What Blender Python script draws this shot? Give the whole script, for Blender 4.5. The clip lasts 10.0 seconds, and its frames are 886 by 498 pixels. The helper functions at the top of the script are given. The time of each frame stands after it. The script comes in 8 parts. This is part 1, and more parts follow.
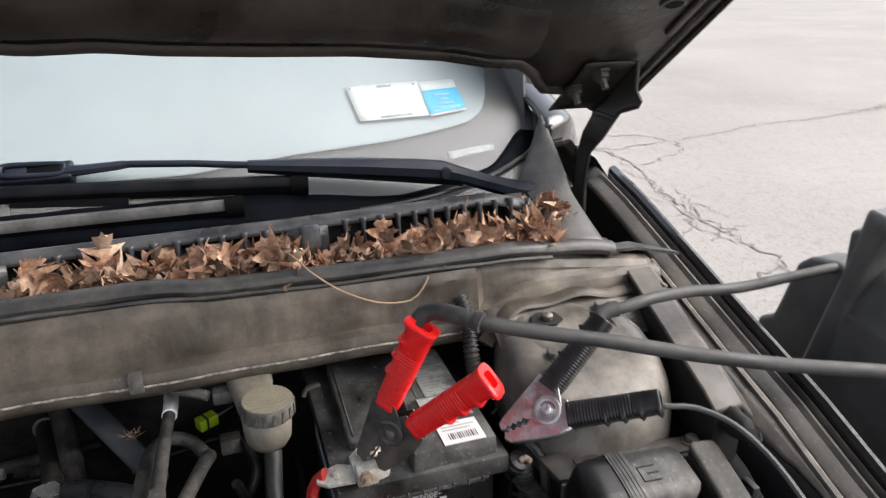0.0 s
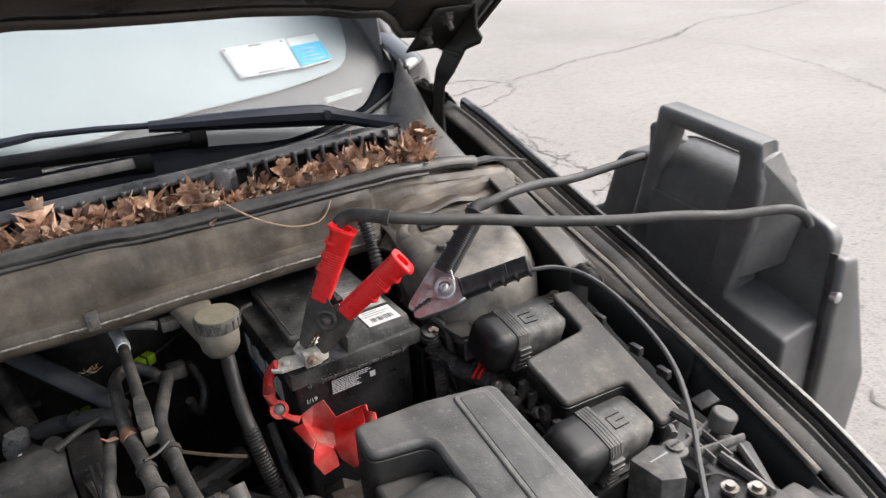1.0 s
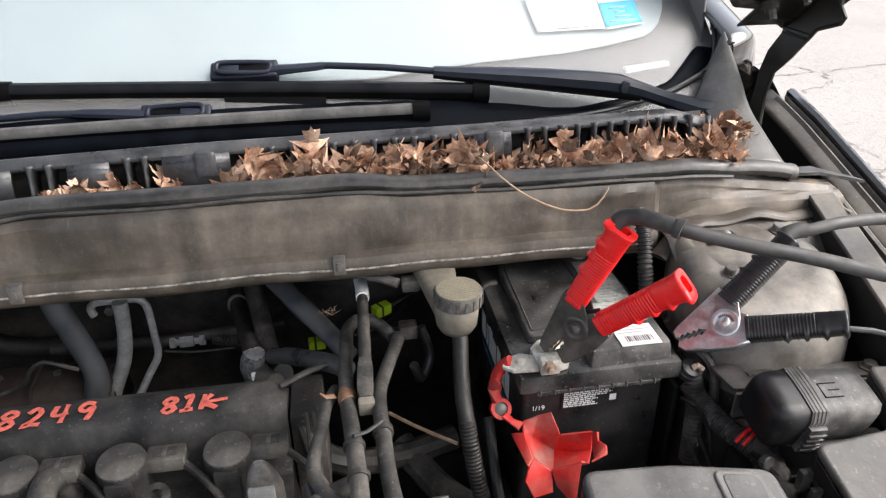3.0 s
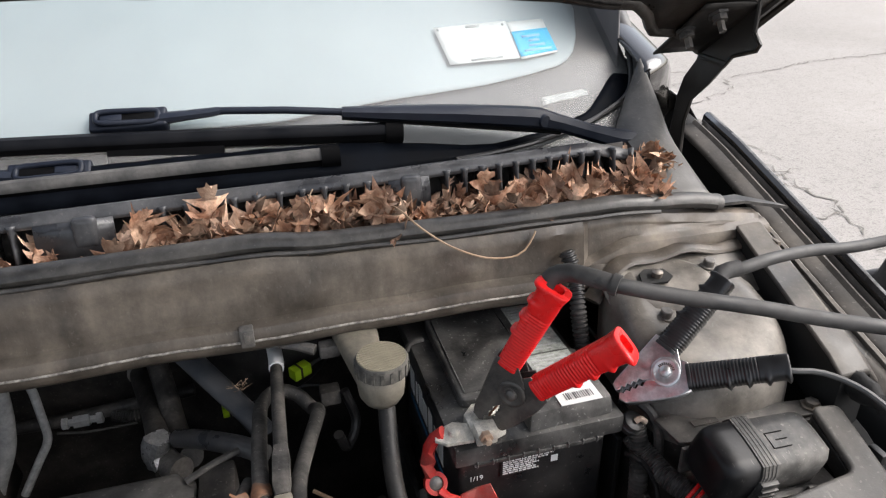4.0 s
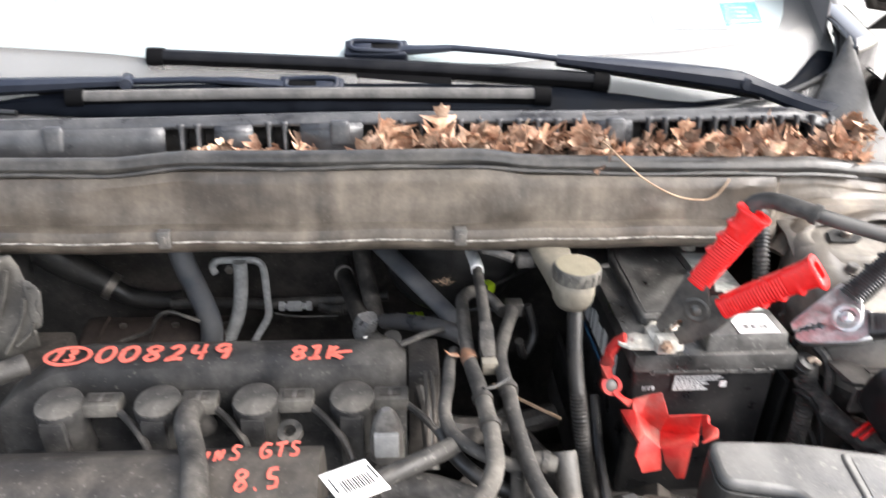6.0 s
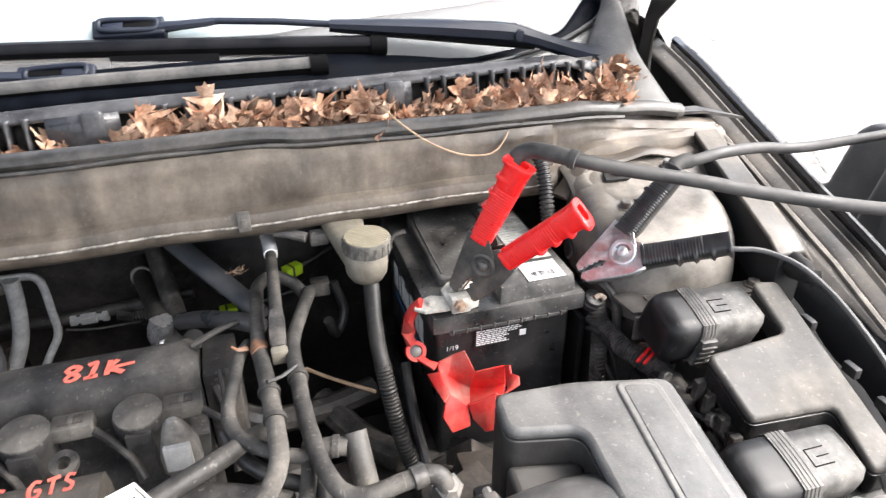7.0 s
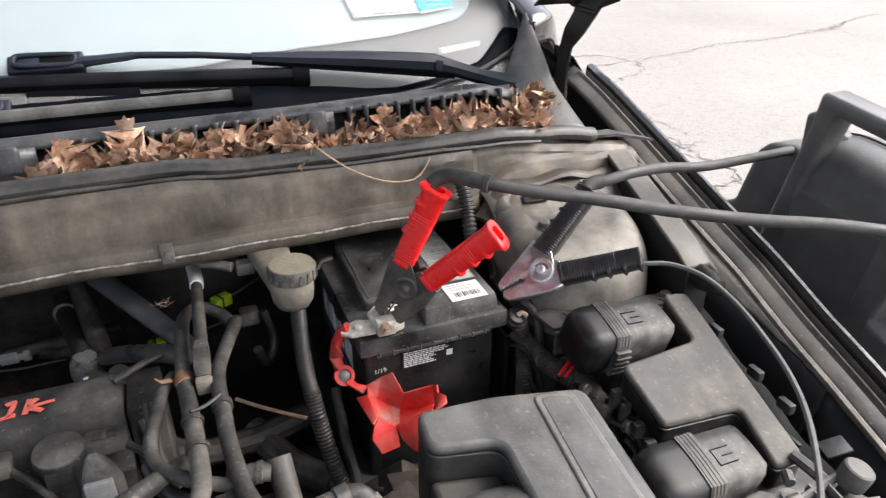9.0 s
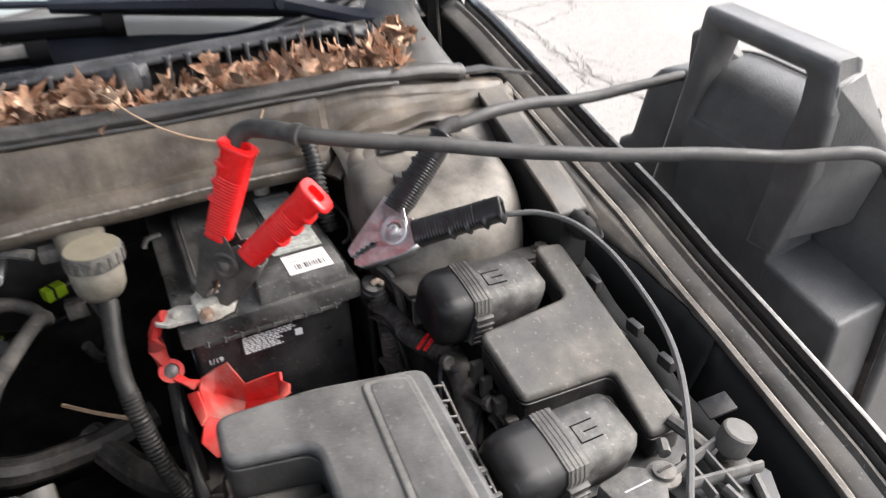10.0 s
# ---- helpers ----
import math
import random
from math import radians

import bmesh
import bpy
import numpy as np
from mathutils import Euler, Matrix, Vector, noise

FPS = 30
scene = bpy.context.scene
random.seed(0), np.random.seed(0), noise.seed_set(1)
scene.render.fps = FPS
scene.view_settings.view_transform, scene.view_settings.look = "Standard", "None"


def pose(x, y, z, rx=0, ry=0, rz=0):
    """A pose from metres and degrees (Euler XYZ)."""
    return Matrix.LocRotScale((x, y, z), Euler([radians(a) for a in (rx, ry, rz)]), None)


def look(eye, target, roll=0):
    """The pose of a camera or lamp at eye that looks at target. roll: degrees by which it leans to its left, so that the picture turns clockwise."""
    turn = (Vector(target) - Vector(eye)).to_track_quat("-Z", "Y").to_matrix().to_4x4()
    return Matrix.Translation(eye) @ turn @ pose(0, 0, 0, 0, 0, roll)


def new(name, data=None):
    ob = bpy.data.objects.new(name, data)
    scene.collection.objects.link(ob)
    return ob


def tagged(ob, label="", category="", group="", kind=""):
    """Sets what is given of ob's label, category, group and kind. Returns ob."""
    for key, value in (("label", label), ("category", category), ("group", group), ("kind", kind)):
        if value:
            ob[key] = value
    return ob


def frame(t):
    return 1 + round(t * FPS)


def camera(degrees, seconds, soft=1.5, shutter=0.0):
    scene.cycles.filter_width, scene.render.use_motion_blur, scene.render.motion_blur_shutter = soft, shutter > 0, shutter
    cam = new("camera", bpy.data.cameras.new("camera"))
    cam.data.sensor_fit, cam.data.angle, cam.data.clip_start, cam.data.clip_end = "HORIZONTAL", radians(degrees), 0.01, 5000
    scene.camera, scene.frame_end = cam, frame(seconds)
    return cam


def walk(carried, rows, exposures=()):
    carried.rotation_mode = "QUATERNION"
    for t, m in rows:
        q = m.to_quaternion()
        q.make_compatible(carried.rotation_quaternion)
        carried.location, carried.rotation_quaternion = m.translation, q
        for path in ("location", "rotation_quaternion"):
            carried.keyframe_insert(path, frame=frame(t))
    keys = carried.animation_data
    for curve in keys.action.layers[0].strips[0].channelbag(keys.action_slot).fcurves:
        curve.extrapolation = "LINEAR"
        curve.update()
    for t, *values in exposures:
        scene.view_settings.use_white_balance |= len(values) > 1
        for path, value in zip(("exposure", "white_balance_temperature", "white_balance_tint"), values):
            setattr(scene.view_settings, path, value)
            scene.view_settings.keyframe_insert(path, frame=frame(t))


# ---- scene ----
cam = camera(65.0, 10.0, soft=1.2, shutter=0.4)
PATH = [
    (0, (0.253, -0.022, 1.34), (0.833, 1.736, 0.583), -0.5),
    (0.5, (0.217, -0.078, 1.345), (0.939, 1.599, 0.53), -2.9),
    (1, (0.134, -0.163, 1.355), (1.064, 1.378, 0.482), -3.4),
    (1.2, (0.112, -0.171, 1.365), (1.097, 1.351, 0.52), -3.1),
    (1.5, (0.103, -0.179, 1.362), (1.075, 1.362, 0.536), -2.4),
    (2, (0.096, -0.146, 1.352), (0.737, 1.53, 0.469), -3.4),
    (2.2, (0.102, -0.116, 1.345), (0.568, 1.607, 0.442), -4.0),
    (3.3, (0.166, -0.021, 1.335), (0.43, 1.717, 0.381), -0.5),
    (3.5, (0.168, -0.004, 1.343), (0.528, 1.743, 0.438), -0.1),
    (4, (0.177, 0.034, 1.347), (0.66, 1.744, 0.428), -0.9),
    (4.5, (0.124, 0.014, 1.36), (0.428, 1.803, 0.517), -1.1),
    (5, (0.057, -0.032, 1.35), (0.07, 1.801, 0.551), 0.1),
    (5.2, (0.053, -0.044, 1.343), (0.043, 1.79, 0.545), 0.9),
    (6.3, (0.104, -0.082, 1.302), (0.351, 1.632, 0.301), 1.2),
    (6.5, (0.126, -0.074, 1.295), (0.481, 1.602, 0.263), 1.3),
    (6.7, (0.14, -0.072, 1.289), (0.559, 1.594, 0.264), 0.8),
    (7, (0.159, -0.067, 1.308), (0.656, 1.589, 0.304), -0.4),
    (7.5, (0.164, -0.07, 1.312), (0.71, 1.586, 0.332), -0.6),
    (7.6, (0.164, -0.072, 1.311), (0.714, 1.589, 0.341), -0.5),
    (8, (0.16, -0.078, 1.309), (0.691, 1.584, 0.332), -0.2),
    (8.5, (0.172, -0.084, 1.312), (0.76, 1.574, 0.361), -0.4),
    (9, (0.175, -0.093, 1.316), (0.833, 1.545, 0.376), 0.1),
    (9.5, (0.221, -0.103, 1.314), (0.997, 1.497, 0.399), -1.8),
    (9.6, (0.237, -0.104, 1.3), (1.023, 1.492, 0.386), -2.1),
    (10, (0.321, -0.056, 1.269), (1.057, 1.476, 0.215), -2.5),
]
EXPOSURES = [(0.0, 1.173), (1.2, 1.173), (2.2, 1.224), (3.4, 1.652), (4.0, 1.204), (4.5, 1.183), (5.2, 1.489), (6.3, 2.611), (6.7, 2.57), (7.2, 2.203), (7.5, 1.958), (8.2, 1.652), (9.0, 1.51), (10.0, 1.632)]
walk(cam, [(t, look(eye, target, roll)) for t, eye, target, roll in PATH], EXPOSURES)

# ---------------------------------------------------------------- light
world = bpy.data.worlds.new("overcast_sky")
scene.world = world
world.use_nodes = True
wn = world.node_tree
wn.nodes.clear()
sky = wn.nodes.new("ShaderNodeTexSky")
sky.sky_type, sky.sun_disc = "NISHITA", False
sky.sun_elevation, sky.sun_rotation = radians(45), radians(106)
sky.air_density, sky.dust_density, sky.ozone_density = 1.0, 6.0, 1.0
pale = wn.nodes.new("ShaderNodeHueSaturation")
pale.inputs["Saturation"].default_value = 0.5
bg = wn.nodes.new("ShaderNodeBackground")
bg.inputs["Strength"].default_value = 0.15
wout = wn.nodes.new("ShaderNodeOutputWorld")
wn.links.new(sky.outputs[0], pale.inputs["Color"])
wn.links.new(pale.outputs[0], bg.inputs["Color"])
wn.links.new(bg.outputs[0], wout.inputs[0])
sun = new("sun", bpy.data.lights.new("sun", "SUN"))
sun.data.energy, sun.data.angle, sun.data.color = 1.5, radians(70), (1.0, 0.985, 1.015)
sun.matrix_world = look((2.5, -0.7, 2.6), (0, 0, 0))


# ---------------------------------------------------------------- materials
def mat(name, c1, c2=None, rough=0.5, metal=0.0, scale=25.0, bump=0.15, fine=220.0, dust=None, amount=0.0, coat=0.0, spread=0.12, vary=0.0, spec=0.5, grime=0.0, specks=0.0, scratch=0.0, streak=0.0, speck_col=(0.3, 0.28, 0.25), dents=0.0):
    """A worn surface: c1 to c2 in patches, dust in ragged patches, dark grime, pale specks, scratches, run marks and relief."""
    m = bpy.data.materials.new(name)
    m.use_nodes = True
    t = m.node_tree
    b = t.nodes["Principled BSDF"]
    L = t.links.new
    co = t.nodes.new("ShaderNodeTexCoord")

    def field(size, detail=6, hard=0.5, stretch=None, turn=0.0):
        nz = t.nodes.new("ShaderNodeTexNoise")
        nz.inputs["Scale"].default_value, nz.inputs["Detail"].default_value, nz.inputs["Roughness"].default_value = size, detail, hard
        if stretch:
            mp = t.nodes.new("ShaderNodeMapping")
            mp.inputs["Scale"].default_value = stretch
            mp.inputs["Rotation"].default_value = (0.3 * turn, 0.2 * turn, turn)
            L(co.outputs["Object"], mp.inputs["Vector"])
            L(mp.outputs[0], nz.inputs["Vector"])
        else:
            L(co.outputs["Object"], nz.inputs["Vector"])
        return nz.outputs["Fac"]

    def step(value, lo, hi, a=0.0, z=1.0):
        r = t.nodes.new("ShaderNodeMapRange")
        for k, v in (("From Min", lo), ("From Max", hi), ("To Min", a), ("To Max", z)):
            r.inputs[k].default_value = v
        L(value, r.inputs["Value"])
        return r.outputs[0]

    def blend(fac, a, z, kind="MIX"):
        x = t.nodes.new("ShaderNodeMix")
        x.data_type, x.blend_type = "RGBA", kind
        for i, v in ((0, fac), (6, a), (7, z)):
            if isinstance(v, (int, float)):
                x.inputs[i].default_value = v
            elif isinstance(v, tuple):
                x.inputs[i].default_value = (*v, 1)
            else:
                L(v, x.inputs[i])
        return x.outputs[2]

    n1 = field(scale)
    n2 = field(fine, 3)
    last = blend(step(n1, 0.35, 0.65), tuple(c1), tuple(c2 or [v * 0.75 for v in c1]))
    wear = None
    if dust:
        wear = step(field(scale * 0.5, 9, 0.68), 0.42, 0.64, 0.0, amount)
        last = blend(wear, last, tuple(dust))
    if grime:
        g = step(field(scale * 2.2, 10, 0.72), 0.36, 0.62, 1.0 - grime, 1.0 + grime * 0.25)
        last = blend(1.0, last, g, "MULTIPLY")
    if streak:
        s = step(field(1.0, 6, 0.6, (17, 17, 2.2)), 0.38, 0.68, 1.0 - streak, 1.0 + streak * 0.35)
        last = blend(1.0, last, s, "MULTIPLY")
    if scratch:
        for turn in (0.5, 1.7):
            s = step(field(1.0, 3, 0.6, (300, 34, 60), turn), 0.69, 0.74, 0.0, scratch * 0.6)
            last = blend(s, last, speck_col)
    if specks:
        last = blend(step(field(260, 2, 0.4), 0.67, 0.71, 0.0, specks * 0.7), last, speck_col)
        last = blend(step(field(75, 4, 0.6), 0.68, 0.72, 0.0, specks * 0.7), last, speck_col)
    if vary:
        inf = t.nodes.new("ShaderNodeNewGeometry")
        hv = t.nodes.new("ShaderNodeHueSaturation")
        L(step(inf.outputs["Random Per Island"], 0, 1, 1 - vary, 1 + vary), hv.inputs["Value"])
        L(last, hv.inputs["Color"])
        last = hv.outputs[0]
    L(last, b.inputs["Base Color"])
    rr = step(n1, 0.3, 0.7, max(0.02, rough - spread), min(1, rough + spread))
    if wear:
        ad = t.nodes.new("ShaderNodeMath")
        ad.operation, ad.use_clamp = "MULTIPLY_ADD", True
        ad.inputs[1].default_value = 0.35
        L(wear, ad.inputs[0])
        L(rr, ad.inputs[2])
        rr = ad.outputs[0]
    L(rr, b.inputs["Roughness"])
    b.inputs["Metallic"].default_value = metal
    b.inputs["Coat Weight"].default_value = coat
    b.inputs["Specular IOR Level"].default_value = spec
    last = None
    for height, power, depth in ((n2, bump, 0.002), (field(max(scale * 1.4, 18), 5, 0.6), dents, 0.006)):
        if power:
            bp = t.nodes.new("ShaderNodeBump")
            bp.inputs["Strength"].default_value, bp.inputs["Distance"].default_value = power, depth
            L(height, bp.inputs["Height"])
            if last:
                L(last, bp.inputs["Normal"])
            last = bp.outputs[0]
    if last:
        L(last, b.inputs["Normal"])
    return m


DUST = (0.23, 0.2, 0.17)


def concrete_mat():
    """Weathered concrete: broad stains, worn patches, fine exposed grit."""
    m = mat("old_concrete", (0.268, 0.252, 0.237), (0.217, 0.205, 0.192), 0.92, scale=0.9, fine=90, bump=0.9, dust=(0.342, 0.323, 0.305), amount=0.6)
    t = m.node_tree
    b = t.nodes["Principled BSDF"]
    base = b.inputs["Base Color"].links[0].from_socket
    co = t.nodes.new("ShaderNodeTexCoord")
    for scale, lo, hi, dark in ((45, 0.55, 0.72, 0.66), (14, 0.5, 0.8, 0.84), (120, 0.5, 0.72, 0.6), (300, 0.55, 0.7, 0.7)):
        nz = t.nodes.new("ShaderNodeTexNoise")
        nz.inputs["Scale"].default_value, nz.inputs["Detail"].default_value = scale, 4
        t.links.new(co.outputs["Object"], nz.inputs["Vector"])
        r = t.nodes.new("ShaderNodeMapRange")
        r.inputs["From Min"].default_value, r.inputs["From Max"].default_value = lo, hi
        r.inputs["To Min"].default_value, r.inputs["To Max"].default_value = 1.0, dark
        t.links.new(nz.outputs["Fac"], r.inputs["Value"])
        mu = t.nodes.new("ShaderNodeMix")
        mu.data_type, mu.blend_type = "RGBA", "MULTIPLY"
        mu.inputs[0].default_value = 1.0
        t.links.new(base, mu.inputs[6])
        t.links.new(r.outputs[0], mu.inputs[7])
        base = mu.outputs[2]
    t.links.new(base, b.inputs["Base Color"])
    return m


M_CONCRETE = concrete_mat()
# near-black for walls and gaps: the shade of deep places is in this colour
M_CAVITYSHADE = mat("cavity_shade_black", (0.004, 0.004, 0.004), (0.007, 0.007, 0.007), 0.8, scale=20)
M_RAILTOP = mat("dull_rail_metal", (0.05, 0.045, 0.04), (0.08, 0.072, 0.063), 0.5, scale=14, dust=(0.15, 0.132, 0.113), amount=0.6, bump=0.1, grime=0.4, streak=0.2, scratch=0.3, specks=0.15, dents=0.08)
M_RIDGE = mat("tan_dusty_ridge", (0.11, 0.097, 0.083), (0.155, 0.139, 0.12), 0.55, scale=25, dust=(0.3, 0.27, 0.235), amount=0.4, grime=0.4, specks=0.2)
M_GRIP = mat("black_grip_plastic", (0.012, 0.012, 0.013), (0.018, 0.018, 0.019), 0.36, scale=50, bump=0.05, grime=0.2)
M_CORNER = mat("weathered_corner_plastic", (0.026, 0.025, 0.024), (0.042, 0.04, 0.038), 0.5, scale=16, dust=(0.1, 0.094, 0.085), amount=0.4, grime=0.4, specks=0.15)
M_PILLAR = mat("grey_pillar_plastic", (0.045, 0.045, 0.046), (0.06, 0.06, 0.06), 0.45, scale=20, dust=(0.13, 0.125, 0.12), amount=0.3, grime=0.25)
M_CRACK = mat("crack_filling", (0.085, 0.08, 0.072), (0.17, 0.158, 0.14), 0.95, scale=30)
M_PANEL = mat("dusty_body_metal", (0.085, 0.07, 0.056), (0.134, 0.112, 0.089), 0.44, scale=10, dust=(0.236, 0.198, 0.157), amount=0.45, bump=0.1, grime=0.42, streak=0.45, scratch=0.3, specks=0.15, dents=0.2)
M_TOWER = mat("dusty_painted_steel", (0.115, 0.104, 0.09), (0.16, 0.145, 0.126), 0.42, scale=12, dust=(0.255, 0.232, 0.202), amount=0.5, bump=0.08, grime=0.45, specks=0.25, scratch=0.25, dents=0.1)
M_BLACKPAINT = mat("black_car_paint", (0.008, 0.008, 0.009), (0.012, 0.011, 0.011), 0.16, scale=10, bump=0.0, coat=0.8, spread=0.04)
# underhood paint: the brown dust patches also carry brownish reflections
M_UNDERHOOD = mat("underhood_black_paint", (0.009, 0.008, 0.0072), (0.015, 0.013, 0.0115), 0.3, scale=9, bump=0.05, dust=(0.085, 0.067, 0.052), amount=0.5, dents=0.5, grime=0.4)
M_HINGE = mat("black_hinge_paint", (0.007, 0.0066, 0.006), (0.012, 0.011, 0.01), 0.4, scale=30, bump=0.05, dust=(0.06, 0.052, 0.044), amount=0.3, grime=0.3)
M_PLASTIC = mat("black_plastic", (0.01, 0.01, 0.011), (0.018, 0.018, 0.018), 0.38, scale=20, dust=(0.09, 0.082, 0.074), amount=0.25, grime=0.3, specks=0.12)
M_WIPER = mat("blue_black_wiper", (0.008, 0.0105, 0.018), (0.01, 0.013, 0.021), 0.4, scale=30, bump=0.05, dust=(0.035, 0.038, 0.045), amount=0.1, spec=0.22)
M_BLADE = mat("black_blade_rubber", (0.002, 0.002, 0.0022), (0.003, 0.003, 0.0034), 0.55, scale=30, bump=0.05, dust=(0.012, 0.012, 0.013), amount=0.06, spec=0.05)
M_SPOILER = mat("black_spoiler", (0.004, 0.0045, 0.006), (0.006, 0.0065, 0.008), 0.4, scale=30, bump=0.05, dust=(0.03, 0.03, 0.032), amount=0.1, spec=0.12)
M_DUSTTOP = mat("dust_grey_blade", (0.05, 0.0485, 0.047), (0.075, 0.072, 0.069), 0.6, scale=30, dust=(0.125, 0.119, 0.112), amount=0.4, grime=0.35)
M_BORDER = mat("black_glass_print", (0.0013, 0.0017, 0.0028), (0.002, 0.0028, 0.0045), 0.5, scale=26, bump=0.0, dust=(0.012, 0.015, 0.021), amount=0.15, spec=0.03)
M_EDGEGLINT = mat("wing_edge_highlight", (0.06, 0.06, 0.06), (0.13, 0.128, 0.125), 0.3, 0.3, scale=40, bump=0.05, grime=0.6, specks=0.3)
M_RAIL = mat("dark_wing_rail", (0.032, 0.03, 0.028), (0.055, 0.05, 0.045), 0.4, scale=9, dust=(0.14, 0.12, 0.098), amount=0.45, spec=0.4, bump=0.08, grime=0.45, scratch=0.3, specks=0.35)
M_DUSTYPLASTIC = mat("dusty_black_plastic", (0.03, 0.029, 0.028), (0.06, 0.057, 0.053), 0.45, scale=16, dust=(0.2, 0.18, 0.16), amount=0.5, grime=0.45, specks=0.25, scratch=0.3, dents=0.1)
M_LID = mat("dust_covered_lid", (0.042, 0.04, 0.038), (0.065, 0.062, 0.057), 0.52, scale=12, dust=(0.158, 0.144, 0.127), amount=0.5, spec=0.35, grime=0.45, scratch=0.35, specks=0.3, dents=0.06)
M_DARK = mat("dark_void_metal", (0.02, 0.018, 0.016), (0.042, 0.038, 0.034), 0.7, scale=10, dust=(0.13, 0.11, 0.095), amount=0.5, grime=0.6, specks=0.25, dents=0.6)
M_COWL = mat("cowl_plastic", (0.04, 0.041, 0.045), (0.063, 0.065, 0.07), 0.32, scale=18, dust=(0.16, 0.153, 0.147), amount=0.35, grime=0.35, specks=0.2)
M_RUBBER = mat("dusty_rubber", (0.02, 0.019, 0.018), (0.041, 0.038, 0.035), 0.55, scale=30, dust=(0.15, 0.133, 0.115), amount=0.48, grime=0.5, specks=0.2, dents=0.25)
M_SEAL = mat("worn_rubber_seal", (0.027, 0.026, 0.025), (0.05, 0.048, 0.046), 0.45, scale=22, dust=(0.17, 0.156, 0.138), amount=0.4, grime=0.4, specks=0.15, dents=0.1)
M_HOSE = mat("dusty_hose", (0.032, 0.03, 0.028), (0.058, 0.054, 0.05), 0.65, scale=22, dust=(0.15, 0.135, 0.117), amount=0.5, grime=0.6, specks=0.35, scratch=0.35, dents=0.3)
M_CABLE = mat("black_cable_rubber", (0.026, 0.026, 0.026), (0.036, 0.035, 0.035), 0.62, scale=40, bump=0.05, dust=(0.12, 0.115, 0.11), amount=0.3, grime=0.2)
M_RED = mat("red_plastic", (0.85, 0.016, 0.016), (0.72, 0.012, 0.013), 0.3, scale=50, bump=0.04, grime=0.12)
M_REDOLD = mat("faded_red_plastic", (0.62, 0.018, 0.016), (0.5, 0.02, 0.017), 0.6, scale=40, dust=(0.3, 0.17, 0.13), amount=0.35, grime=0.25)
M_CHROME = mat("chrome", (0.72, 0.72, 0.725), (0.6, 0.6, 0.605), 0.4, 1.0, scale=60, bump=0.05, grime=0.3, dents=0.15, spread=0.12)
M_STEEL = mat("dull_steel", (0.3, 0.285, 0.265), (0.2, 0.185, 0.17), 0.42, 0.85, scale=45, dust=(0.2, 0.15, 0.1), amount=0.4)
M_DARKSTEEL = mat("dark_steel", (0.12, 0.118, 0.116), (0.08, 0.078, 0.076), 0.42, 0.6, scale=40, dust=(0.24, 0.21, 0.18), amount=0.4, grime=0.35, scratch=0.3)
M_LEAD = mat("tinned_terminal", (0.72, 0.69, 0.62), (0.5, 0.47, 0.41), 0.42, 0.25, scale=60, bump=0.3, grime=0.45, dents=0.3)
M_ALU = mat("cast_aluminium", (0.17, 0.164, 0.156), (0.11, 0.106, 0.1), 0.5, 0.2, scale=35, dust=DUST, amount=0.45, grime=0.5, specks=0.3)
M_RESERVOIR = mat("yellowed_plastic", (0.25, 0.225, 0.18), (0.19, 0.17, 0.135), 0.42, scale=22, dust=(0.22, 0.195, 0.155), amount=0.5, grime=0.35)
M_CAPTOP = mat("dusty_cap_top", (0.26, 0.23, 0.165), (0.2, 0.175, 0.125), 0.75, scale=60, bump=0.3)
M_WHITE = mat("white_label", (0.78, 0.78, 0.77), (0.7, 0.7, 0.69), 0.5, scale=30, bump=0.0)
M_GREYLABEL = mat("worn_label", (0.5, 0.51, 0.5), (0.36, 0.37, 0.36), 0.5, scale=50, bump=0.02, grime=0.4)
M_INK = mat("black_ink", (0.03, 0.03, 0.032), rough=0.6, bump=0.0)
M_LATTICE = mat("grey_cast_lattice", (0.09, 0.087, 0.083), (0.13, 0.126, 0.12), 0.55, scale=40, dust=(0.2, 0.19, 0.178), amount=0.4, grime=0.4, specks=0.25)
M_OLDBOX = mat("old_grey_plastic", (0.06, 0.056, 0.051), (0.09, 0.084, 0.076), 0.6, scale=14, dust=(0.18, 0.165, 0.14), amount=0.5, grime=0.5, streak=0.3, specks=0.3, dents=0.3)
M_BLUE = mat("blue_sticker", (0.015, 0.5, 0.85), (0.03, 0.58, 0.88), 0.4, scale=30, bump=0.0)
M_MARKER = mat("red_marker_paint", (0.78, 0.17, 0.12), (0.62, 0.13, 0.1), 0.55, scale=120, bump=0.1, grime=0.45)
M_MARKWHITE = mat("white_marker_paint", (0.8, 0.8, 0.8), (0.7, 0.7, 0.7), 0.6, scale=120)
M_LIME = mat("lime_plastic", (0.42, 0.62, 0.02), (0.36, 0.55, 0.02), 0.4, bump=0.0)
M_TAPE = mat("orange_tape", (0.24, 0.11, 0.055), (0.16, 0.075, 0.04), 0.6, scale=90, dust=DUST, amount=0.5)
M_LEAF = mat("dry_leaf", (0.29, 0.145, 0.087), (0.49, 0.295, 0.19), 0.65, scale=45, bump=0.4, fine=350, dust=(0.74, 0.57, 0.43), amount=0.57, vary=0.75, spec=0.25, grime=0.4)
M_STEM = mat("dry_stem", (0.42, 0.3, 0.2), (0.33, 0.22, 0.14), 0.7, scale=80)
M_PACK = mat("pack_plastic", (0.082, 0.082, 0.083), (0.102, 0.102, 0.102), 0.42, scale=8, bump=0.3, fine=600, dust=(0.16, 0.157, 0.152), amount=0.3, grime=0.25, scratch=0.15)
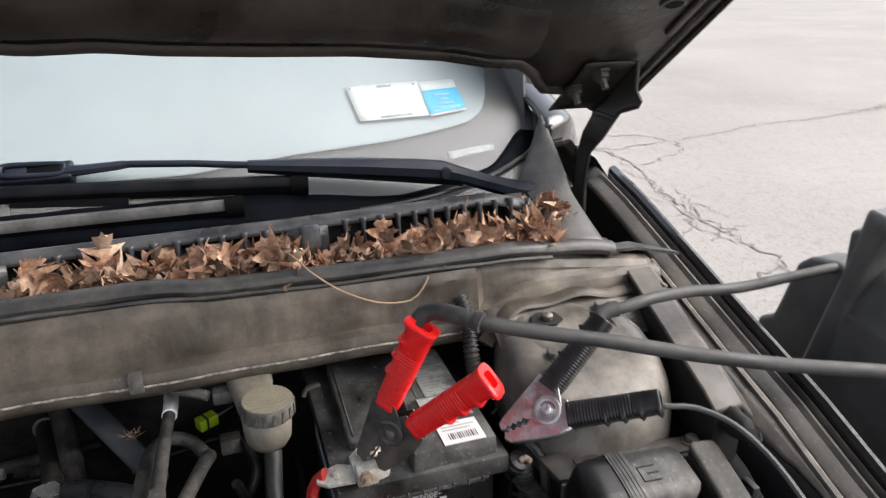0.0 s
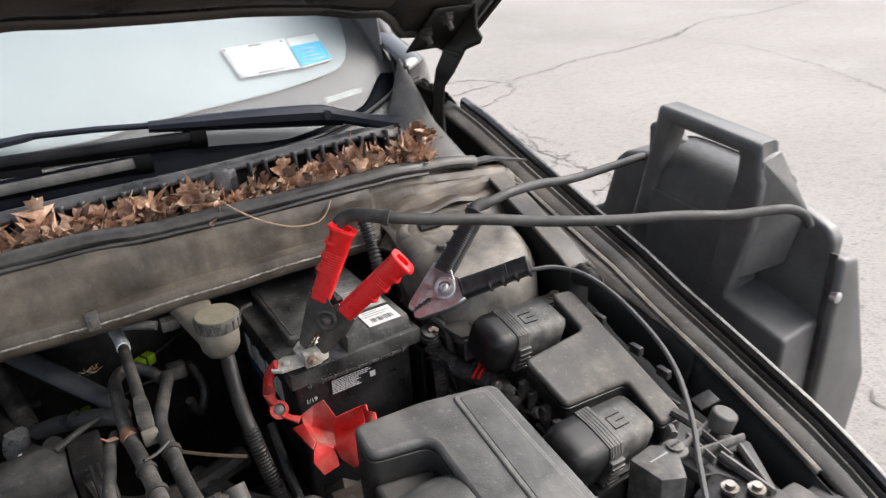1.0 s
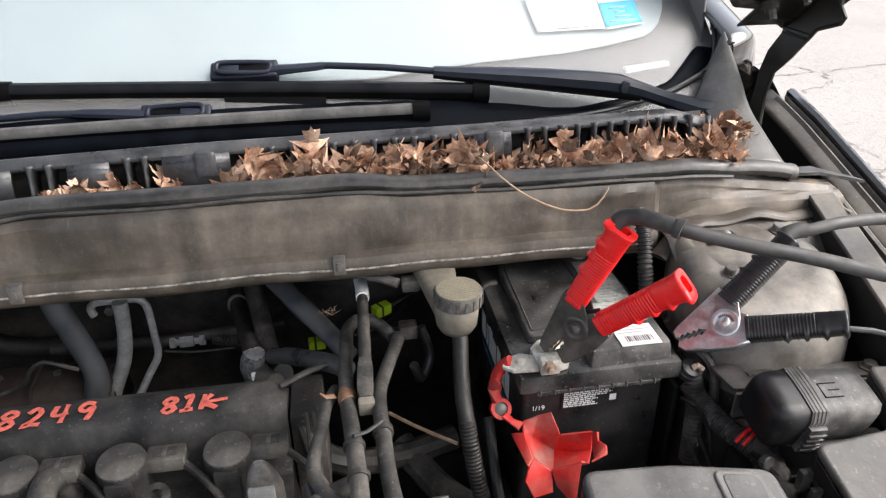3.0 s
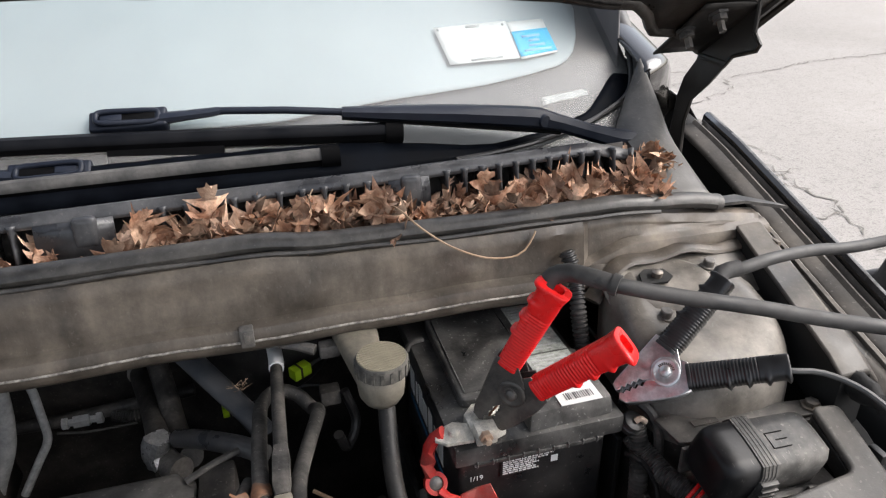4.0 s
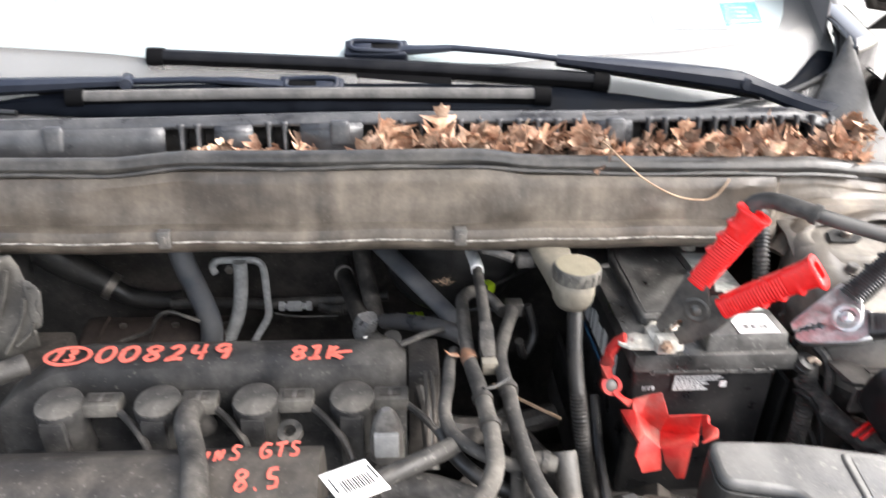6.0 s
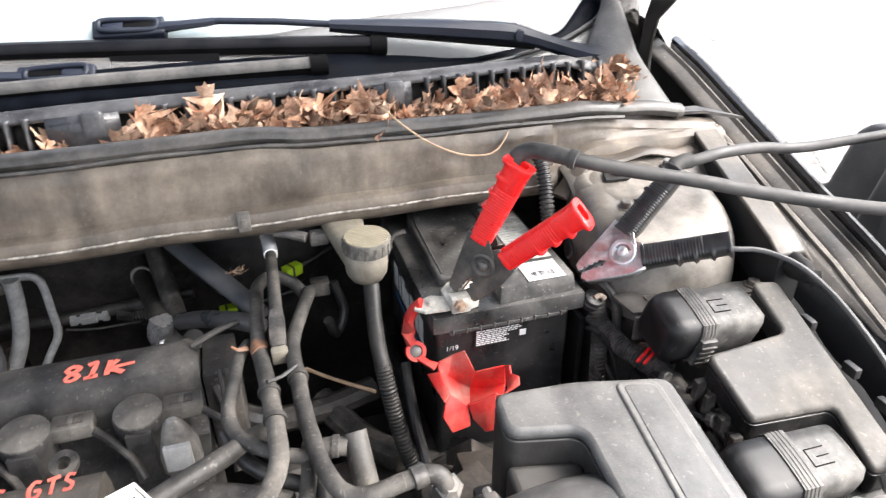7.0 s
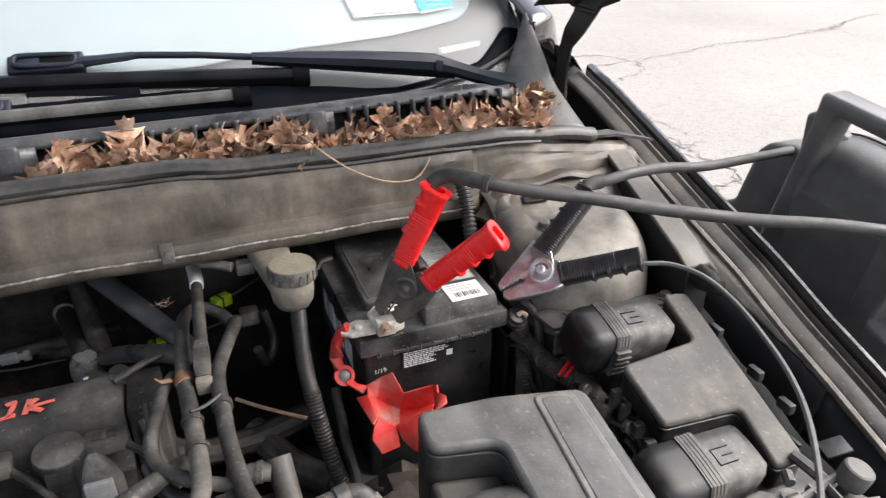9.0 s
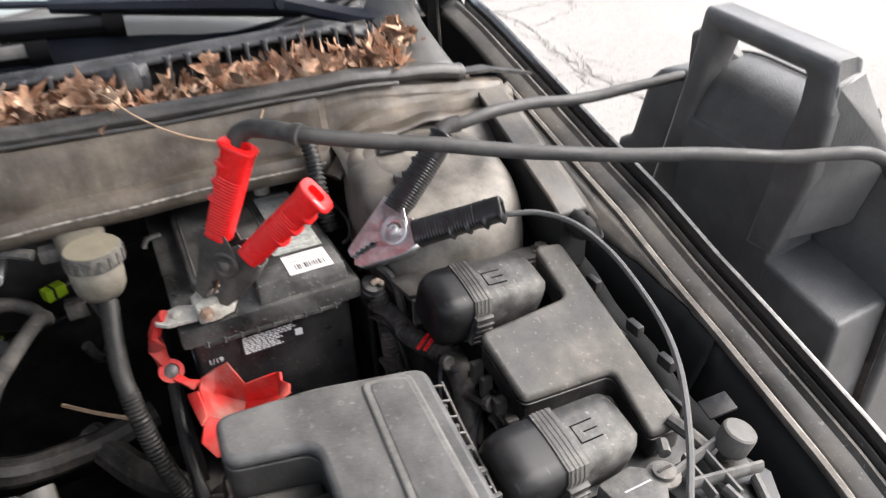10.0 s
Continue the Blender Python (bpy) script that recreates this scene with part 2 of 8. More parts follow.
M_SHADE = mat("silver_sunshade_with_haze", (0.43, 0.466, 0.476), (0.335, 0.386, 0.405), 0.45, 0.0, scale=3, bump=0.0, dents=0.1)
M_DASH = mat("grey_dash", (0.125, 0.123, 0.127), (0.145, 0.142, 0.146), 0.8, scale=15, bump=0.0, spec=0.1)


def glass_mat():
    """A dusty pane: mostly clear, part mirror, a thin film of dust."""
    m = bpy.data.materials.new("dusty_glass")
    m.use_nodes = True
    t = m.node_tree
    t.nodes.clear()
    L = t.links.new
    tr = t.nodes.new("ShaderNodeBsdfTransparent")
    tr.inputs[0].default_value = (0.82, 0.88, 0.88, 1)
    gl = t.nodes.new("ShaderNodeBsdfGlossy")
    gl.inputs["Roughness"].default_value = 0.36
    df = t.nodes.new("ShaderNodeBsdfDiffuse")
    df.inputs[0].default_value = (0.5, 0.48, 0.46, 1)
    fr = t.nodes.new("ShaderNodeFresnel")
    fr.inputs[0].default_value = 1.5
    m1 = t.nodes.new("ShaderNodeMixShader")
    L(fr.outputs[0], m1.inputs[0])
    L(tr.outputs[0], m1.inputs[1])
    L(gl.outputs[0], m1.inputs[2])
    co = t.nodes.new("ShaderNodeTexCoord")
    nz = t.nodes.new("ShaderNodeTexNoise")
    nz.inputs["Scale"].default_value, nz.inputs["Detail"].default_value = 6, 8
    L(co.outputs["Object"], nz.inputs["Vector"])
    r = t.nodes.new("ShaderNodeMapRange")
    r.inputs["To Min"].default_value, r.inputs["To Max"].default_value = 0.05, 0.2
    L(nz.outputs["Fac"], r.inputs["Value"])
    m2 = t.nodes.new("ShaderNodeMixShader")
    L(r.outputs[0], m2.inputs[0])
    L(m1.outputs[0], m2.inputs[1])
    L(df.outputs[0], m2.inputs[2])
    o = t.nodes.new("ShaderNodeOutputMaterial")
    L(m2.outputs[0], o.inputs[0])
    return m


M_GLASS = glass_mat()


# ---------------------------------------------------------------- builders
def thing(name, at, label, category, group="", kind=""):
    """An Empty at a thing's base; its parts are parented to it."""
    e = new(name)
    e.empty_display_size = 0.02
    e.location = at
    bpy.context.view_layer.update()
    return tagged(e, label, category, group, kind)


def part(name, bm, material, parent=None, label="", smooth=35, solid=0.0, bevel=0.0, seg=2, offset=0.0):
    """Links a bmesh, given in world places, as one mesh object with its origin in its middle."""
    me = bpy.data.meshes.new(name)
    if bm.verts:
        lo = Vector([min(v.co[i] for v in bm.verts) for i in range(3)])
        hi = Vector([max(v.co[i] for v in bm.verts) for i in range(3)])
        mid = (lo + hi) / 2
        for v in bm.verts:
            v.co -= mid
    else:
        mid = Vector()
    bm.to_mesh(me)
    bm.free()
    me.materials.append(material)
    if smooth:
        for p in me.polygons:
            p.use_smooth = True
        me.set_sharp_from_angle(angle=radians(smooth))
    ob = new(name, me)
    if parent:
        base, up = Vector(), parent
        while up:
            base += up.location
            up = up.parent
        ob.parent = parent
        ob.location = mid - base
    else:
        ob.location = mid
    if solid:
        s = ob.modifiers.new("thick", "SOLIDIFY")
        s.thickness, s.offset = solid, offset
    if bevel:
        b = ob.modifiers.new("round", "BEVEL")
        b.width, b.segments, b.limit_method, b.angle_limit = bevel, seg, "ANGLE", radians(35)
    return tagged(ob, label) if label else ob


def B():
    return bmesh.new()


def box(bm, lo, hi, m=None, bevel=0.0, seg=2, taper=1.0):
    """A box between two corners, turned by m, with rounded edges; taper shrinks its top."""
    c = [(a + b) / 2 for a, b in zip(lo, hi)]
    vs = []
    for z in (0, 1):
        for x, y in ((0, 0), (1, 0), (1, 1), (0, 1)):
            k = taper if z else 1.0
            p = Vector((c[0] + ((lo[0], hi[0])[x] - c[0]) * k, c[1] + ((lo[1], hi[1])[y] - c[1]) * k, (lo[2], hi[2])[z]))
            vs.append(bm.verts.new(m @ p if m else p))
    fs = [(3, 2, 1, 0), (4, 5, 6, 7), (0, 1, 5, 4), (1, 2, 6, 5), (2, 3, 7, 6), (3, 0, 4, 7)]
    faces = [bm.faces.new([vs[i] for i in f]) for f in fs]
    if bevel:
        es = {e for f in faces for e in f.edges}
        bmesh.ops.bevel(bm, geom=list(es), offset=bevel, segments=seg, affect="EDGES", profile=0.6)
    return bm


def prism(bm, pts, z0, z1, m=None, bevel=0.0, seg=2, shrink=0.0):
    """A plan outline (x, y) carried from z0 up to z1; shrink draws the top in towards the middle."""
    cx, cy = sum(p[0] for p in pts) / len(pts), sum(p[1] for p in pts) / len(pts)
    low = [Vector((x, y, z0)) for x, y in pts]
    top = [Vector((x + (cx - x) * shrink, y + (cy - y) * shrink, z1)) for x, y in pts]
    a = [bm.verts.new(m @ v if m else v) for v in low]
    b = [bm.verts.new(m @ v if m else v) for v in top]
    n = len(pts)
    faces = [bm.faces.new(list(reversed(a))), bm.faces.new(b)]
    faces += [bm.faces.new((a[i], a[(i + 1) % n], b[(i + 1) % n], b[i])) for i in range(n)]
    bmesh.ops.recalc_face_normals(bm, faces=faces)
    if bevel:
        es = {e for f in faces for e in f.edges}
        bmesh.ops.bevel(bm, geom=list(es), offset=bevel, segments=seg, affect="EDGES", profile=0.6)
    return bm


def rounded(pts, r, n=4):
    """A plan outline with its corners rounded."""
    out, m = [], len(pts)
    for i in range(m):
        p, a, b = Vector(pts[i]), Vector(pts[i - 1]), Vector(pts[(i + 1) % m])
        k = min(r, 0.45 * (a - p).length, 0.45 * (b - p).length)
        a, b = p + (a - p).normalized() * k, p + (b - p).normalized() * k
        for j in range(n + 1):
            u = j / n
            q = a * (1 - u) ** 2 + p * 2 * u * (1 - u) + b * u ** 2
            out.append((q.x, q.y))
    return out


def loft(bm, rings, closed=True, cap=True):
    """Joins rows of points; closed: each row is a ring."""
    vs = [[bm.verts.new(p) for p in r] for r in rings]
    n = len(rings[0])
    fs = []
    for a, b in zip(vs, vs[1:]):
        for i in range(n if closed else n - 1):
            j = (i + 1) % n
            fs.append(bm.faces.new((a[i], a[j], b[j], b[i])))
    if closed and cap:
        fs.append(bm.faces.new(list(reversed(vs[0]))))
        fs.append(bm.faces.new(vs[-1]))
        bmesh.ops.recalc_face_normals(bm, faces=fs)
    return bm


def spline(pts, step=0.008):
    """A smooth way through the points."""
    P = [Vector(p) for p in pts]
    P = [P[0] * 2 - P[1]] + P + [P[-1] * 2 - P[-2]]
    out = []
    for a, b, c, d in zip(P, P[1:], P[2:], P[3:]):
        n = max(2, min(40, int((c - b).length / step)))
        for i in range(n):
            u = i / n
            out.append(0.5 * (2 * b + (c - a) * u + (2 * a - 5 * b + 4 * c - d) * u * u + (3 * b - a - 3 * c + d) * u ** 3))
    out.append(P[-2])
    return out


def tube(bm, pts, r, n=10, step=0.008, flat=1.0, ribs=0.0, pitch=0.006, taper=None, straight=False, hang=None):
    """A round (or flattened) tube along a way. ribs: depth of corrugation, pitch: its length."""
    way = [Vector(p) for p in pts] if straight else spline(pts, pitch / 4 if ribs else step)
    t = (way[1] - way[0]).normalized()
    up = Vector(hang) if hang else Vector((0, 0, 1)) if abs(t.z) < 0.9 else Vector((0, 1, 0))
    s = t.cross(up).normalized()
    rings, run, total = [], 0.0, sum((b - a).length for a, b in zip(way, way[1:]))
    for i, p in enumerate(way):
        t = (way[min(i + 1, len(way) - 1)] - way[max(i - 1, 0)]).normalized()
        s = (s - t * s.dot(t)).normalized()
        u = s.cross(t)
        k = r
        if taper:
            k = r + (taper - r) * run / total
        if ribs:
            k += ribs * (1 if (i // 2) % 2 else -1) * 0.5
        rings.append([p + s * (k * math.cos(a)) + u * (k * flat * math.sin(a)) for a in [2 * math.pi * j / n for j in range(n)]])
        if i + 1 < len(way):
            run += (way[i + 1] - p).length
    return loft(bm, rings)


def lathe(bm, profile, m, n=24, hollow=False):
    """Turns (radius, height) pairs round the z axis of the pose m; hollow: the profile closes on itself."""
    profile = profile + profile[:1] if hollow else profile
    rings = [[m @ Vector((max(r, 1e-4) * math.cos(a), max(r, 1e-4) * math.sin(a), h)) for a in [2 * math.pi * j / n for j in range(n)]] for r, h in profile]
    return loft(bm, rings, True, not hollow)


def at_line(table, v):
    """Straight interpolation in a table of (key, value)."""
    return float(np.interp(v, [k for k, _ in table], [w for _, w in table]))


def ribbon(bm, pts, width, normal, lift=0.0, thick=0.0008):
    """A painted stroke: a flat band along a way on a surface."""
    way = spline(pts, 0.003)
    n = Vector(normal).normalized()
    rows = []
    for i, p in enumerate(way):
        t = (way[min(i + 1, len(way) - 1)] - way[max(i - 1, 0)]).normalized()
        s = t.cross(n).normalized() * width / 2 * (0.85 + 0.3 * noise.noise(p * 90))
        q = p + n * lift
        rows.append([q - s, q - s + n * thick, q + s + n * thick, q + s])
    return loft(bm, rows)


# ---------------------------------------------------------------- ground
ground_bm = B()
bmesh.ops.create_grid(ground_bm, x_segments=40, y_segments=40, size=250)
tagged(part("ground", ground_bm, M_CONCRETE), "pale weathered concrete lot with cracks", "ground", kind="structure")


def crack(bm, pts, width, seed):
    """A ragged crack along the ground, with short branches."""
    rnd = random.Random(seed)
    way, fine = spline([(x, y, 0.004) for x, y in pts], 0.035), []
    for p in way:
        fine.append(p + Vector((rnd.uniform(-1, 1), rnd.uniform(-1, 1), 0)) * 0.03)
    rows = []
    for i, p in enumerate(fine):
        t = (fine[min(i + 1, len(fine) - 1)] - fine[max(i - 1, 0)]).normalized()
        s = Vector((-t.y, t.x, 0)) * width * rnd.choice((0.06, 0.14, 0.22, 0.32, 0.42))
        rows.append([p - s, p + s])
    vs = [[bm.verts.new(q) for q in r] for r in rows]
    for a, b in zip(vs, vs[1:]):
        bm.faces.new((a[0], a[1], b[1], b[0]))
    return fine


CRACKS = [
    ([(13, 6.2), (9.6, 5.6), (8.2, 5.42), (7.6, 5.54), (7.0, 5.38), (6.45, 5.1), (6.0, 5.03), (5.55, 4.96), (5.17, 4.935), (4.8, 4.92), (4.4, 4.8), (4.0, 4.7), (3.74, 4.66), (3.4, 4.62), (3.2, 4.54), (3.09, 4.63), (2.9, 4.75)], 0.024, 1),
    ([(6.9, 5.36), (6.6, 5.2), (6.3, 5.1), (6.1, 5.12)], 0.03, 17),
    ([(6.48, 5.12), (6.36, 4.7), (6.36, 4.4), (6.38, 4.13), (6.0, 3.21), (5.4, 2.13), (5.1, 1.4)], 0.016, 8),
    ([(2.9, 5.0), (3.33, 5.0), (3.58, 4.93), (3.68, 4.81), (3.74, 4.67)], 0.02, 2),
    ([(3.79, 4.64), (3.63, 4.37), (3.37, 4.22), (3.09, 4.1), (3.02, 4.05)], 0.02, 3),
    ([(3.04, 4.64), (3.08, 4.32), (3.04, 4.08), (2.96, 3.78), (2.88, 3.49), (2.83, 3.24), (2.78, 3.01), (2.79, 2.84), (2.78, 2.56), (2.76, 2.38), (2.55, 2.28)], 0.02, 4),
    ([(3.1, 4.5), (3.02, 4.2), (2.92, 3.9), (2.93, 3.7), (2.82, 3.45), (2.86, 3.24), (2.75, 3.02), (2.54, 2.84)], 0.013, 5),
    ([(2.95, 3.75), (2.86, 3.5), (2.9, 3.25), (2.8, 3.05), (2.84, 2.8)], 0.016, 11),
    ([(2.74, 3.45), (2.8, 3.2), (2.7, 2.95), (2.74, 2.6)], 0.014, 12),
    ([(3.02, 3.6), (2.93, 3.3), (2.96, 3.0)], 0.012, 13),
    ([(2.62, 3.1), (2.9, 3.14)], 0.012, 14),
    ([(2.6, 2.75), (2.92, 2.86)], 0.012, 15),
    ([(2.76, 2.38), (2.5, 1.7), (2.3, 1.2), (2.1, 0.7), (2.01, 0.55), (1.97, 0.45), (1.9, 0.1), (1.8, -0.5)], 0.013, 6),
    ([(2.75, 1.6), (2.48, 0.85), (2.47, 0.77), (2.4, 0.4)], 0.008, 7),
]
crack_bm = B()
for way, wide, seed in CRACKS:
    crack(crack_bm, way, wide, seed)
tagged(part("ground_cracks", crack_bm, M_CRACK, smooth=0), "dark ragged cracks running through the concrete", "cracks", kind="structure")

# ---------------------------------------------------------------- the car's body
car = thing("car", (0, 1.4, 0.0), "black car with its bonnet open and dusty engine bay", "car")

FZ = [(-0.15, 0.67), (0.0, 0.742), (0.09, 0.78), (0.16, 0.807), (0.3, 0.847), (0.37, 0.868), (0.46, 0.9), (0.57, 0.93), (0.75, 0.985), (0.85, 1.015), (0.93, 1.033), (1.1, 1.06), (1.6, 1.09)]
FX = [(-0.15, 0.757), (0.0, 0.8), (0.1, 0.814), (0.3, 0.829), (0.6, 0.84), (1.0, 0.85), (1.6, 0.86)]


def fz(y):
    return at_line(FZ, y)


def fx(y):
    return at_line(FX, y)


def ys(a, b, n):
    return [a + (b - a) * i / (n - 1) for i in range(n)]


def side(prof, y0, y1, n, s=1):
    """A profile of (dx, dz) from the wing's edge, carried along the car; s mirrors it."""
    return [[(s * (fx(y) + dx), y, fz(y) + dz) for dx, dz in prof] for y in ys(y0, y1, n)]


for s in (1, -1):
    # outer skin: rolled edge, then the flank
    bm = loft(B(), side([(0.002, -0.012), (0.004, 0.0), (0.009, 0.003), (0.015, -0.001), (0.021, -0.012), (0.036, -0.05), (0.05, -0.14), (0.06, -0.3), (0.055, -0.42)], -0.15, 0.93, 28, s), False)
    part("wing", bm, M_BLACKPAINT, car, "glossy black front wing", solid=0.0015)
    # pale strip along the rolled edge: sky reflection put into its colour
    lip = [(s * (fx(y) + 0.0125), y, fz(y) + 0.0012) for y in ys(-0.12, 0.93, 40)]
    part("wing_highlight", tube(B(), lip, 0.0034, 8, straight=True, flat=0.6), M_EDGEGLINT, car, "pale strip for the sky reflection on the wing's edge")
    # doors and flank further back, with windows over them
    FLANK = [(-0.03, 0.02), (0.0, 0.0), (0.03, -0.04), (0.05, -0.14), (0.06, -0.3), (0.05, -0.6), (0.0, -0.82)]
    for y0, y1, tag in ((0.97, 1.95, "front door"), (1.96, 2.55, "rear door"), (2.56, 3.75, "rear wing")):
        bm = loft(B(), side(FLANK, y0, y1, 10, s), False)
        part("door" if "door" in tag else "rear_wing", bm, M_BLACKPAINT, car, "glossy black " + tag, solid=0.0015)
    bm = loft(B(), [[(s * x, y, z) for x, z in ((0.83, 1.1), (0.78, 1.32), (0.68, 1.54))] for y in (1.45, 1.9, 2.4, 2.9, 3.3)], False)
    part("side_window", bm, M_GLASS, car, "dark side windows", solid=0.003)
    # groove, dark rail and tan inner ridge between the wing and the bay
    bm = loft(B(), side([(0.001, -0.006), (-0.001, -0.022), (-0.009, -0.024), (-0.011, -0.006), (-0.015, -0.004), (-0.019, -0.009), (-0.036, -0.013), (-0.042, -0.018)], 0.02, 0.925, 34, s), False)
    part("wing_rail", bm, M_RAIL, car, "dark glossy wing rail", solid=0.002)
    bm = loft(B(), side([(-0.039, -0.018), (-0.041, -0.013), (-0.044, -0.011), (-0.047, -0.012), (-0.049, -0.017)], 0.12, 0.72, 24, s), False)
    part("rail_ridge", bm, M_RIDGE, car, "dusty tan inner ridge", solid=0.002)
    rows, wall = [], []
    for y in ys(0.3, 0.70, 60):
        w = at_line([(0.3, 0.001), (0.36, 0.004), (0.42, 0.014), (0.47, 0.026), (0.53, 0.032), (0.7, 0.032)], y) + (0.0025 * noise.noise((y * 60, 2, 0)) if 0.34 < y < 0.5 else 0.0)
        w = max(w, 0.0008)
        rows.append([(s * (fx(y) - 0.048 - w * k), y, fz(y) - 0.016 - w * (0.42 * k + 0.15 * k * k)) for k in (0, 0.35, 0.7, 1.0)])
        x, _, z = rows[-1][-1]
        wall.append([(x, y, z - 0.001), (x - s * 0.004, y, z - 0.02), (s * (fx(y) - 0.098), y, fz(y) - 0.125)])
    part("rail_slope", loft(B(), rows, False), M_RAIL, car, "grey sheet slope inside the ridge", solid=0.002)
    # walls under the ridge and inner wing: cavity shade put into their black
    part("rail_wall", loft(B(), wall, False), M_CAVITYSHADE, car, "wall under the ridge, shade put into its black", solid=0.002)
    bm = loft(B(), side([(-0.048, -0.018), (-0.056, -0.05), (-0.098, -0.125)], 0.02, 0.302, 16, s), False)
    part("rail_wall", bm, M_CAVITYSHADE, car, "wall under the ridge, shade put into its black", solid=0.002)
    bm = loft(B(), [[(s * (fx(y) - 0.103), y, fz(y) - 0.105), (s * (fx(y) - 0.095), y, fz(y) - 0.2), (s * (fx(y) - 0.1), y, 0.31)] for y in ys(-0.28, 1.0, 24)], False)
    part("inner_wing", bm, M_CAVITYSHADE, car, "inner wing panel, black with the gap's shade", solid=0.002)

# black gap trim standing in the groove
for s in (1, -1):
    bm = loft(B(), side([(-0.008, -0.022), (-0.008, -0.014), (-0.005, -0.012), (-0.002, -0.014), (-0.0015, -0.022)], 0.05, 0.925, 28, s), False)
    part("wing_trim", bm, M_PLASTIC, car, "black plastic trim strip")

# cowl panel: dusty cross panel in front of the windscreen
SEAL = [(-0.8, 0.985), (-0.72, 1.0), (-0.65, 1.012), (-0.58, 1.024), (-0.43, 1.022), (-0.25, 1.022), (-0.18, 1.03), (0.0, 1.03), (0.17, 1.032), (0.225, 1.024), (0.43, 1.02), (0.58, 1.02), (0.651, 1.008), (0.722, 0.999), (0.8, 0.987)]


def sealz(x):
    return at_line(SEAL, x)


rows = []
for x in ys(-0.78, 0.775, 150):
    edge = max(0.0, abs(x - 0.0) - 0.52)
    low = 0.938 + min(edge, 0.06) * 0.35 + 0.003 * noise.noise((x * 9, 0, 0))
    fwd = 0.66 + (0.012 if x > 0.53 or x < -0.56 else 0.0)
    top = sealz(x) - 0.012
    row = [(x, fwd + 0.02, low - 0.02), (x, fwd + 0.002, low - 0.013), (x, fwd - 0.005, low - 0.006), (x, fwd - 0.007, low + 0.001), (x, fwd - 0.0065, low + 0.009), (x, fwd - 0.003, low + 0.0155), (x, fwd + 0.004, low + 0.018)]
    for k in ys(0.0, 1.0, 9):
        lump = 0.006 * math.sin(math.pi * k) * noise.noise((x * 7, 3, 0)) - 0.0035 * math.exp(-((k - 0.3) / 0.18) ** 2) * max(0.0, noise.noise((x * 22, 8, 0)) + 0.15) + 0.0012 * noise.noise((x * 40, k * 5, 2))
        row.append((x, fwd + 0.008 + 0.006 * k + lump, low + 0.02 + (top - 0.008 - low - 0.02) * k))
    rows.append(row + [(x, fwd + 0.02, top), (x, 0.705, top + 0.002), (x, 0.712, top - 0.01), (x, 0.72, top - 0.02), (x, 0.775, top - 0.02), (x, 0.8, top - 0.01)])
part("cowl_panel", loft(B(), rows, False), M_PANEL, car, "dusty grey-brown cowl panel", solid=0.0015)
# worn pale edge along the panel's lower lip
M_WORN = mat("chipped_paint_edge", (0.1, 0.09, 0.08), (0.14, 0.125, 0.11), 0.6, scale=110, dust=(0.5, 0.47, 0.42), amount=0.95, grime=0.3)
bm = tube(B(), [(x, 0.6523 + 0.0006 * noise.noise((x * 60, 5, 0)), 0.942 + 0.003 * noise.noise((x * 9, 0, 0)) + 0.0008 * noise.noise((x * 90, 2, 0))) for x in ys(-0.52, 0.52, 160)], 0.0016, 5, straight=True)
part("worn_edge", bm, M_WORN, car, "pale chipped paint along the lip")
# rubber seal along the panel's top
pts = [(x, 0.692 if abs(x) < 0.55 else 0.692 + (abs(x) - 0.55) * 0.04, sealz(x) + (0.004 * math.sin((x - 0.62) / 0.1 * math.pi) if x > 0.62 else 0.0)) for x in ys(-0.79, 0.716, 52)]
part("cowl_seal", tube(B(), pts, 0.0118, 12, flat=0.8), M_SEAL, car, "worn black rubber seal")
bm = lathe(B(), [(0.0122, -0.006), (0.0126, 0.0), (0.0118, 0.0035), (0.008, 0.0035), (0.0075, 0.0015), (0.0005, 0.0015)], pose(pts[-1][0], pts[-1][1], pts[-1][2], 0, 94, 0) @ Matrix.Diagonal((0.8, 1, 1, 1)), 16)
part("seal_end", bm, M_SEAL, car, "blunt seal end", smooth=40)
part("seal_lip", tube(B(), [(x, y - 0.0115, z - 0.0075 + 0.0012 * math.sin(x * 31)) for x, y, z in pts[:-3]], 0.0028, 6), M_SEAL, car)
bm = B()
prism(bm, [(0.68, 0.69), (0.76, 0.7), (0.822, 0.694), (0.818, 0.707), (0.76, 0.722), (0.69, 0.715)], 0.0, 0.004)
for v in bm.verts:
    v.co.z += sealz(v.co.x) - 0.006 + 0.004 * math.sin(v.co.x * 60)
part("seal_flap", bm, M_SEAL, car, "curled end of the rubber seal")
# small metal clips on the lip
for x in (-0.54, -0.198, 0.144):
    bm = box(B(), (x - 0.007, 0.6485, 0.936), (x + 0.007, 0.66, 0.957), bevel=0.0015)
    box(bm, (x - 0.0025, 0.6465, 0.944), (x + 0.0025, 0.649, 0.952))
    part("panel_clip", bm, M_ALU, car, "small dull metal spring clip")

# firewall, floor and far side of the bay
bm = loft(B(), [[(x, 0.70, 0.965), (x, 0.85, 0.95), (x, 0.95, 0.9), (x, 0.97, 0.7), (x, 0.97, 0.3)] for x in ys(-0.75, 0.75, 16)], False)
part("firewall", bm, M_DARK, car, "dark dirty firewall", solid=0.003)
part("undertray", box(B(), (-0.84, -0.3, 0.3), (0.84, 1.0, 0.32)), M_DARK, car, "dark undertray")
part("radiator_support", box(B(), (-0.74, -0.27, 0.32), (0.74, -0.2, 0.68), bevel=0.01), M_DARK, car, "dark radiator support")
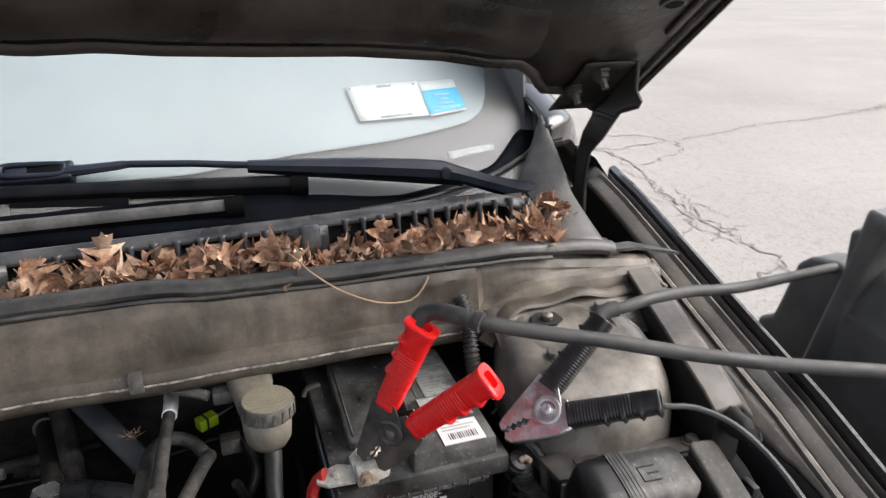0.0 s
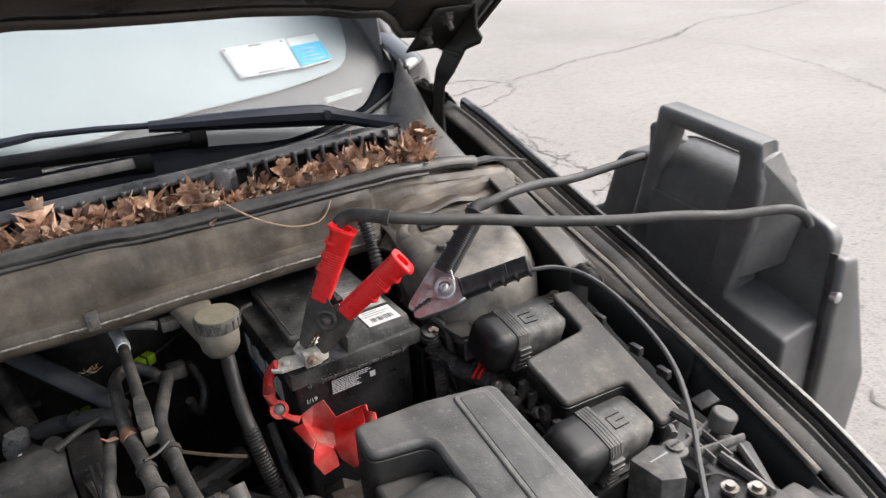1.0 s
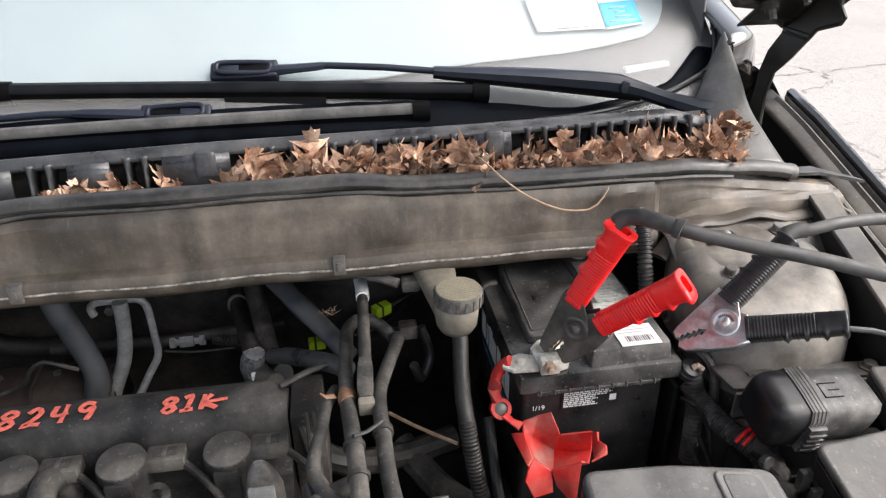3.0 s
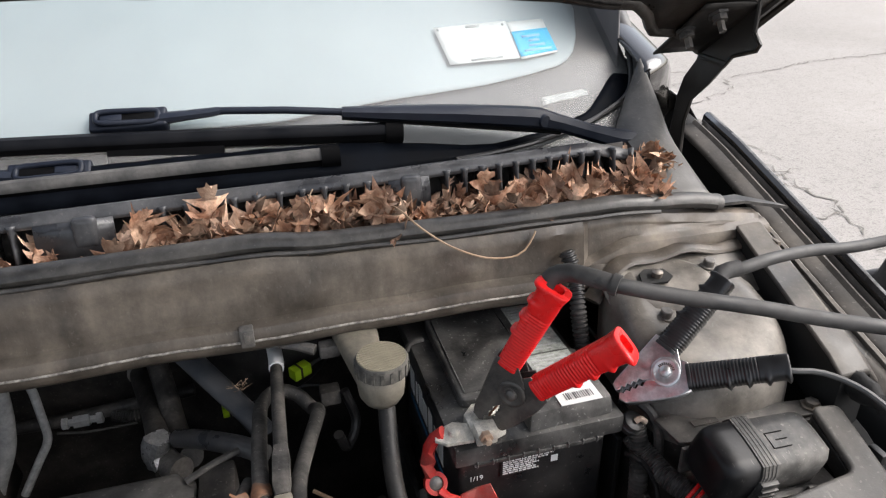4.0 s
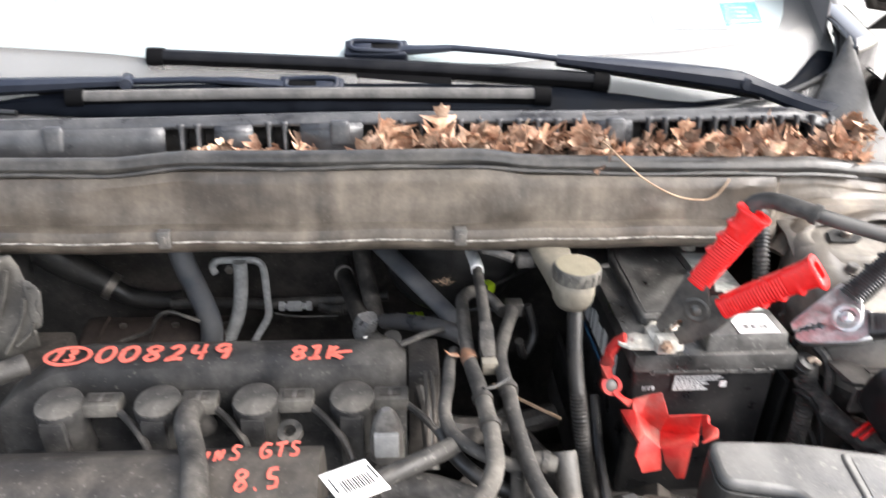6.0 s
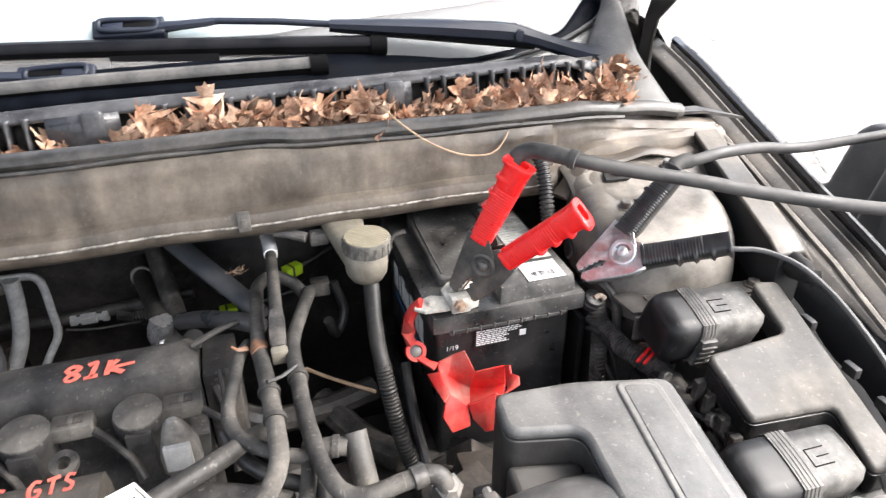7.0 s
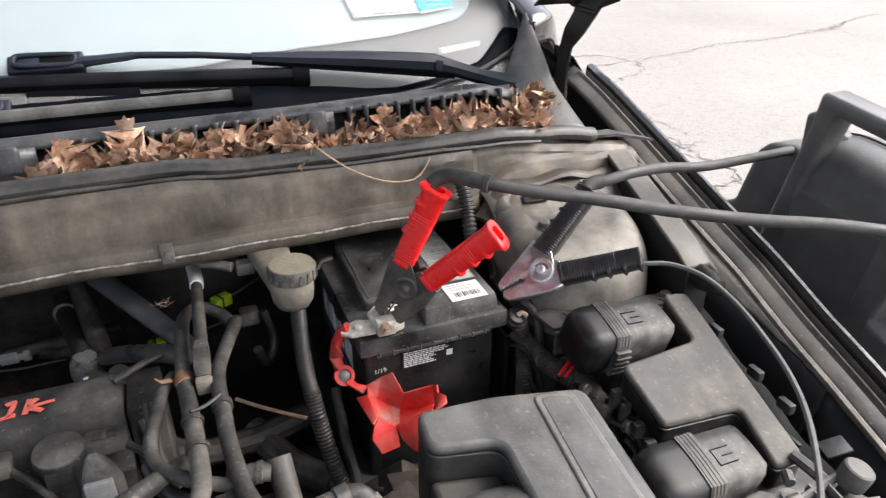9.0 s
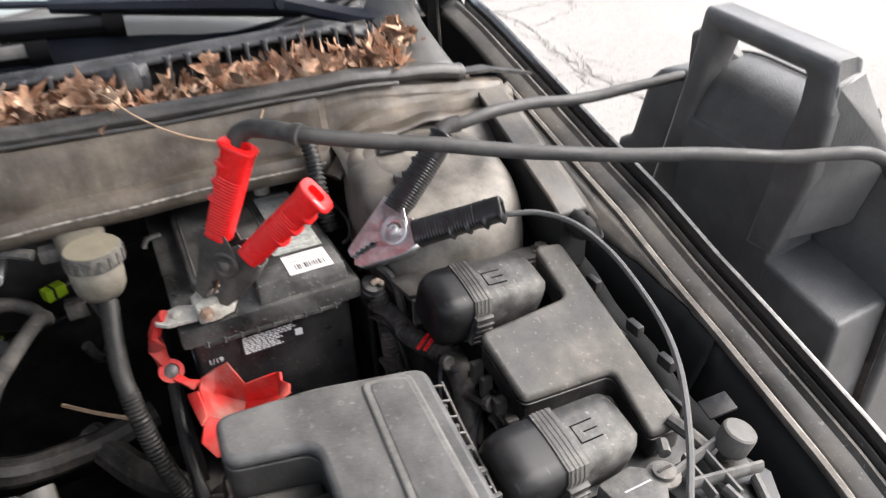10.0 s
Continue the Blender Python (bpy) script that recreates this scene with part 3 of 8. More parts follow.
bm = loft(B(), [[(x, -0.55 + 0.25 * abs(x) ** 2, 0.25), (x, -0.6 + 0.3 * abs(x) ** 2, 0.45), (x, -0.55 + 0.3 * abs(x) ** 2, 0.62), (x, -0.28 + 0.25 * abs(x) ** 2, 0.70)] for x in ys(-0.76, 0.76, 20)], False)
part("front_bumper", bm, M_BLACKPAINT, car, "glossy black front bumper", solid=0.003)


def glass_y(x, y):
    """Height of the windscreen over (x, y)."""
    return 1.035 + 0.74 * (y - 0.80 - 0.12 * x * x)


def on_glass(x, y, lift=0.0):
    return (x, y - lift * 0.595, glass_y(x, y) + lift * 0.804)


GN = Vector((0, -0.595, 0.804))
rows = []
for y in [0.795, 0.85, 0.9, 1.0, 1.1, 1.25, 1.4, 1.6]:
    rows.append([on_glass(x, y + 0.12 * x * x) for x in [(-0.75 + 0.1 * (y - 0.8)) * (1 - 2 * i / 24) for i in range(25)]])
pane = part("windscreen", loft(B(), rows, False), M_GLASS, car, "dusty windscreen reflecting a pale sky")
pane.visible_shadow = False


# black printed border, wider in the lower corners
EDGE = [(0.0, 0.812), (0.3, 0.815), (0.474, 0.836), (0.54, 0.849), (0.611, 0.868), (0.683, 0.9), (0.716, 0.921), (0.735, 0.95)]
BORDER = [(0.0, 0.853), (0.3, 0.856), (0.36, 0.853), (0.41, 0.85), (0.44, 0.8475), (0.48, 0.8485), (0.518, 0.856), (0.57, 0.868), (0.63, 0.89), (0.663, 0.919), (0.692, 0.946), (0.7, 0.95), (0.722, 0.948)]
rows = []
for x in ys(-0.722, 0.722, 120):
    a, b = at_line(EDGE, abs(x)), at_line(BORDER, abs(x)) + 0.0015 * noise.noise((x * 30, 4, 0))
    rows.append([on_glass(x, a + (b - a) * k, 0.003) for k in (0, 0.3, 0.6, 1.0)])
part("black_border", loft(B(), rows, False), M_BORDER, pane, "black printed glass border", solid=0.0008)

# sunshade behind the glass, dashboard below it
SHADE = [(0.0, 0.893), (0.214, 0.897), (0.366, 0.918), (0.41, 0.924), (0.5, 0.939), (0.575, 0.956), (0.63, 0.971), (0.65, 0.986), (0.665, 1.006), (0.678, 1.037), (0.684, 1.06)]
# the sunshade's pale two-tone colour also carries sky haze on the glass
rows = []
for x in ys(-0.684, 0.684, 90):
    a = at_line(SHADE, abs(x)) - 0.002
    rows.append([on_glass(x, a + (1.56 - a) * k, -0.008 - 0.004 * math.sin(x * 9) ** 2) for k in (0, 0.01, 0.03, 0.08, 0.15, 0.3, 0.6, 1.0)])
part("sunshade", loft(B(), rows, False), M_SHADE, car, "pale silver sunshade behind the windscreen, sky haze in its colour", solid=0.0015, smooth=60)
bm = loft(B(), [[(x, 0.83 + 0.12 * x * x, 0.98), (x, 0.95 + 0.1 * x * x, 1.03), (x, 1.25, 1.06), (x, 1.45, 1.05), (x, 1.5, 0.85)] for x in ys(-0.72, 0.72, 12)], False)
part("dashboard", bm, M_DASH, car, "grey dashboard", solid=0.004)

# added sheet along the glass: its grey stands in for dash and sky veil
rows = []
for x in ys(-0.745, 0.745, 90):
    a = at_line(EDGE, abs(x)) + 0.004
    rows.append([on_glass(x, a + (1.5 - a) * k, -0.016 - 0.004 * math.sin(x * 9) ** 2) for k in (0, 0.03, 0.08, 0.15, 0.25, 0.4, 0.7, 1.0)])
part("dash_veil", loft(B(), rows, False), M_DASH, car, "added grey sheet under the glass for dash and sky veil", solid=0.0015, smooth=60)

# windscreen pillars and roof front
for s in (1, -1):
    rows = []
    for y in (1.12, 1.2, 1.3, 1.4, 1.65):
        x = 0.765 - 0.1 * (y - 0.8)
        yy = y + 0.12 * x * x
        z = glass_y(x, yy)
        rows.append([(s * (x - 0.012), yy, z - 0.01), (s * (x - 0.01), yy, z + 0.008), (s * (x + 0.02), yy, z + 0.014), (s * (x + 0.06), yy, z - 0.005), (s * (x + 0.075), yy, z - 0.05), (s * (x + 0.04), yy, z - 0.07)])
    part("windscreen_pillar", loft(B(), rows, True), M_BLACKPAINT, car, "black windscreen pillar")
for sx in (-0.77, 0.77):
    for y in (0.2, 2.95):
        bm = lathe(B(), [(0.2, -0.1), (0.3, -0.105), (0.335, -0.08), (0.34, 0.0), (0.335, 0.08), (0.3, 0.105), (0.2, 0.1)], pose(sx, y, 0.34, 0, 90, 0), 40)
        tyre = part("wheel", bm, M_RUBBER, car, "black tyre on a dark wheel")
        part("rim", lathe(B(), [(0.05, -0.09), (0.2, -0.06), (0.21, -0.09), (0.21, 0.09), (0.2, 0.06), (0.05, 0.09)], pose(sx, y, 0.34, 0, 90, 0), 24), M_DARKSTEEL, tyre, "dark steel rim")
part("roof", loft(B(), [[(x, y, 1.52 + 0.1 * min(1, (y - 1.6) / 0.3) - 0.1 * x * x) for x in ys(-0.66, 0.66, 12)] for y in (1.62, 1.8, 2.2, 2.8, 3.2)], False), M_BLACKPAINT, car, "glossy black roof", solid=0.003)
part("tailgate", loft(B(), [[(x, 3.2 - 0.1 * x * x, 1.6 - 0.1 * x * x), (x, 3.6 - 0.2 * x * x, 1.15), (x, 3.8 - 0.25 * x * x, 1.0), (x, 3.86 - 0.3 * x * x, 0.7), (x, 3.8 - 0.3 * x * x, 0.3)] for x in ys(-0.85, 0.85, 14)], False), M_BLACKPAINT, car, "glossy black tailgate", solid=0.003)
part("floor_pan", box(B(), (-0.8, 1.0, 0.25), (0.8, 3.7, 0.28)), M_DARK, car, "dark floor pan")

# bonnet, raised, seen from below
HOODREAR = [(0.0, 0.688), (0.07, 0.689), (0.105, 0.695), (0.162, 0.694), (0.215, 0.702), (0.3, 0.709), (0.4, 0.715), (0.5, 0.729), (0.56, 0.745), (0.605, 0.751), (0.634, 0.774), (0.658, 0.803), (0.7, 0.81), (0.737, 0.834), (0.778, 0.862), (0.8, 0.856), (0.817, 0.83)]
HOODSIDE = 0.817


def hood_z(x, y):
    return 1.20 + 0.77 * (0.785 - y)


def hood_rear(x):
    return at_line(HOODREAR, abs(x))


XS = ys(-HOODSIDE, HOODSIDE, 110)


def hood_sheet(inset_rear, inset_side, front, drop, crown=0.0, xs=XS, n=14):
    rows = []
    for x in xs:
        k = x / HOODSIDE * (HOODSIDE - inset_side)
        y1 = hood_rear(k) - inset_rear
        rows.append([(k, y, hood_z(k, y) - drop + crown * (1 - (k / HOODSIDE) ** 2)) for y in ys(y1, front + 0.15 * k * k, n)])
    return loft(B(), rows, False)


bonnet = part("bonnet", hood_sheet(0.002, 0.0, -0.28, -0.02, 0.03), M_BLACKPAINT, car, "raised black bonnet", solid=0.0015)
part("inner_skin", hood_sheet(0.004, 0.005, -0.26, -0.002), M_UNDERHOOD, bonnet, "black painted inner skin", solid=0.002)
# rolled rim round the inner skin
rim = [(x, hood_rear(x) - 0.005, hood_z(x, hood_rear(x)) + 0.007) for x in ys(-0.81, 0.81, 110)]
part("rear_rim", tube(B(), rim, 0.0065, 10, straight=True, flat=1.3), M_UNDERHOOD, bonnet, "rounded black bonnet edge")
bm = B()
rows = []
for x in ys(-0.6, 0.6, 40):
    y1 = hood_rear(x) - 0.03
    rows.append([(x, y1 - d, hood_z(x, y1 - d) - h) for d, h in ((0, -0.006), (0.008, 0.014), (0.03, 0.02), (0.05, 0.016), (0.06, -0.006))])
part("stiffening_rib", loft(bm, rows, False), M_UNDERHOOD, bonnet, "pressed stiffening rib")
rows = []
for x in ys(-0.62, 0.62, 30):
    y1 = hood_rear(x) - 0.14
    rows.append([(x, y, hood_z(x, y) - 0.006 - 0.012 * math.sin(math.pi * min(1, max(0, (y1 - y) / 0.5)))) for y in ys(y1, -0.1, 10)])
part("insulation_pad", loft(B(), rows, False), mat("felt_pad", (0.01, 0.01, 0.01), (0.016, 0.015, 0.014), 0.95, scale=30, bump=0.4), bonnet, "black felt insulation pad", solid=0.006)
for s in (1, -1):
    # folded edge down the side: a rolled hem, a groove and a rubber lip
    e = [(s * 0.811, y, hood_z(0.8, y) + 0.005) for y in ys(0.83, -0.2, 24)]
    part("side_rim", tube(B(), e, 0.0065, 8, straight=True, flat=1.4), M_UNDERHOOD, bonnet, "folded black bonnet edge")
    e = [(s * 0.792, y, hood_z(0.8, y) - 0.001) for y in ys(0.8, -0.2, 24)]
    part("side_lip", tube(B(), e, 0.0045, 6, straight=True), M_SEAL, bonnet, "thin rubber lip")
    e = [(s * 0.772, y, hood_z(0.8, y) - 0.002) for y in ys(0.7, -0.2, 24)]
    part("side_bead", tube(B(), e, 0.006, 8, straight=True, flat=0.6), M_UNDERHOOD, bonnet, "pressed bead beside the edge")
    # oval hole before the hinge
    ring = lathe(B(), [(0.012, -0.0015), (0.0165, -0.0015), (0.017, 0.001), (0.012, 0.001)], Matrix.Translation((s * 0.742, 0.655, hood_z(0.74, 0.655) - 0.001)) @ pose(0, 0, 0, -37.6, 0, 0) @ Matrix.Diagonal((1, 0.6, 1, 1)), 20, True)
    part("oval_hole", ring, M_UNDERHOOD, bonnet, "rim of an oval hole")
    # black disc stands in for the shade inside the hole
    part("hole_dark", lathe(B(), [(0.0125, -0.0006), (0.0005, -0.0006)], Matrix.Translation((s * 0.742, 0.655, hood_z(0.74, 0.655) - 0.0014)) @ pose(0, 0, 0, -37.6, 0, 0) @ Matrix.Diagonal((1, 0.6, 1, 1)), 20), M_CAVITYSHADE, bonnet, "black disc standing for the hole's shade")
    for y in (0.52, 0.35, 0.15):
        bm = lathe(B(), [(0.002, -0.004), (0.007, -0.003), (0.009, 0.0)], pose(s * 0.66, y, hood_z(0.66, y) - 0.002, -38, 0, 0), 12)
        part("rubber_plug", bm, M_PLASTIC, bonnet, "black rubber plug")
    # hinge: an upright plate with a flange bolted under the bonnet, its arm dropping to the body
    PLATE = [(0.744, 1.228), (0.743, 1.192), (0.73, 1.18), (0.735, 1.172), (0.775, 1.158), (0.788, 1.143), (0.841, 1.144), (0.85, 1.148)]
    bm = B()
    loft(bm, [[(s * (0.765 + e), y, z) for y, z in PLATE] for e in (-0.002, 0.002)], True)
    hinge = part("bonnet_hinge", bm, M_HINGE, car, "black steel bonnet hinge", bevel=0.0012, smooth=0)
    rows = [[(s * x, y, hood_z(x, y) - h) for x, h in ((0.765, 0.008), (0.758, 0.004), (0.74, 0.003), (0.7, 0.003), (0.692, 0.004))] for y in ys(0.745, 0.84, 8)]
    part("hinge_flange", loft(B(), rows, False), M_HINGE, hinge, "black flange under the bonnet", solid=0.003)
    part("plate_edge", tube(B(), [(s * 0.763, y, z) for y, z in PLATE[:7]], 0.0026, 6, straight=True), M_HINGE, hinge, "rolled plate edge")
    bm = B()
    loft(bm, [[(s * (0.765 + o - 0.003), a, z), (s * (0.765 + o + 0.003), a, z + 0.002), (s * (0.765 + o + 0.003), b, z + 0.004), (s * (0.765 + o - 0.003), b, z)] for o, a, b, z in ((0.0, 0.782, 0.843, 1.15), (0.0, 0.79, 0.846, 1.14), (0.0, 0.815, 0.868, 1.112), (0.0, 0.846, 0.878, 1.084), (0.002, 0.858, 0.884, 1.05), (0.006, 0.862, 0.895, 1.01), (0.01, 0.865, 0.9, 0.96))])
    part("hinge_arm", bm, M_HINGE, hinge, "black hinge arm", bevel=0.0015)
    for x, y in ((0.722, 0.762), (0.702, 0.792)):
        bm = lathe(B(), [(0.0045, -0.024), (0.005, -0.011), (0.0095, -0.011), (0.0095, -0.004), (0.0125, -0.004), (0.0125, 0.0), (0.001, 0.001)], Matrix.Translation((s * x, y, hood_z(x, y) - 0.004)) @ pose(0, 0, 0, -37.6, 0, 0), 6)
        part("hinge_bolt", bm, M_DARKSTEEL, hinge, "dark steel stud and nut")
    # glossy tail of the wing beside the windscreen pillar
    rows = []
    for y, z, k in ((0.897, 1.085, 0.0), (0.899, 1.118, 0.0), (0.904, 1.127, 0.0), (0.915, 1.131, 0.0), (0.96, 1.142, 0.004), (1.05, 1.166, 0.008), (1.2, 1.2, 0.012), (1.45, 1.25, 0.018)):
        rows.append([(s * (0.712 + k), y - 0.014, z - 0.006), (s * (0.722 + k), y - 0.01, z), (s * (0.745 + k), y, z + 0.002), (s * (0.768 + k), y + 0.018, z - 0.002), (s * (0.79 + k), y + 0.045, z - 0.012), (s * (0.815 + k), y + 0.075, z - 0.05)])
    part("wing_tail", loft(B(), rows, False), M_BLACKPAINT, car, "glossy wing tail reflecting the sky", solid=0.0015, smooth=60)
# pocket round the hinge foot, blackened for its shade; side cowl pieces
for s in (1, -1):
    rows = []
    for y in ys(0.70, 1.0, 12):
        k = (y - 0.7) / 0.3
        xi, xo = 0.70 + 0.02 * k, fx(y) - 0.03
        rows.append([(s * (xi + 0.012), y, 0.975 + 0.05 * k), (s * (xi + 0.02), y, 0.93), (s * (xi + 0.03), y, 0.88), (s * xo, y, 0.86), (s * (xo + 0.012), y, fz(y) - 0.03), (s * (fx(y) + 0.004), y, fz(y) - 0.016)])
    part("hinge_pocket", loft(B(), rows, False), M_CAVITYSHADE, car, "hinge pocket, its shade put into the black", solid=0.002)
    # smooth grey corner piece rising beside the windscreen
    RIGHT = [(0.712, 0.902, 1.133), (0.719, 0.86, 1.086), (0.713, 0.81, 1.051), (0.713, 0.765, 1.029), (0.72, 0.725, 1.004), (0.722, 0.705, 0.996)]
    LEFT = [(0.7, 0.9, 1.1), (0.674, 0.87, 1.072), (0.652, 0.838, 1.058), (0.648, 0.79, 1.046), (0.653, 0.74, 1.02), (0.656, 0.71, 1.0)]
    rows = []
    for a, b in zip(spline(LEFT, 0.012), spline(RIGHT, 0.012)):
        d = b - a
        rows.append([(s * p.x, p.y, p.z) for p in (a + Vector((-0.006, 0, -0.02)), a, a + d * 0.25 + Vector((0, 0, 0.003)), a + d * 0.6 + Vector((0, 0, 0.006)), a + d * 0.88 + Vector((0, 0, 0.004)), b, b + Vector((0.006, 0.002, -0.01)), b + Vector((0.006, 0.004, -0.05)))])
    part("cowl_corner", loft(B(), rows, False), M_CORNER, car, "grey plastic cowl corner", solid=0.002, smooth=60)
    SEAM = [(0.42, 0.829), (0.474, 0.8365), (0.54, 0.8495), (0.616, 0.872), (0.66, 0.891), (0.69, 0.907), (0.711, 0.924), (0.727, 0.95), (0.737, 0.98), (0.741, 1.016), (0.744, 1.059), (0.735, 1.2), (0.715, 1.4)]
    part("windscreen_moulding", tube(B(), [(s * x, y, z) for x, y, z in [on_glass(x, y, 0.005) for x, y in SEAM]], 0.0036, 8), M_PLASTIC, car, "black rubber glass moulding")
    # trim strip between the moulding and the wing's tail
    rows = []
    for x, y in SEAM[4:]:
        p = Vector(on_glass(x, y, 0.003))
        k = min(1.0, max(0.2, (y - 0.88) / 0.09))
        rows.append([(s * (p.x + 0.002), p.y, p.z), (s * (p.x + 0.008 * k), p.y - 0.001, p.z + 0.006), (s * (p.x + 0.02 * k), p.y, p.z + 0.007), (s * (p.x + 0.027 * k), p.y + 0.002, p.z - 0.004), (s * (p.x + 0.03 * k), p.y + 0.006, p.z - 0.04)])
    part("pillar_trim", loft(B(), rows, False), M_PILLAR, car, "dark grey pillar trim", solid=0.0015, smooth=60)
    part("trim_clip", box(B(), (s * 0.744 - 0.006, 0.972, 1.118), (s * 0.744 + 0.006, 0.99, 1.134), bevel=0.002), M_PLASTIC, car, "small black trim clip")
# cabin behind the glass
for s in (1, -1):
    part("cabin_side", loft(B(), [[(s * (0.76 - 0.06 * k), y, 0.5 + 0.95 * k) for k in ys(0, 1, 5)] for y in ys(0.98, 2.2, 8)], False), M_DASH, car, "grey cabin side lining", solid=0.004)
part("cabin_rear", box(B(), (-0.74, 2.2, 0.28), (0.74, 2.22, 1.5)), M_DASH, car, "grey cabin lining")

# ---------------------------------------------------------------- cowl grille
grille = thing("cowl_grille", (0, 0.76, 1.0), "dusty black plastic cowl grille below the windscreen", "grille")
GX = 0.635
RAIL_Z = [(-0.7, -0.02), (-0.22, -0.0095), (-0.02, -0.004), (0.2, -0.002), (0.45, -0.001), (0.7, 0.0)]


def gy(x):
    return 0.012 * max(0.0, abs(x) - 0.3) / 0.3 * (1 if x > 0 else 0.6)


rows = []
for x in ys(-0.7, GX, 80):
    o, d = gy(x), -0.03 * max(0.0, x - 0.58) / 0.1 + at_line(RAIL_Z, x)
    rows.append([(x, 0.7565 + o, 1.0535 + d), (x, 0.757 + o, 1.0575 + d), (x, 0.761 + o, 1.0632 + d), (x, 0.764 + o, 1.066 + d), (x, 0.768 + o, 1.0655 + d), (x, 0.771 + o, 1.061 + d)])
part("top_rail", loft(B(), rows, False), M_COWL, grille, "rounded grey plastic top edge", solid=0.002)
# added sheet behind the rail: near-black stands in for shade under the wipers
part("rear_gap_fill", loft(B(), [[(x, 0.7705 + gy(x), 1.062 + at_line(RAIL_Z, x) - 0.3 * max(0.0, x - 0.58)), (x, 0.782 + gy(x), 1.045 + at_line(RAIL_Z, x) - 0.3 * max(0.0, x - 0.58)), (x, 0.83 + 0.12 * x * x * 0.9, 1.022)] for x in ys(-0.7, GX, 60)], False), M_BLADE, grille, "near-black sheet filling the shaded gap behind the rail", solid=0.0015)
part("backing", loft(B(), [[(x, 0.783 + gy(x), 1.055 + at_line(RAIL_Z, x)), (x, 0.775 + gy(x), 1.0)] for x in ys(-0.68, GX, 30)], False), M_DARK, grille, "dark mesh behind the slots", solid=0.002)
SLOTS = [(-0.212, -0.152, 3), (-0.106, -0.048, 3), (0.028, 0.318, 12), (0.366, 0.628, 12)]


def face(bm, x0, x1):
    return loft(bm, [[(x, 0.757 + gy(x), 1.056 + at_line(RAIL_Z, x)), (x, 0.752 + gy(x), 1.045 + at_line(RAIL_Z, x)), (x, 0.745 + gy(x), 1.01)] for x in ys(x0, x1, max(3, int((x1 - x0) / 0.02)))], False)


last = -0.7
for a, b, n in SLOTS + [(GX, GX, 0)]:
    if a - last > 0.004:
        part("solid_panel", face(B(), last, a), M_COWL, grille, "plain grey plastic panel", solid=0.003)
    last = b
slat_bm = loft(B(), [[Vector((sx * w / 2, y, z)) for sx, y in ((-1, 0.018), (-0.75, -0.004), (-0.35, -0.0062), (0.35, -0.0062), (0.75, -0.004), (1, 0.018))] for z, w in ((-0.028, 0.0056), (0.0, 0.0052), (0.01, 0.0056), (0.016, 0.0075), (0.0205, 0.0095), (0.0235, 0.013))])
slat_bm.transform(pose(0, 0, 0, -14, 0, 0))
for f in slat_bm.faces:
    f.smooth = True
slat_me = bpy.data.meshes.new("slat")
slat_bm.to_mesh(slat_me)
slat_bm.free()
slat_me.materials.append(M_COWL)
for a, b, n in SLOTS:
    for i in range(1, n):
        x = a + (b - a) * i / n
        ob = new("slat", slat_me)
        ob.parent = grille
        ob.location = Vector((x, 0.753 + gy(x), 1.036 + at_line(RAIL_Z, x))) - grille.location
for x in (-0.344, 0.0, 0.344):
    bm = box(B(), (-0.0125, -0.009, -0.028), (0.0125, 0.012, 0.005), pose(x, 0.757 + gy(x), 1.055 + at_line(RAIL_Z, x), -8, 0, 0), bevel=0.0075, seg=4)
    part("push_clip", bm, M_COWL, grille, "round plastic push clip", smooth=60)

# ---------------------------------------------------------------- dead leaves in the trough
OAK = [(0.0, 0.0), (0.05, 0.12), (0.2, 0.16), (0.34, 0.3), (0.16, 0.34), (0.12, 0.42), (0.3, 0.5), (0.47, 0.68), (0.24, 0.62), (0.13, 0.66), (0.22, 0.8), (0.2, 0.92), (0.08, 0.84), (0.0, 1.0)]


def leaf(bm, m, size, rnd):
    """A curled, lobed dry leaf, standing on its stalk's end at the pose m."""
    curl, cup, twist = rnd.uniform(-1.5, 2.0), rnd.uniform(0.4, 2.2), rnd.uniform(-0.9, 0.9)
    right = [(x * rnd.uniform(0.75, 1.15), y) for x, y in OAK]
    left = [(-x * rnd.uniform(0.75, 1.15), y) for x, y in OAK]

    def put(x, y):
        z = cup * x * x * 1.3 + 0.05 * math.sin(9 * y + 5 * x)
        a = curl * y
        yy, zz = math.sin(a) / curl if abs(curl) > 0.05 else y, (1 - math.cos(a)) / curl if abs(curl) > 0.05 else 0
        xx = x * math.cos(twist * y) - z * math.sin(twist * y)
        z = x * math.sin(twist * y) + z * math.cos(twist * y)
        return m @ (Vector((xx, yy - z * math.sin(a), zz + z * math.cos(a))) * size)

    mid = [bm.verts.new(put(0, y)) for _, y in OAK]
    for edge, flip in ((right, False), (left, True)):
        half = [bm.verts.new(put(x * 0.5, y * 0.98)) for x, y in edge]
        rim = [bm.verts.new(put(x, y)) for x, y in edge]
        for a, b in ((mid, half), (half, rim)):
            for i in range(len(OAK) - 1):
                q = (a[i], b[i], b[i + 1], a[i + 1]) if flip else (a[i], a[i + 1], b[i + 1], b[i])
                bm.faces.new(q)


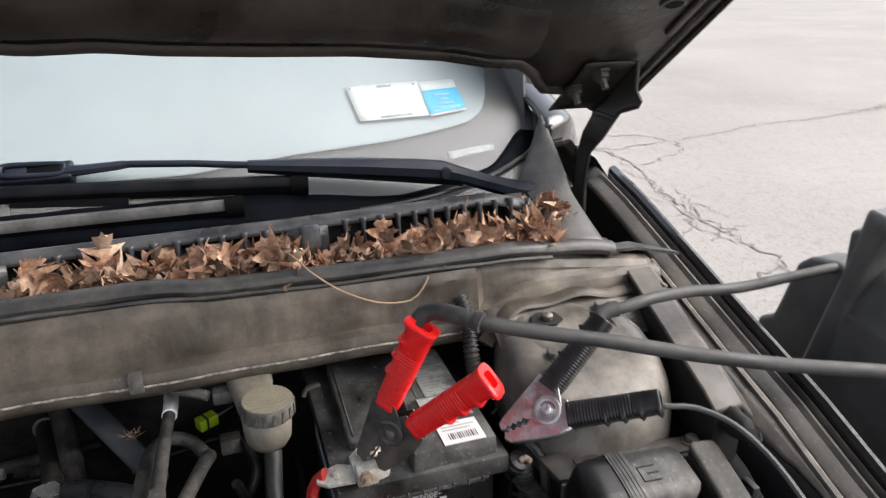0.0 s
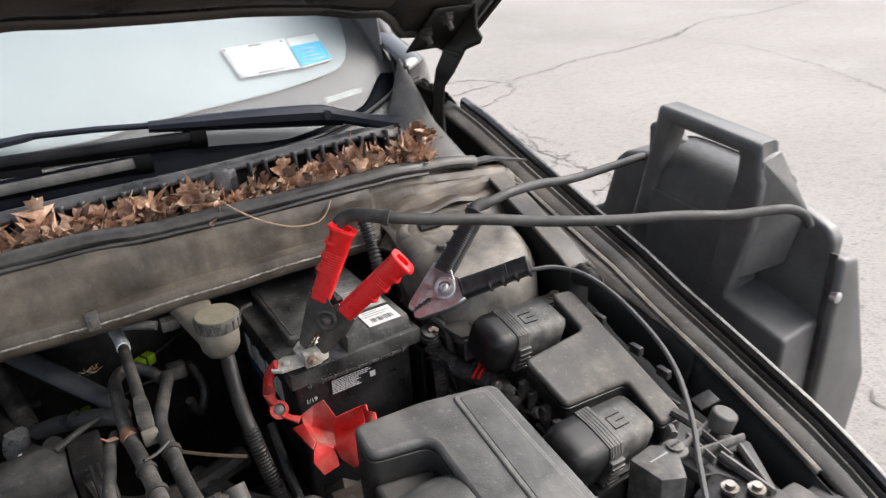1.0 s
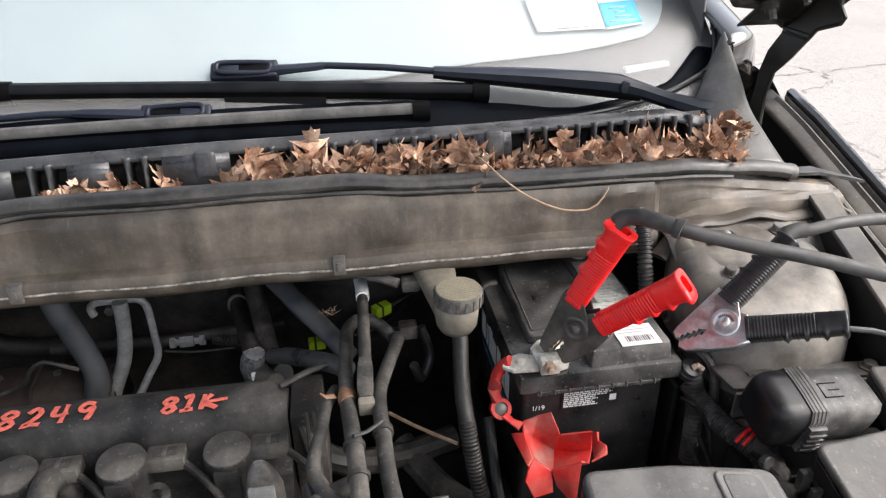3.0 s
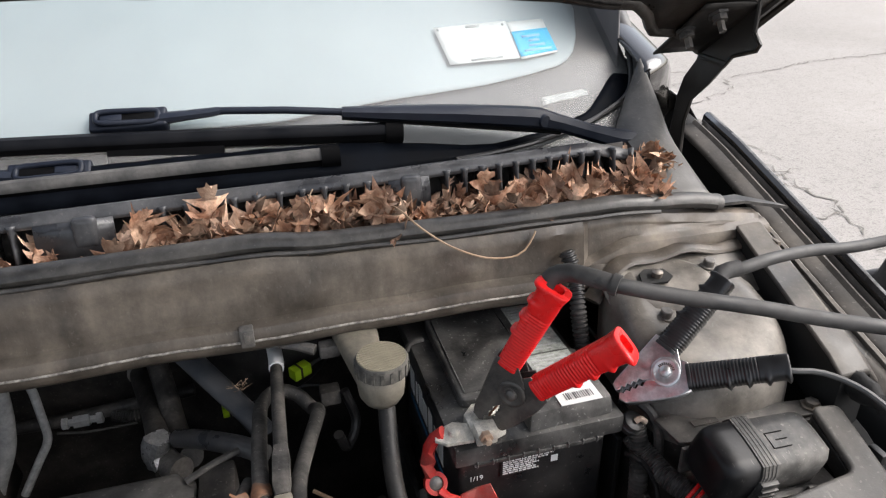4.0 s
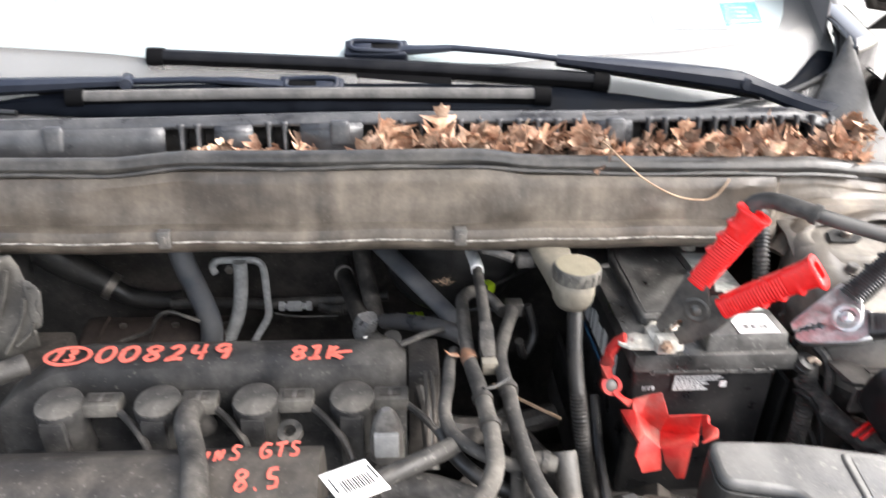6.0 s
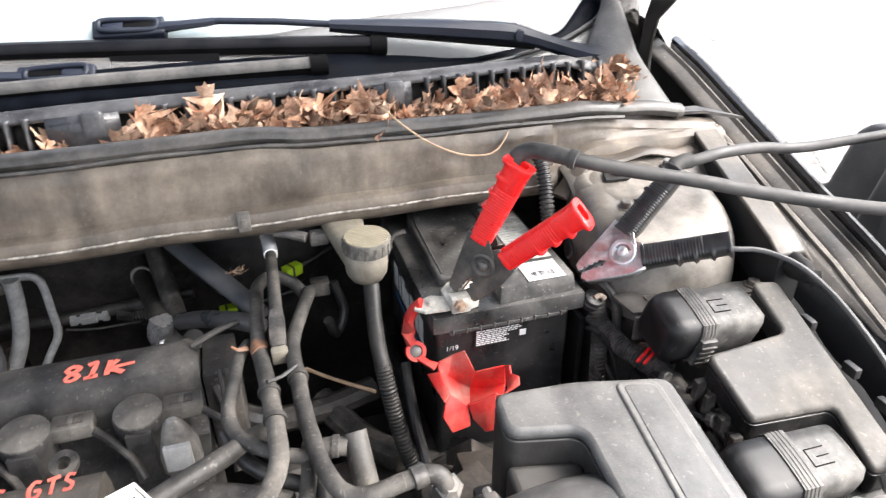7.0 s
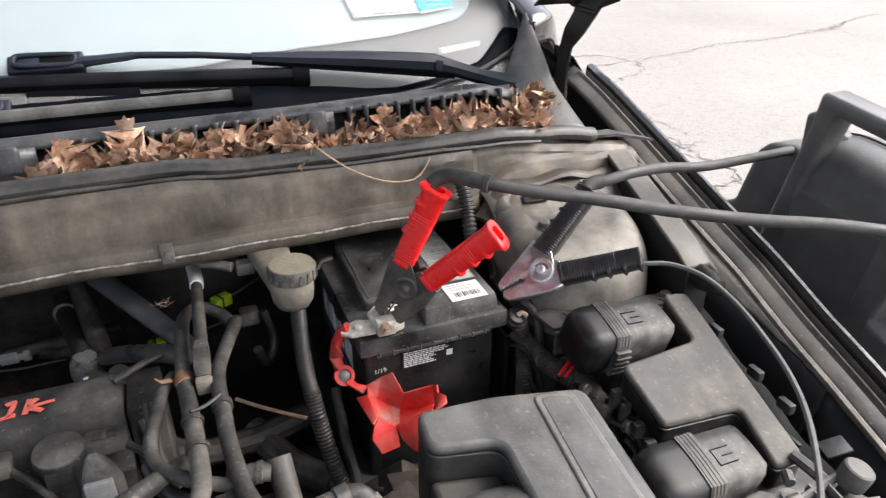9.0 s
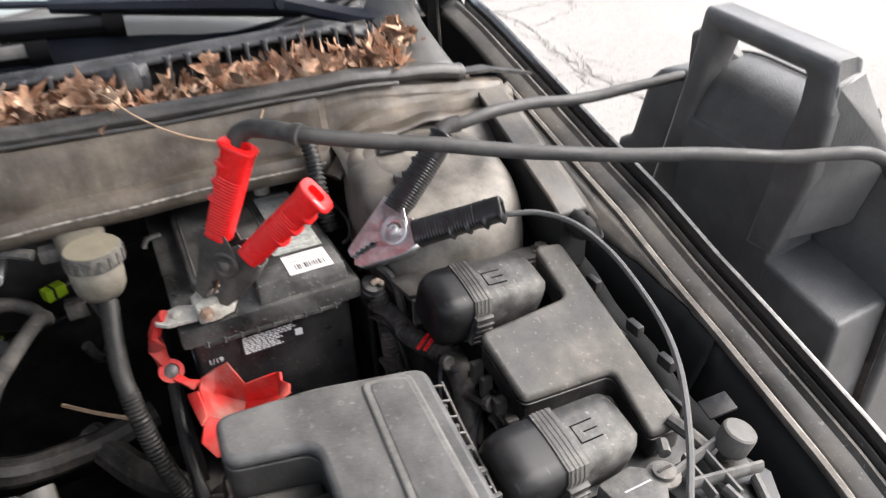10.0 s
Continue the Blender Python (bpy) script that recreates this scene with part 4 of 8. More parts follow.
rnd = random.Random(7)
TALL = [(-0.2, 0.0), (-0.16, 0.018), (-0.11, 0.02), (-0.05, 0.018), (-0.02, 0.0), (0.02, 0.0), (0.035, 0.03), (0.07, 0.05), (0.11, 0.046), (0.16, 0.036), (0.2, 0.03), (0.25, 0.036), (0.285, 0.044), (0.31, 0.03), (0.335, 0.014), (0.37, 0.016), (0.42, 0.03), (0.47, 0.022), (0.53, 0.026), (0.57, 0.024), (0.61, 0.022), (0.64, 0.026), (0.665, 0.03), (0.68, 0.0)]
litter = B()
for i in range(460):
    x = rnd.choice((rnd.uniform(0.03, 0.34), rnd.uniform(0.03, 0.34), rnd.uniform(0.35, 0.67), rnd.uniform(0.35, 0.67), rnd.uniform(-0.17, -0.03)))
    h = at_line(TALL, x)
    if h < 0.008:
        continue
    y = rnd.uniform(0.716, 0.746) + (0.03 if x > 0.63 else 0)
    z = 1.006 + h * rnd.uniform(0.0, 0.75) * (0.55 + (y - 0.716) * 12)
    m = pose(x, y, z, rnd.uniform(-40, 75), rnd.uniform(-40, 40), rnd.uniform(0, 360))
    leaf(litter, m, rnd.choice((rnd.uniform(0.018, 0.036), rnd.uniform(0.03, 0.055))) * (0.7 if x < 0 else 1), rnd)
tagged(part("leaf_litter", litter, M_LEAF, smooth=60), "packed brown dry oak leaves in the cowl trough", "leaves", kind="stuff")
FRONT = [(0.045, 0.045), (0.065, 0.055), (0.085, 0.05), (0.1, 0.05), (0.125, 0.055), (0.15, 0.048), (0.17, 0.04), (0.195, 0.045), (0.22, 0.04), (0.245, 0.05), (0.262, 0.05), (0.285, 0.055), (0.305, 0.055), (0.322, 0.045), (0.345, 0.035), (0.37, 0.03), (0.405, 0.045), (0.425, 0.062), (0.445, 0.05), (0.475, 0.04), (0.5, 0.052), (0.52, 0.04), (0.545, 0.055), (0.565, 0.05), (0.59, 0.04), (0.61, 0.045), (0.63, 0.05), (0.645, 0.06), (0.655, 0.07), (0.665, 0.05), (-0.15, 0.03), (-0.12, 0.032), (-0.1, 0.035), (-0.07, 0.03), (-0.05, 0.028)]
for x, size in FRONT:
    bm = B()
    h = at_line(TALL, x)
    y = rnd.uniform(0.722, 0.738) + (0.045 if x > 0.64 else 0)
    leaf(bm, pose(x, y, 1.008 + h * 0.28, rnd.uniform(45, 95), rnd.uniform(-45, 45), rnd.uniform(-50, 50)), size * (0.95 if x < 0.34 else 0.8), rnd)
    tagged(part("dead_leaf", bm, M_LEAF, smooth=60), "curled brown dry oak leaf lying in the cowl trough", "leaf", group="dead leaves")
stem = [(0.30, 0.735, 1.045), (0.317, 0.70, 1.044), (0.335, 0.677, 1.03), (0.365, 0.668, 1.008), (0.404, 0.664, 0.99), (0.44, 0.664, 0.987), (0.456, 0.668, 0.998), (0.464, 0.672, 1.01)]
tagged(part("dry_stem", tube(B(), stem, 0.0011, 6), M_STEM), "thin pale dry stem hanging over the seal", "stem")
stem = [(0.222, 0.728, 1.02), (0.225, 0.735, 1.05), (0.232, 0.742, 1.062)]
tagged(part("dry_stem", tube(B(), stem, 0.0008, 5), M_STEM), "thin pale dry stem standing in the leaves", "stem")

# ---------------------------------------------------------------- wipers


def flat_bar(bm, stations, n=8):
    """A bar of changing width and height along stations of (place, width, height)."""
    P = [Vector(p) for p, _, _ in stations]
    rings = []
    for i, (p, w, h) in enumerate(stations):
        t = (P[min(i + 1, len(P) - 1)] - P[max(i - 1, 0)]).normalized()
        s = t.cross(Vector((0, 0, 1))).normalized()
        u = s.cross(t)
        ring = []
        for a in range(n):
            q = 2 * math.pi * a / n + math.pi / n
            c, d = math.cos(q), math.sin(q)
            k = 1 / max(abs(c), abs(d)) ** 0.75
            ring.append(P[i] + s * (w / 2 * c * k) + u * (h / 2 * d * k))
        rings.append(ring)
    return loft(bm, rings)


def clip_head(w, at, along):
    """The blade clip: a boxy body with a raised rim round a long slot, and side tabs."""
    x = Vector(along).normalized()
    z = (GN - x * GN.dot(x)).normalized()
    y = z.cross(x)
    m = Matrix(((x.x, y.x, z.x, at[0]), (x.y, y.y, z.y, at[1]), (x.z, y.z, z.z, at[2]), (0, 0, 0, 1)))
    body = part("head", box(B(), (-0.043, -0.0135, -0.016), (0.043, 0.0135, 0.005), m, bevel=0.004, seg=3), M_WIPER, w, "black blade clip", smooth=40)
    race = [(0.034 * math.copysign(abs(math.cos(a)) ** 0.35, math.cos(a)), 0.0085 * math.copysign(abs(math.sin(a)) ** 0.5, math.sin(a))) for a in [2 * math.pi * i / 36 for i in range(37)]]
    part("clip_rim", tube(B(), [m @ Vector((a, b, 0.0065 + 0.0025 * a / 0.034)) for a, b in race], 0.0034, 8, straight=True), M_WIPER, body, "raised rim of the clip", smooth=60)
    part("clip_slot", box(B(), (-0.03, -0.0055, 0.0035), (0.03, 0.0055, 0.0056), m, bevel=0.0008), M_BLADE, body, "dark slot in the clip")
    part("clip_tongue", box(B(), (0.006, -0.0045, 0.005), (0.03, 0.0045, 0.0078), m, bevel=0.0015), M_WIPER, body, "release tongue")
    part("side_tab", box(B(), (-0.03, -0.018, -0.018), (0.038, -0.012, -0.008), m, bevel=0.002), M_BLADE, body, "black side tab")
    part("side_tab", box(B(), (-0.034, 0.012, -0.02), (0.03, 0.017, -0.006), m, bevel=0.002), M_BLADE, body, "black side tab")


def wiper(name, arm, thin, neck, head, blade, top, label):
    w = thing(name, arm[0][0], label, "wiper", group="windscreen wipers")
    arm = [(p, a, b * 1.5) for p, a, b in arm]
    thin = [(p, a, b * 1.4) for p, a, b in thin]
    part("arm", flat_bar(B(), arm), M_WIPER, w, "matt black arm", smooth=38)
    under = [(Vector(p) + Vector((0, 0.003, -b * 0.42)), a * 0.8, b * 0.55) for p, a, b in arm[3:]]
    part("arm_channel", flat_bar(B(), under), M_BLADE, w, "black channel under the arm", smooth=38)
    part("knuckle", lathe(B(), [(0.0075, -0.017), (0.0085, -0.015), (0.0085, 0.015), (0.0075, 0.017), (0.001, 0.0175)], Matrix.Translation(arm[4][0]) @ pose(0, 0, 0, 90, 0, 12), 14), M_WIPER, w, "arm knuckle")
    part("rod", flat_bar(B(), thin), M_WIPER, w, "thin black rod", smooth=50)
    part("neck", flat_bar(B(), neck), M_WIPER, w, "flat neck of the arm", smooth=38)
    clip_head(w, *head)
    a, b = Vector(blade[0]), Vector(blade[1])
    t = (b - a).normalized()
    n = (GN - t * GN.dot(t)).normalized()
    c = n.cross(t)
    if c.z > 0:
        c = -c

    def run(prof, k0, k1, bow=0.004):
        rows = []
        for k in ys(k0, k1, 20):
            p = a + (b - a) * k + n * (bow * math.sin(math.pi * k))
            rows.append([p + c * u + n * v for u, v in prof])
        return loft(B(), rows)

    part("blade", run([(-0.009, -0.007), (0.010, -0.009), (0.0115, -0.002), (0.0085, 0.0055), (-0.009, 0.0065)], 0.005, 0.995), M_BLADE, w, "black blade body", smooth=30)
    part("spoiler", run([(-0.009, 0.006), (0.0086, 0.005), (0.0078, 0.007), (0.003, 0.0105), (-0.001, 0.012), (-0.006, 0.01)], 0.01, 0.99), top, w, "sloped top of the blade", smooth=40)
    part("rubber", run([(-0.003, -0.019), (0.003, -0.019), (0.005, -0.008), (-0.005, -0.007)], 0.01, 0.99), M_BLADE, w, "black rubber lip", smooth=30)
    # black shapes below the blade stand in for wiper reflections in the glass
    if top is M_SPOILER:
        part("clip_reflection", run([(0.008, -0.014), (0.024, -0.016), (0.025, -0.006), (0.012, 0.001)], 0.45, 0.66), M_BLADE, w, "black shape for the clip's reflection in the glass", smooth=30)
        part("rod_reflection", run([(0.014, -0.015), (0.02, -0.016), (0.02, -0.011), (0.014, -0.01)], 0.64, 0.86), M_BLADE, w, "dark strip for the rod's reflection in the glass", smooth=30)
    for k0, k1 in ((-0.012, 0.024), (0.976, 1.012)):
        part("end_cap", run([(-0.0105, -0.012), (0.012, -0.012), (0.0132, 0.0), (0.0105, 0.0065), (0.003, 0.0125), (-0.003, 0.0138), (-0.0105, 0.008)], k0, k1), M_BLADE, w, "black end cap", smooth=35)
    return w


w1 = wiper("windscreen_wiper",
           [((0.674, 0.82, 1.043), 0.028, 0.018), ((0.64, 0.82, 1.05), 0.03, 0.018), ((0.6, 0.826, 1.063), 0.022, 0.014), ((0.565, 0.833, 1.075), 0.024, 0.014), ((0.535, 0.84, 1.083), 0.031, 0.018), ((0.51, 0.844, 1.086), 0.033, 0.018), ((0.43, 0.855, 1.094), 0.031, 0.016), ((0.36, 0.862, 1.1), 0.026, 0.013), ((0.287, 0.869, 1.106), 0.016, 0.009)],
           [((0.297, 0.868, 1.106), 0.01, 0.006), ((0.22, 0.878, 1.113), 0.009, 0.006), ((0.15, 0.885, 1.117), 0.009, 0.006), ((0.11, 0.889, 1.115), 0.01, 0.007)],
           [((0.145, 0.886, 1.117), 0.011, 0.009), ((0.135, 0.887, 1.116), 0.017, 0.01), ((0.105, 0.89, 1.114), 0.019, 0.011), ((0.075, 0.893, 1.112), 0.021, 0.014)],
           ((0.042, 0.895, 1.113), (-1, 0.06, -0.02)),
           [(-0.257, 0.895, 1.101), (0.352, 0.859, 1.079)], M_SPOILER, "black windscreen wiper parked on the glass")
wiper("windscreen_wiper",
           [((-0.64, 0.83, 1.03), 0.026, 0.02), ((-0.56, 0.845, 1.06), 0.024, 0.016), ((-0.5, 0.855, 1.069), 0.028, 0.016), ((-0.4, 0.858, 1.072), 0.026, 0.013), ((-0.285, 0.858, 1.077), 0.016, 0.009)],
           [((-0.29, 0.858, 1.077), 0.01, 0.006), ((-0.2, 0.857, 1.08), 0.009, 0.006), ((-0.136, 0.856, 1.078), 0.01, 0.007)],
           [((-0.165, 0.8565, 1.079), 0.011, 0.009), ((-0.155, 0.856, 1.079), 0.016, 0.01), ((-0.12, 0.855, 1.077), 0.019, 0.011), ((-0.08, 0.853, 1.073), 0.021, 0.014)],
           ((-0.043, 0.851, 1.073), (1, -0.03, -0.03)),
           [(-0.35, 0.842, 1.058), (0.268, 0.836, 1.064)], M_DUSTTOP, "black windscreen wiper with a dusty parked blade")

# ---------------------------------------------------------------- stickers and marks on the windscreen


def glass_card(name, corners, material, label, category, lift, parent=None, n=6):
    """A thin card following the glass between four (x, y) corners."""
    a, b, c, d = [Vector((x, y, 0)) for x, y in corners]
    rows = []
    for i in range(n + 1):
        u = i / n
        p, q = a.lerp(b, u), d.lerp(c, u)
        rows.append([on_glass(*p.lerp(q, v / n).xy, lift) for v in range(n + 1)])
    ob = part(name, loft(B(), rows, False), material, parent, "" if category else label, solid=0.0006, offset=1.0)
    return tagged(ob, label, category) if category else ob


white = glass_card("paper_sticker", [(0.445, 1.014), (0.56, 1.029), (0.562, 0.972), (0.454, 0.96)], M_WHITE, "blank white paper sticker inside the windscreen", "sticker", -0.0045)
for u, v, w in ((0.03, 0.05, 0.03), (0.93, 0.06, 0.03), (0.3, 0.93, 0.45), (0.42, 0.04, 0.2)):
    ax, ay = 0.445 + 0.113 * u + 0.008 * v, 1.014 + 0.014 * u - 0.054 * v
    glass_card("printed_bar", [(ax, ay), (ax + 0.11 * w, ay + 0.014 * w), (ax + 0.11 * w, ay + 0.014 * w - 0.003), (ax, ay - 0.003)], M_GREYLABEL, "grey printed line", "", -0.0033, white, 2)
blue = glass_card("permit_sticker", [(0.561, 1.027), (0.621, 1.036), (0.6255, 0.984), (0.563, 0.97)], M_WHITE, "blue and white permit sticker inside the windscreen", "sticker", -0.0045)
glass_card("blue_field", [(0.562, 1.011), (0.622, 1.021), (0.6255, 0.986), (0.563, 0.973)], M_BLUE, "bright blue field", "", -0.0033, blue)
for k, v, w in ((0.2, 0.25, 0.5), (0.35, 0.45, 0.3), (0.32, 0.65, 0.45), (0.15, 0.84, 0.75)):
    ax, ay = 0.563 + 0.06 * k, 1.012 + 0.01 * k - 0.036 * v
    glass_card("printed_bar", [(ax, ay), (ax + 0.06 * w, ay + 0.0095 * w), (ax + 0.06 * w, ay + 0.0095 * w - 0.003), (ax, ay - 0.003)], mat("pale_blue_print", (0.3, 0.68, 0.9), bump=0), "pale blue printed line", "", -0.0022, blue, 2)
glass_card("number_strip", [(0.571, 0.914), (0.648, 0.929), (0.647, 0.920), (0.570, 0.903)], M_GREYLABEL, "narrow pale label strip behind the windscreen", "label", -0.004)
circle = spline([on_glass(x, y, 0.003) for x, y in ((-0.366, 1.04), (-0.348, 1.012), (-0.364, 0.99), (-0.399, 0.978), (-0.444, 0.99), (-0.468, 1.018), (-0.464, 1.037), (-0.433, 1.05), (-0.394, 1.05), (-0.364, 1.042))], 0.006)
inner = [on_glass(-0.429, 1.025, 0.003), on_glass(-0.413, 0.999, 0.003)], [on_glass(x, y, 0.003) for x, y in ((-0.417, 1.03), (-0.397, 1.028), (-0.39, 1.018), (-0.403, 1.012), (-0.383, 1.003), (-0.391, 0.993), (-0.417, 0.997))]
scrawl = thing("marker_writing", circle[0], "circled white marker scrawl on the windscreen", "writing")
part("marker_stroke", ribbon(B(), circle, 0.005, GN), M_MARKWHITE, scrawl, smooth=0)
for s_ in inner:
    part("marker_stroke", ribbon(B(), s_, 0.005, GN), M_MARKWHITE, scrawl, smooth=0)
for s_ in ([(-0.325, 1.021), (-0.314, 1.026), (-0.297, 1.025), (-0.279, 1.031), (-0.276, 1.04), (-0.29, 1.045), (-0.302, 1.037), (-0.303, 1.023), (-0.314, 1.016), (-0.324, 1.019)], [(-0.362, 1.051), (-0.345, 1.043), (-0.33, 1.035)], [(-0.219, 1.036), (-0.205, 1.047), (-0.19, 1.054), (-0.174, 1.058)]):
    part("marker_stroke", ribbon(B(), [on_glass(x, y, 0.003) for x, y in s_], 0.007, GN), M_MARKWHITE, scrawl, smooth=0)

# ---------------------------------------------------------------- strut tower, rails and brackets of the bay
tower = thing("strut_tower", (0.615, 0.56, 0.6), "dusty smooth steel suspension tower", "strut tower")
rings = []
for k in ys(0, 1, 16):
    e = math.sqrt(max(0.0, 1 - (1 - k) ** 2))
    z = 0.855 + 0.1 * e
    sx, sy = 0.092 - 0.04 * k ** 2.2, 0.1 - 0.04 * k ** 2.2
    ring = []
    for a in [2 * math.pi * j / 40 for j in range(40)]:
        c, d = math.copysign(abs(math.cos(a)) ** 0.75, math.cos(a)), math.copysign(abs(math.sin(a)) ** 0.75, math.sin(a))
        ring.append((0.615 + sx * c, 0.575 + 0.03 * k + sy * d, z - 0.022 * max(0, -d)))
    rings.append(ring)
part("dome", loft(B(), rings), M_TOWER, tower, "pale grey glossy dome", smooth=60)
# lower tower in a dark material: the shade below the dome is coloured in
part("tower_base", loft(B(), [[(x * 0.97 + 0.615 * 0.03, y * 0.97 + 0.578 * 0.03, z) for x, y, _ in rings[0]] for z in (0.6, 0.84)]), M_DARK, tower, "tower flank, shade put into its dark colour", smooth=60)
bm = lathe(B(), [(0.066, -0.008), (0.061, -0.002), (0.055, 0.0012), (0.05, 0.0018), (0.044, 0.0002), (0.02, -0.0005)], pose(0.6, 0.622, 0.953, 5, 0, 0) @ Matrix.Diagonal((1, 0.75, 1, 1)), 32)
part("top_ring", bm, M_TOWER, tower, "raised round top ring")
# raised black plate, put there for the shade in the tower's slot
bm = prism(B(), [(-0.024, -0.008), (0.006, -0.012), (0.018, -0.004), (0.016, 0.012), (-0.006, 0.018), (-0.016, 0.012)], 0, 0.0022, pose(0.593, 0.622, 0.9545, 5, 0, 4))
part("adjuster_hole", bm, M_CAVITYSHADE, tower, "flat black piece standing for the shaded slot")
bm = lathe(B(), [(0.006, 0), (0.0065, 0.006), (0.003, 0.008), (0.0005, 0.008)], pose(0.593, 0.623, 0.957, 5, 0, 0), 8)
part("strut_nut", bm, M_STEEL, tower, "dull steel nut")
bm = lathe(B(), [(0.009, 0), (0.009, 0.002), (0.006, 0.002), (0.006, 0.008), (0.0005, 0.009)], pose(0.555, 0.535, 0.938, 10, -10, 0), 8)
part("tower_bolt", bm, M_STEEL, tower, "dull steel bolt")
for x, y, z in ((0.665, 0.63, 0.954), (0.572, 0.568, 0.94)):
    bm = lathe(B(), [(0.0095, -0.002), (0.0095, 0.002), (0.0065, 0.0025), (0.0065, 0.009), (0.0055, 0.01), (0.0005, 0.01)], pose(x, y, z, 8, 0, 0), 12)
    part("tower_bolt", bm, M_ALU, tower, "pale washer and bolt")
# sheet-metal seam behind the tower
seam = [(0.52, 0.638, 0.934), (0.545, 0.65, 0.95), (0.58, 0.66, 0.962), (0.64, 0.664, 0.963), (0.7, 0.664, 0.96), (0.735, 0.662, 0.958)]
part("seam_flange", tube(B(), [(x, y - 0.003, z + 0.0035 * math.sin(x * 70)) for x, y, z in spline(seam, 0.012)], 0.0115, 10, flat=0.45, straight=True), M_PANEL, car, "bent sheet-metal seam")
# shelf under the seam
bm = loft(B(), [[(x, 0.70, 0.95), (x, 0.665, 0.957), (x, 0.64, 0.952), (x, 0.6, 0.93)] for x in ys(0.53, 0.74, 8)], False)
part("tower_shelf", bm, M_TOWER, car, "dusty steel shelf", solid=0.002)
RAILWAY = ((0.745, 0.668, 0.981), (0.735, 0.6, 0.964), (0.724, 0.52, 0.944), (0.72, 0.475, 0.930), (0.722, 0.455, 0.915))
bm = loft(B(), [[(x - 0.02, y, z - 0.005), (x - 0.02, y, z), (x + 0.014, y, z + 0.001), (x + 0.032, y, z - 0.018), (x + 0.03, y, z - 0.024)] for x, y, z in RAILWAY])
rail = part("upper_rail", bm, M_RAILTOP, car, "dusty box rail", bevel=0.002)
# rail's side below the top plate, its shade put into the colour
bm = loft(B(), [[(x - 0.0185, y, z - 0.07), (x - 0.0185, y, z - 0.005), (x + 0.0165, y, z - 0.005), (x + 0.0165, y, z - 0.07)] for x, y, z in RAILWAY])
part("rail_side", bm, M_CAVITYSHADE, rail, "rail side, its shade put into the colour")
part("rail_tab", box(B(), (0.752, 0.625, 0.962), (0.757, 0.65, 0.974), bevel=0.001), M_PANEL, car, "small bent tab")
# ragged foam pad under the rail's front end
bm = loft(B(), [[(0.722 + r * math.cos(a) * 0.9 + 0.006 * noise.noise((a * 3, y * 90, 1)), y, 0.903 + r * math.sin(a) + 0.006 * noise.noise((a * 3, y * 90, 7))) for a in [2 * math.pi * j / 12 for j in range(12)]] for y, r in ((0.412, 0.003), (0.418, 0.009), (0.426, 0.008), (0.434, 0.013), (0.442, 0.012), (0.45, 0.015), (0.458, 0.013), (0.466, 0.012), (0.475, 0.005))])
part("foam_pad", bm, M_CAVITYSHADE, car, "torn black foam pad", smooth=60)
# dark splash guard between rail and tower, blackened to the gap's shade
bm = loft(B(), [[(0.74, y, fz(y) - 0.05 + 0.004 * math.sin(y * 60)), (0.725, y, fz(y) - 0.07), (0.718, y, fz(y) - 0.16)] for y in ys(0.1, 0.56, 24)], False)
part("splash_guard", bm, M_CAVITYSHADE, car, "splash guard, black plastic with the gap's shade", solid=0.002)

# ---------------------------------------------------------------- battery
battery = thing("car_battery", (0.41, 0.63, 0.66), "black car battery with a dusty lid and paper labels", "battery")
M_CASE = mat("battery_case", (0.012, 0.012, 0.013), (0.02, 0.02, 0.021), 0.34, scale=25, dust=(0.12, 0.11, 0.1), amount=0.25, bump=0.05, specks=0.2)
M_BLID = mat("dusty_battery_lid", (0.022, 0.022, 0.022), (0.042, 0.041, 0.04), 0.36, scale=16, dust=(0.18, 0.173, 0.163), amount=0.55, grime=0.45, specks=0.3, scratch=0.35, dents=0.15, speck_col=(0.5, 0.49, 0.47))
part("case", box(B(), (0.328, 0.522, 0.66), (0.488, 0.755, 0.862), bevel=0.006, seg=3), M_CASE, battery, "glossy black case")
bm = box(B(), (0.319, 0.505, 0.855), (0.497, 0.768, 0.877), bevel=0.004)
part("lid", bm, M_BLID, battery, "dusty black lid")
part("lip_bar", box(B(), (0.338, 0.5035, 0.853), (0.474, 0.509, 0.857), bevel=0.001), M_BLID, battery, "thin ledge along the lid's front")
for i in range(9):
    x = 0.341 + i * 0.0158
    part("lip_rib", box(B(), (x - 0.0012, 0.5028, 0.852), (x + 0.0012, 0.5065, 0.859), bevel=0.0008, seg=1), M_BLID, battery)
bm = prism(B(), rounded([(0.342, 0.562), (0.344, 0.71), (0.353, 0.752), (0.485, 0.752), (0.485, 0.6065), (0.424, 0.6065), (0.406, 0.585), (0.392, 0.562)], 0.009), 0.876, 0.889)
vent = part("vent_cover", bm, M_BLID, battery, "flat raised vent cover", bevel=0.003, seg=3)
part("cover_rim", tube(B(), [(0.349, 0.571, 0.8892), (0.351, 0.706, 0.8892), (0.36, 0.743, 0.8892), (0.43, 0.743, 0.8892), (0.432, 0.66, 0.8892), (0.43, 0.615, 0.8892), (0.4, 0.6, 0.8892), (0.386, 0.571, 0.8892), (0.349, 0.571, 0.8892)], 0.0011, 6, straight=True), M_BLID, vent, "thin moulded rim")
bm = prism(B(), [(0.396, 0.509), (0.488, 0.512), (0.488, 0.603), (0.42, 0.603), (0.408, 0.588), (0.404, 0.55), (0.396, 0.54)], 0.876, 0.898, bevel=0.004, shrink=0.05)
part("raised_block", bm, M_BLID, battery, "raised lid corner")
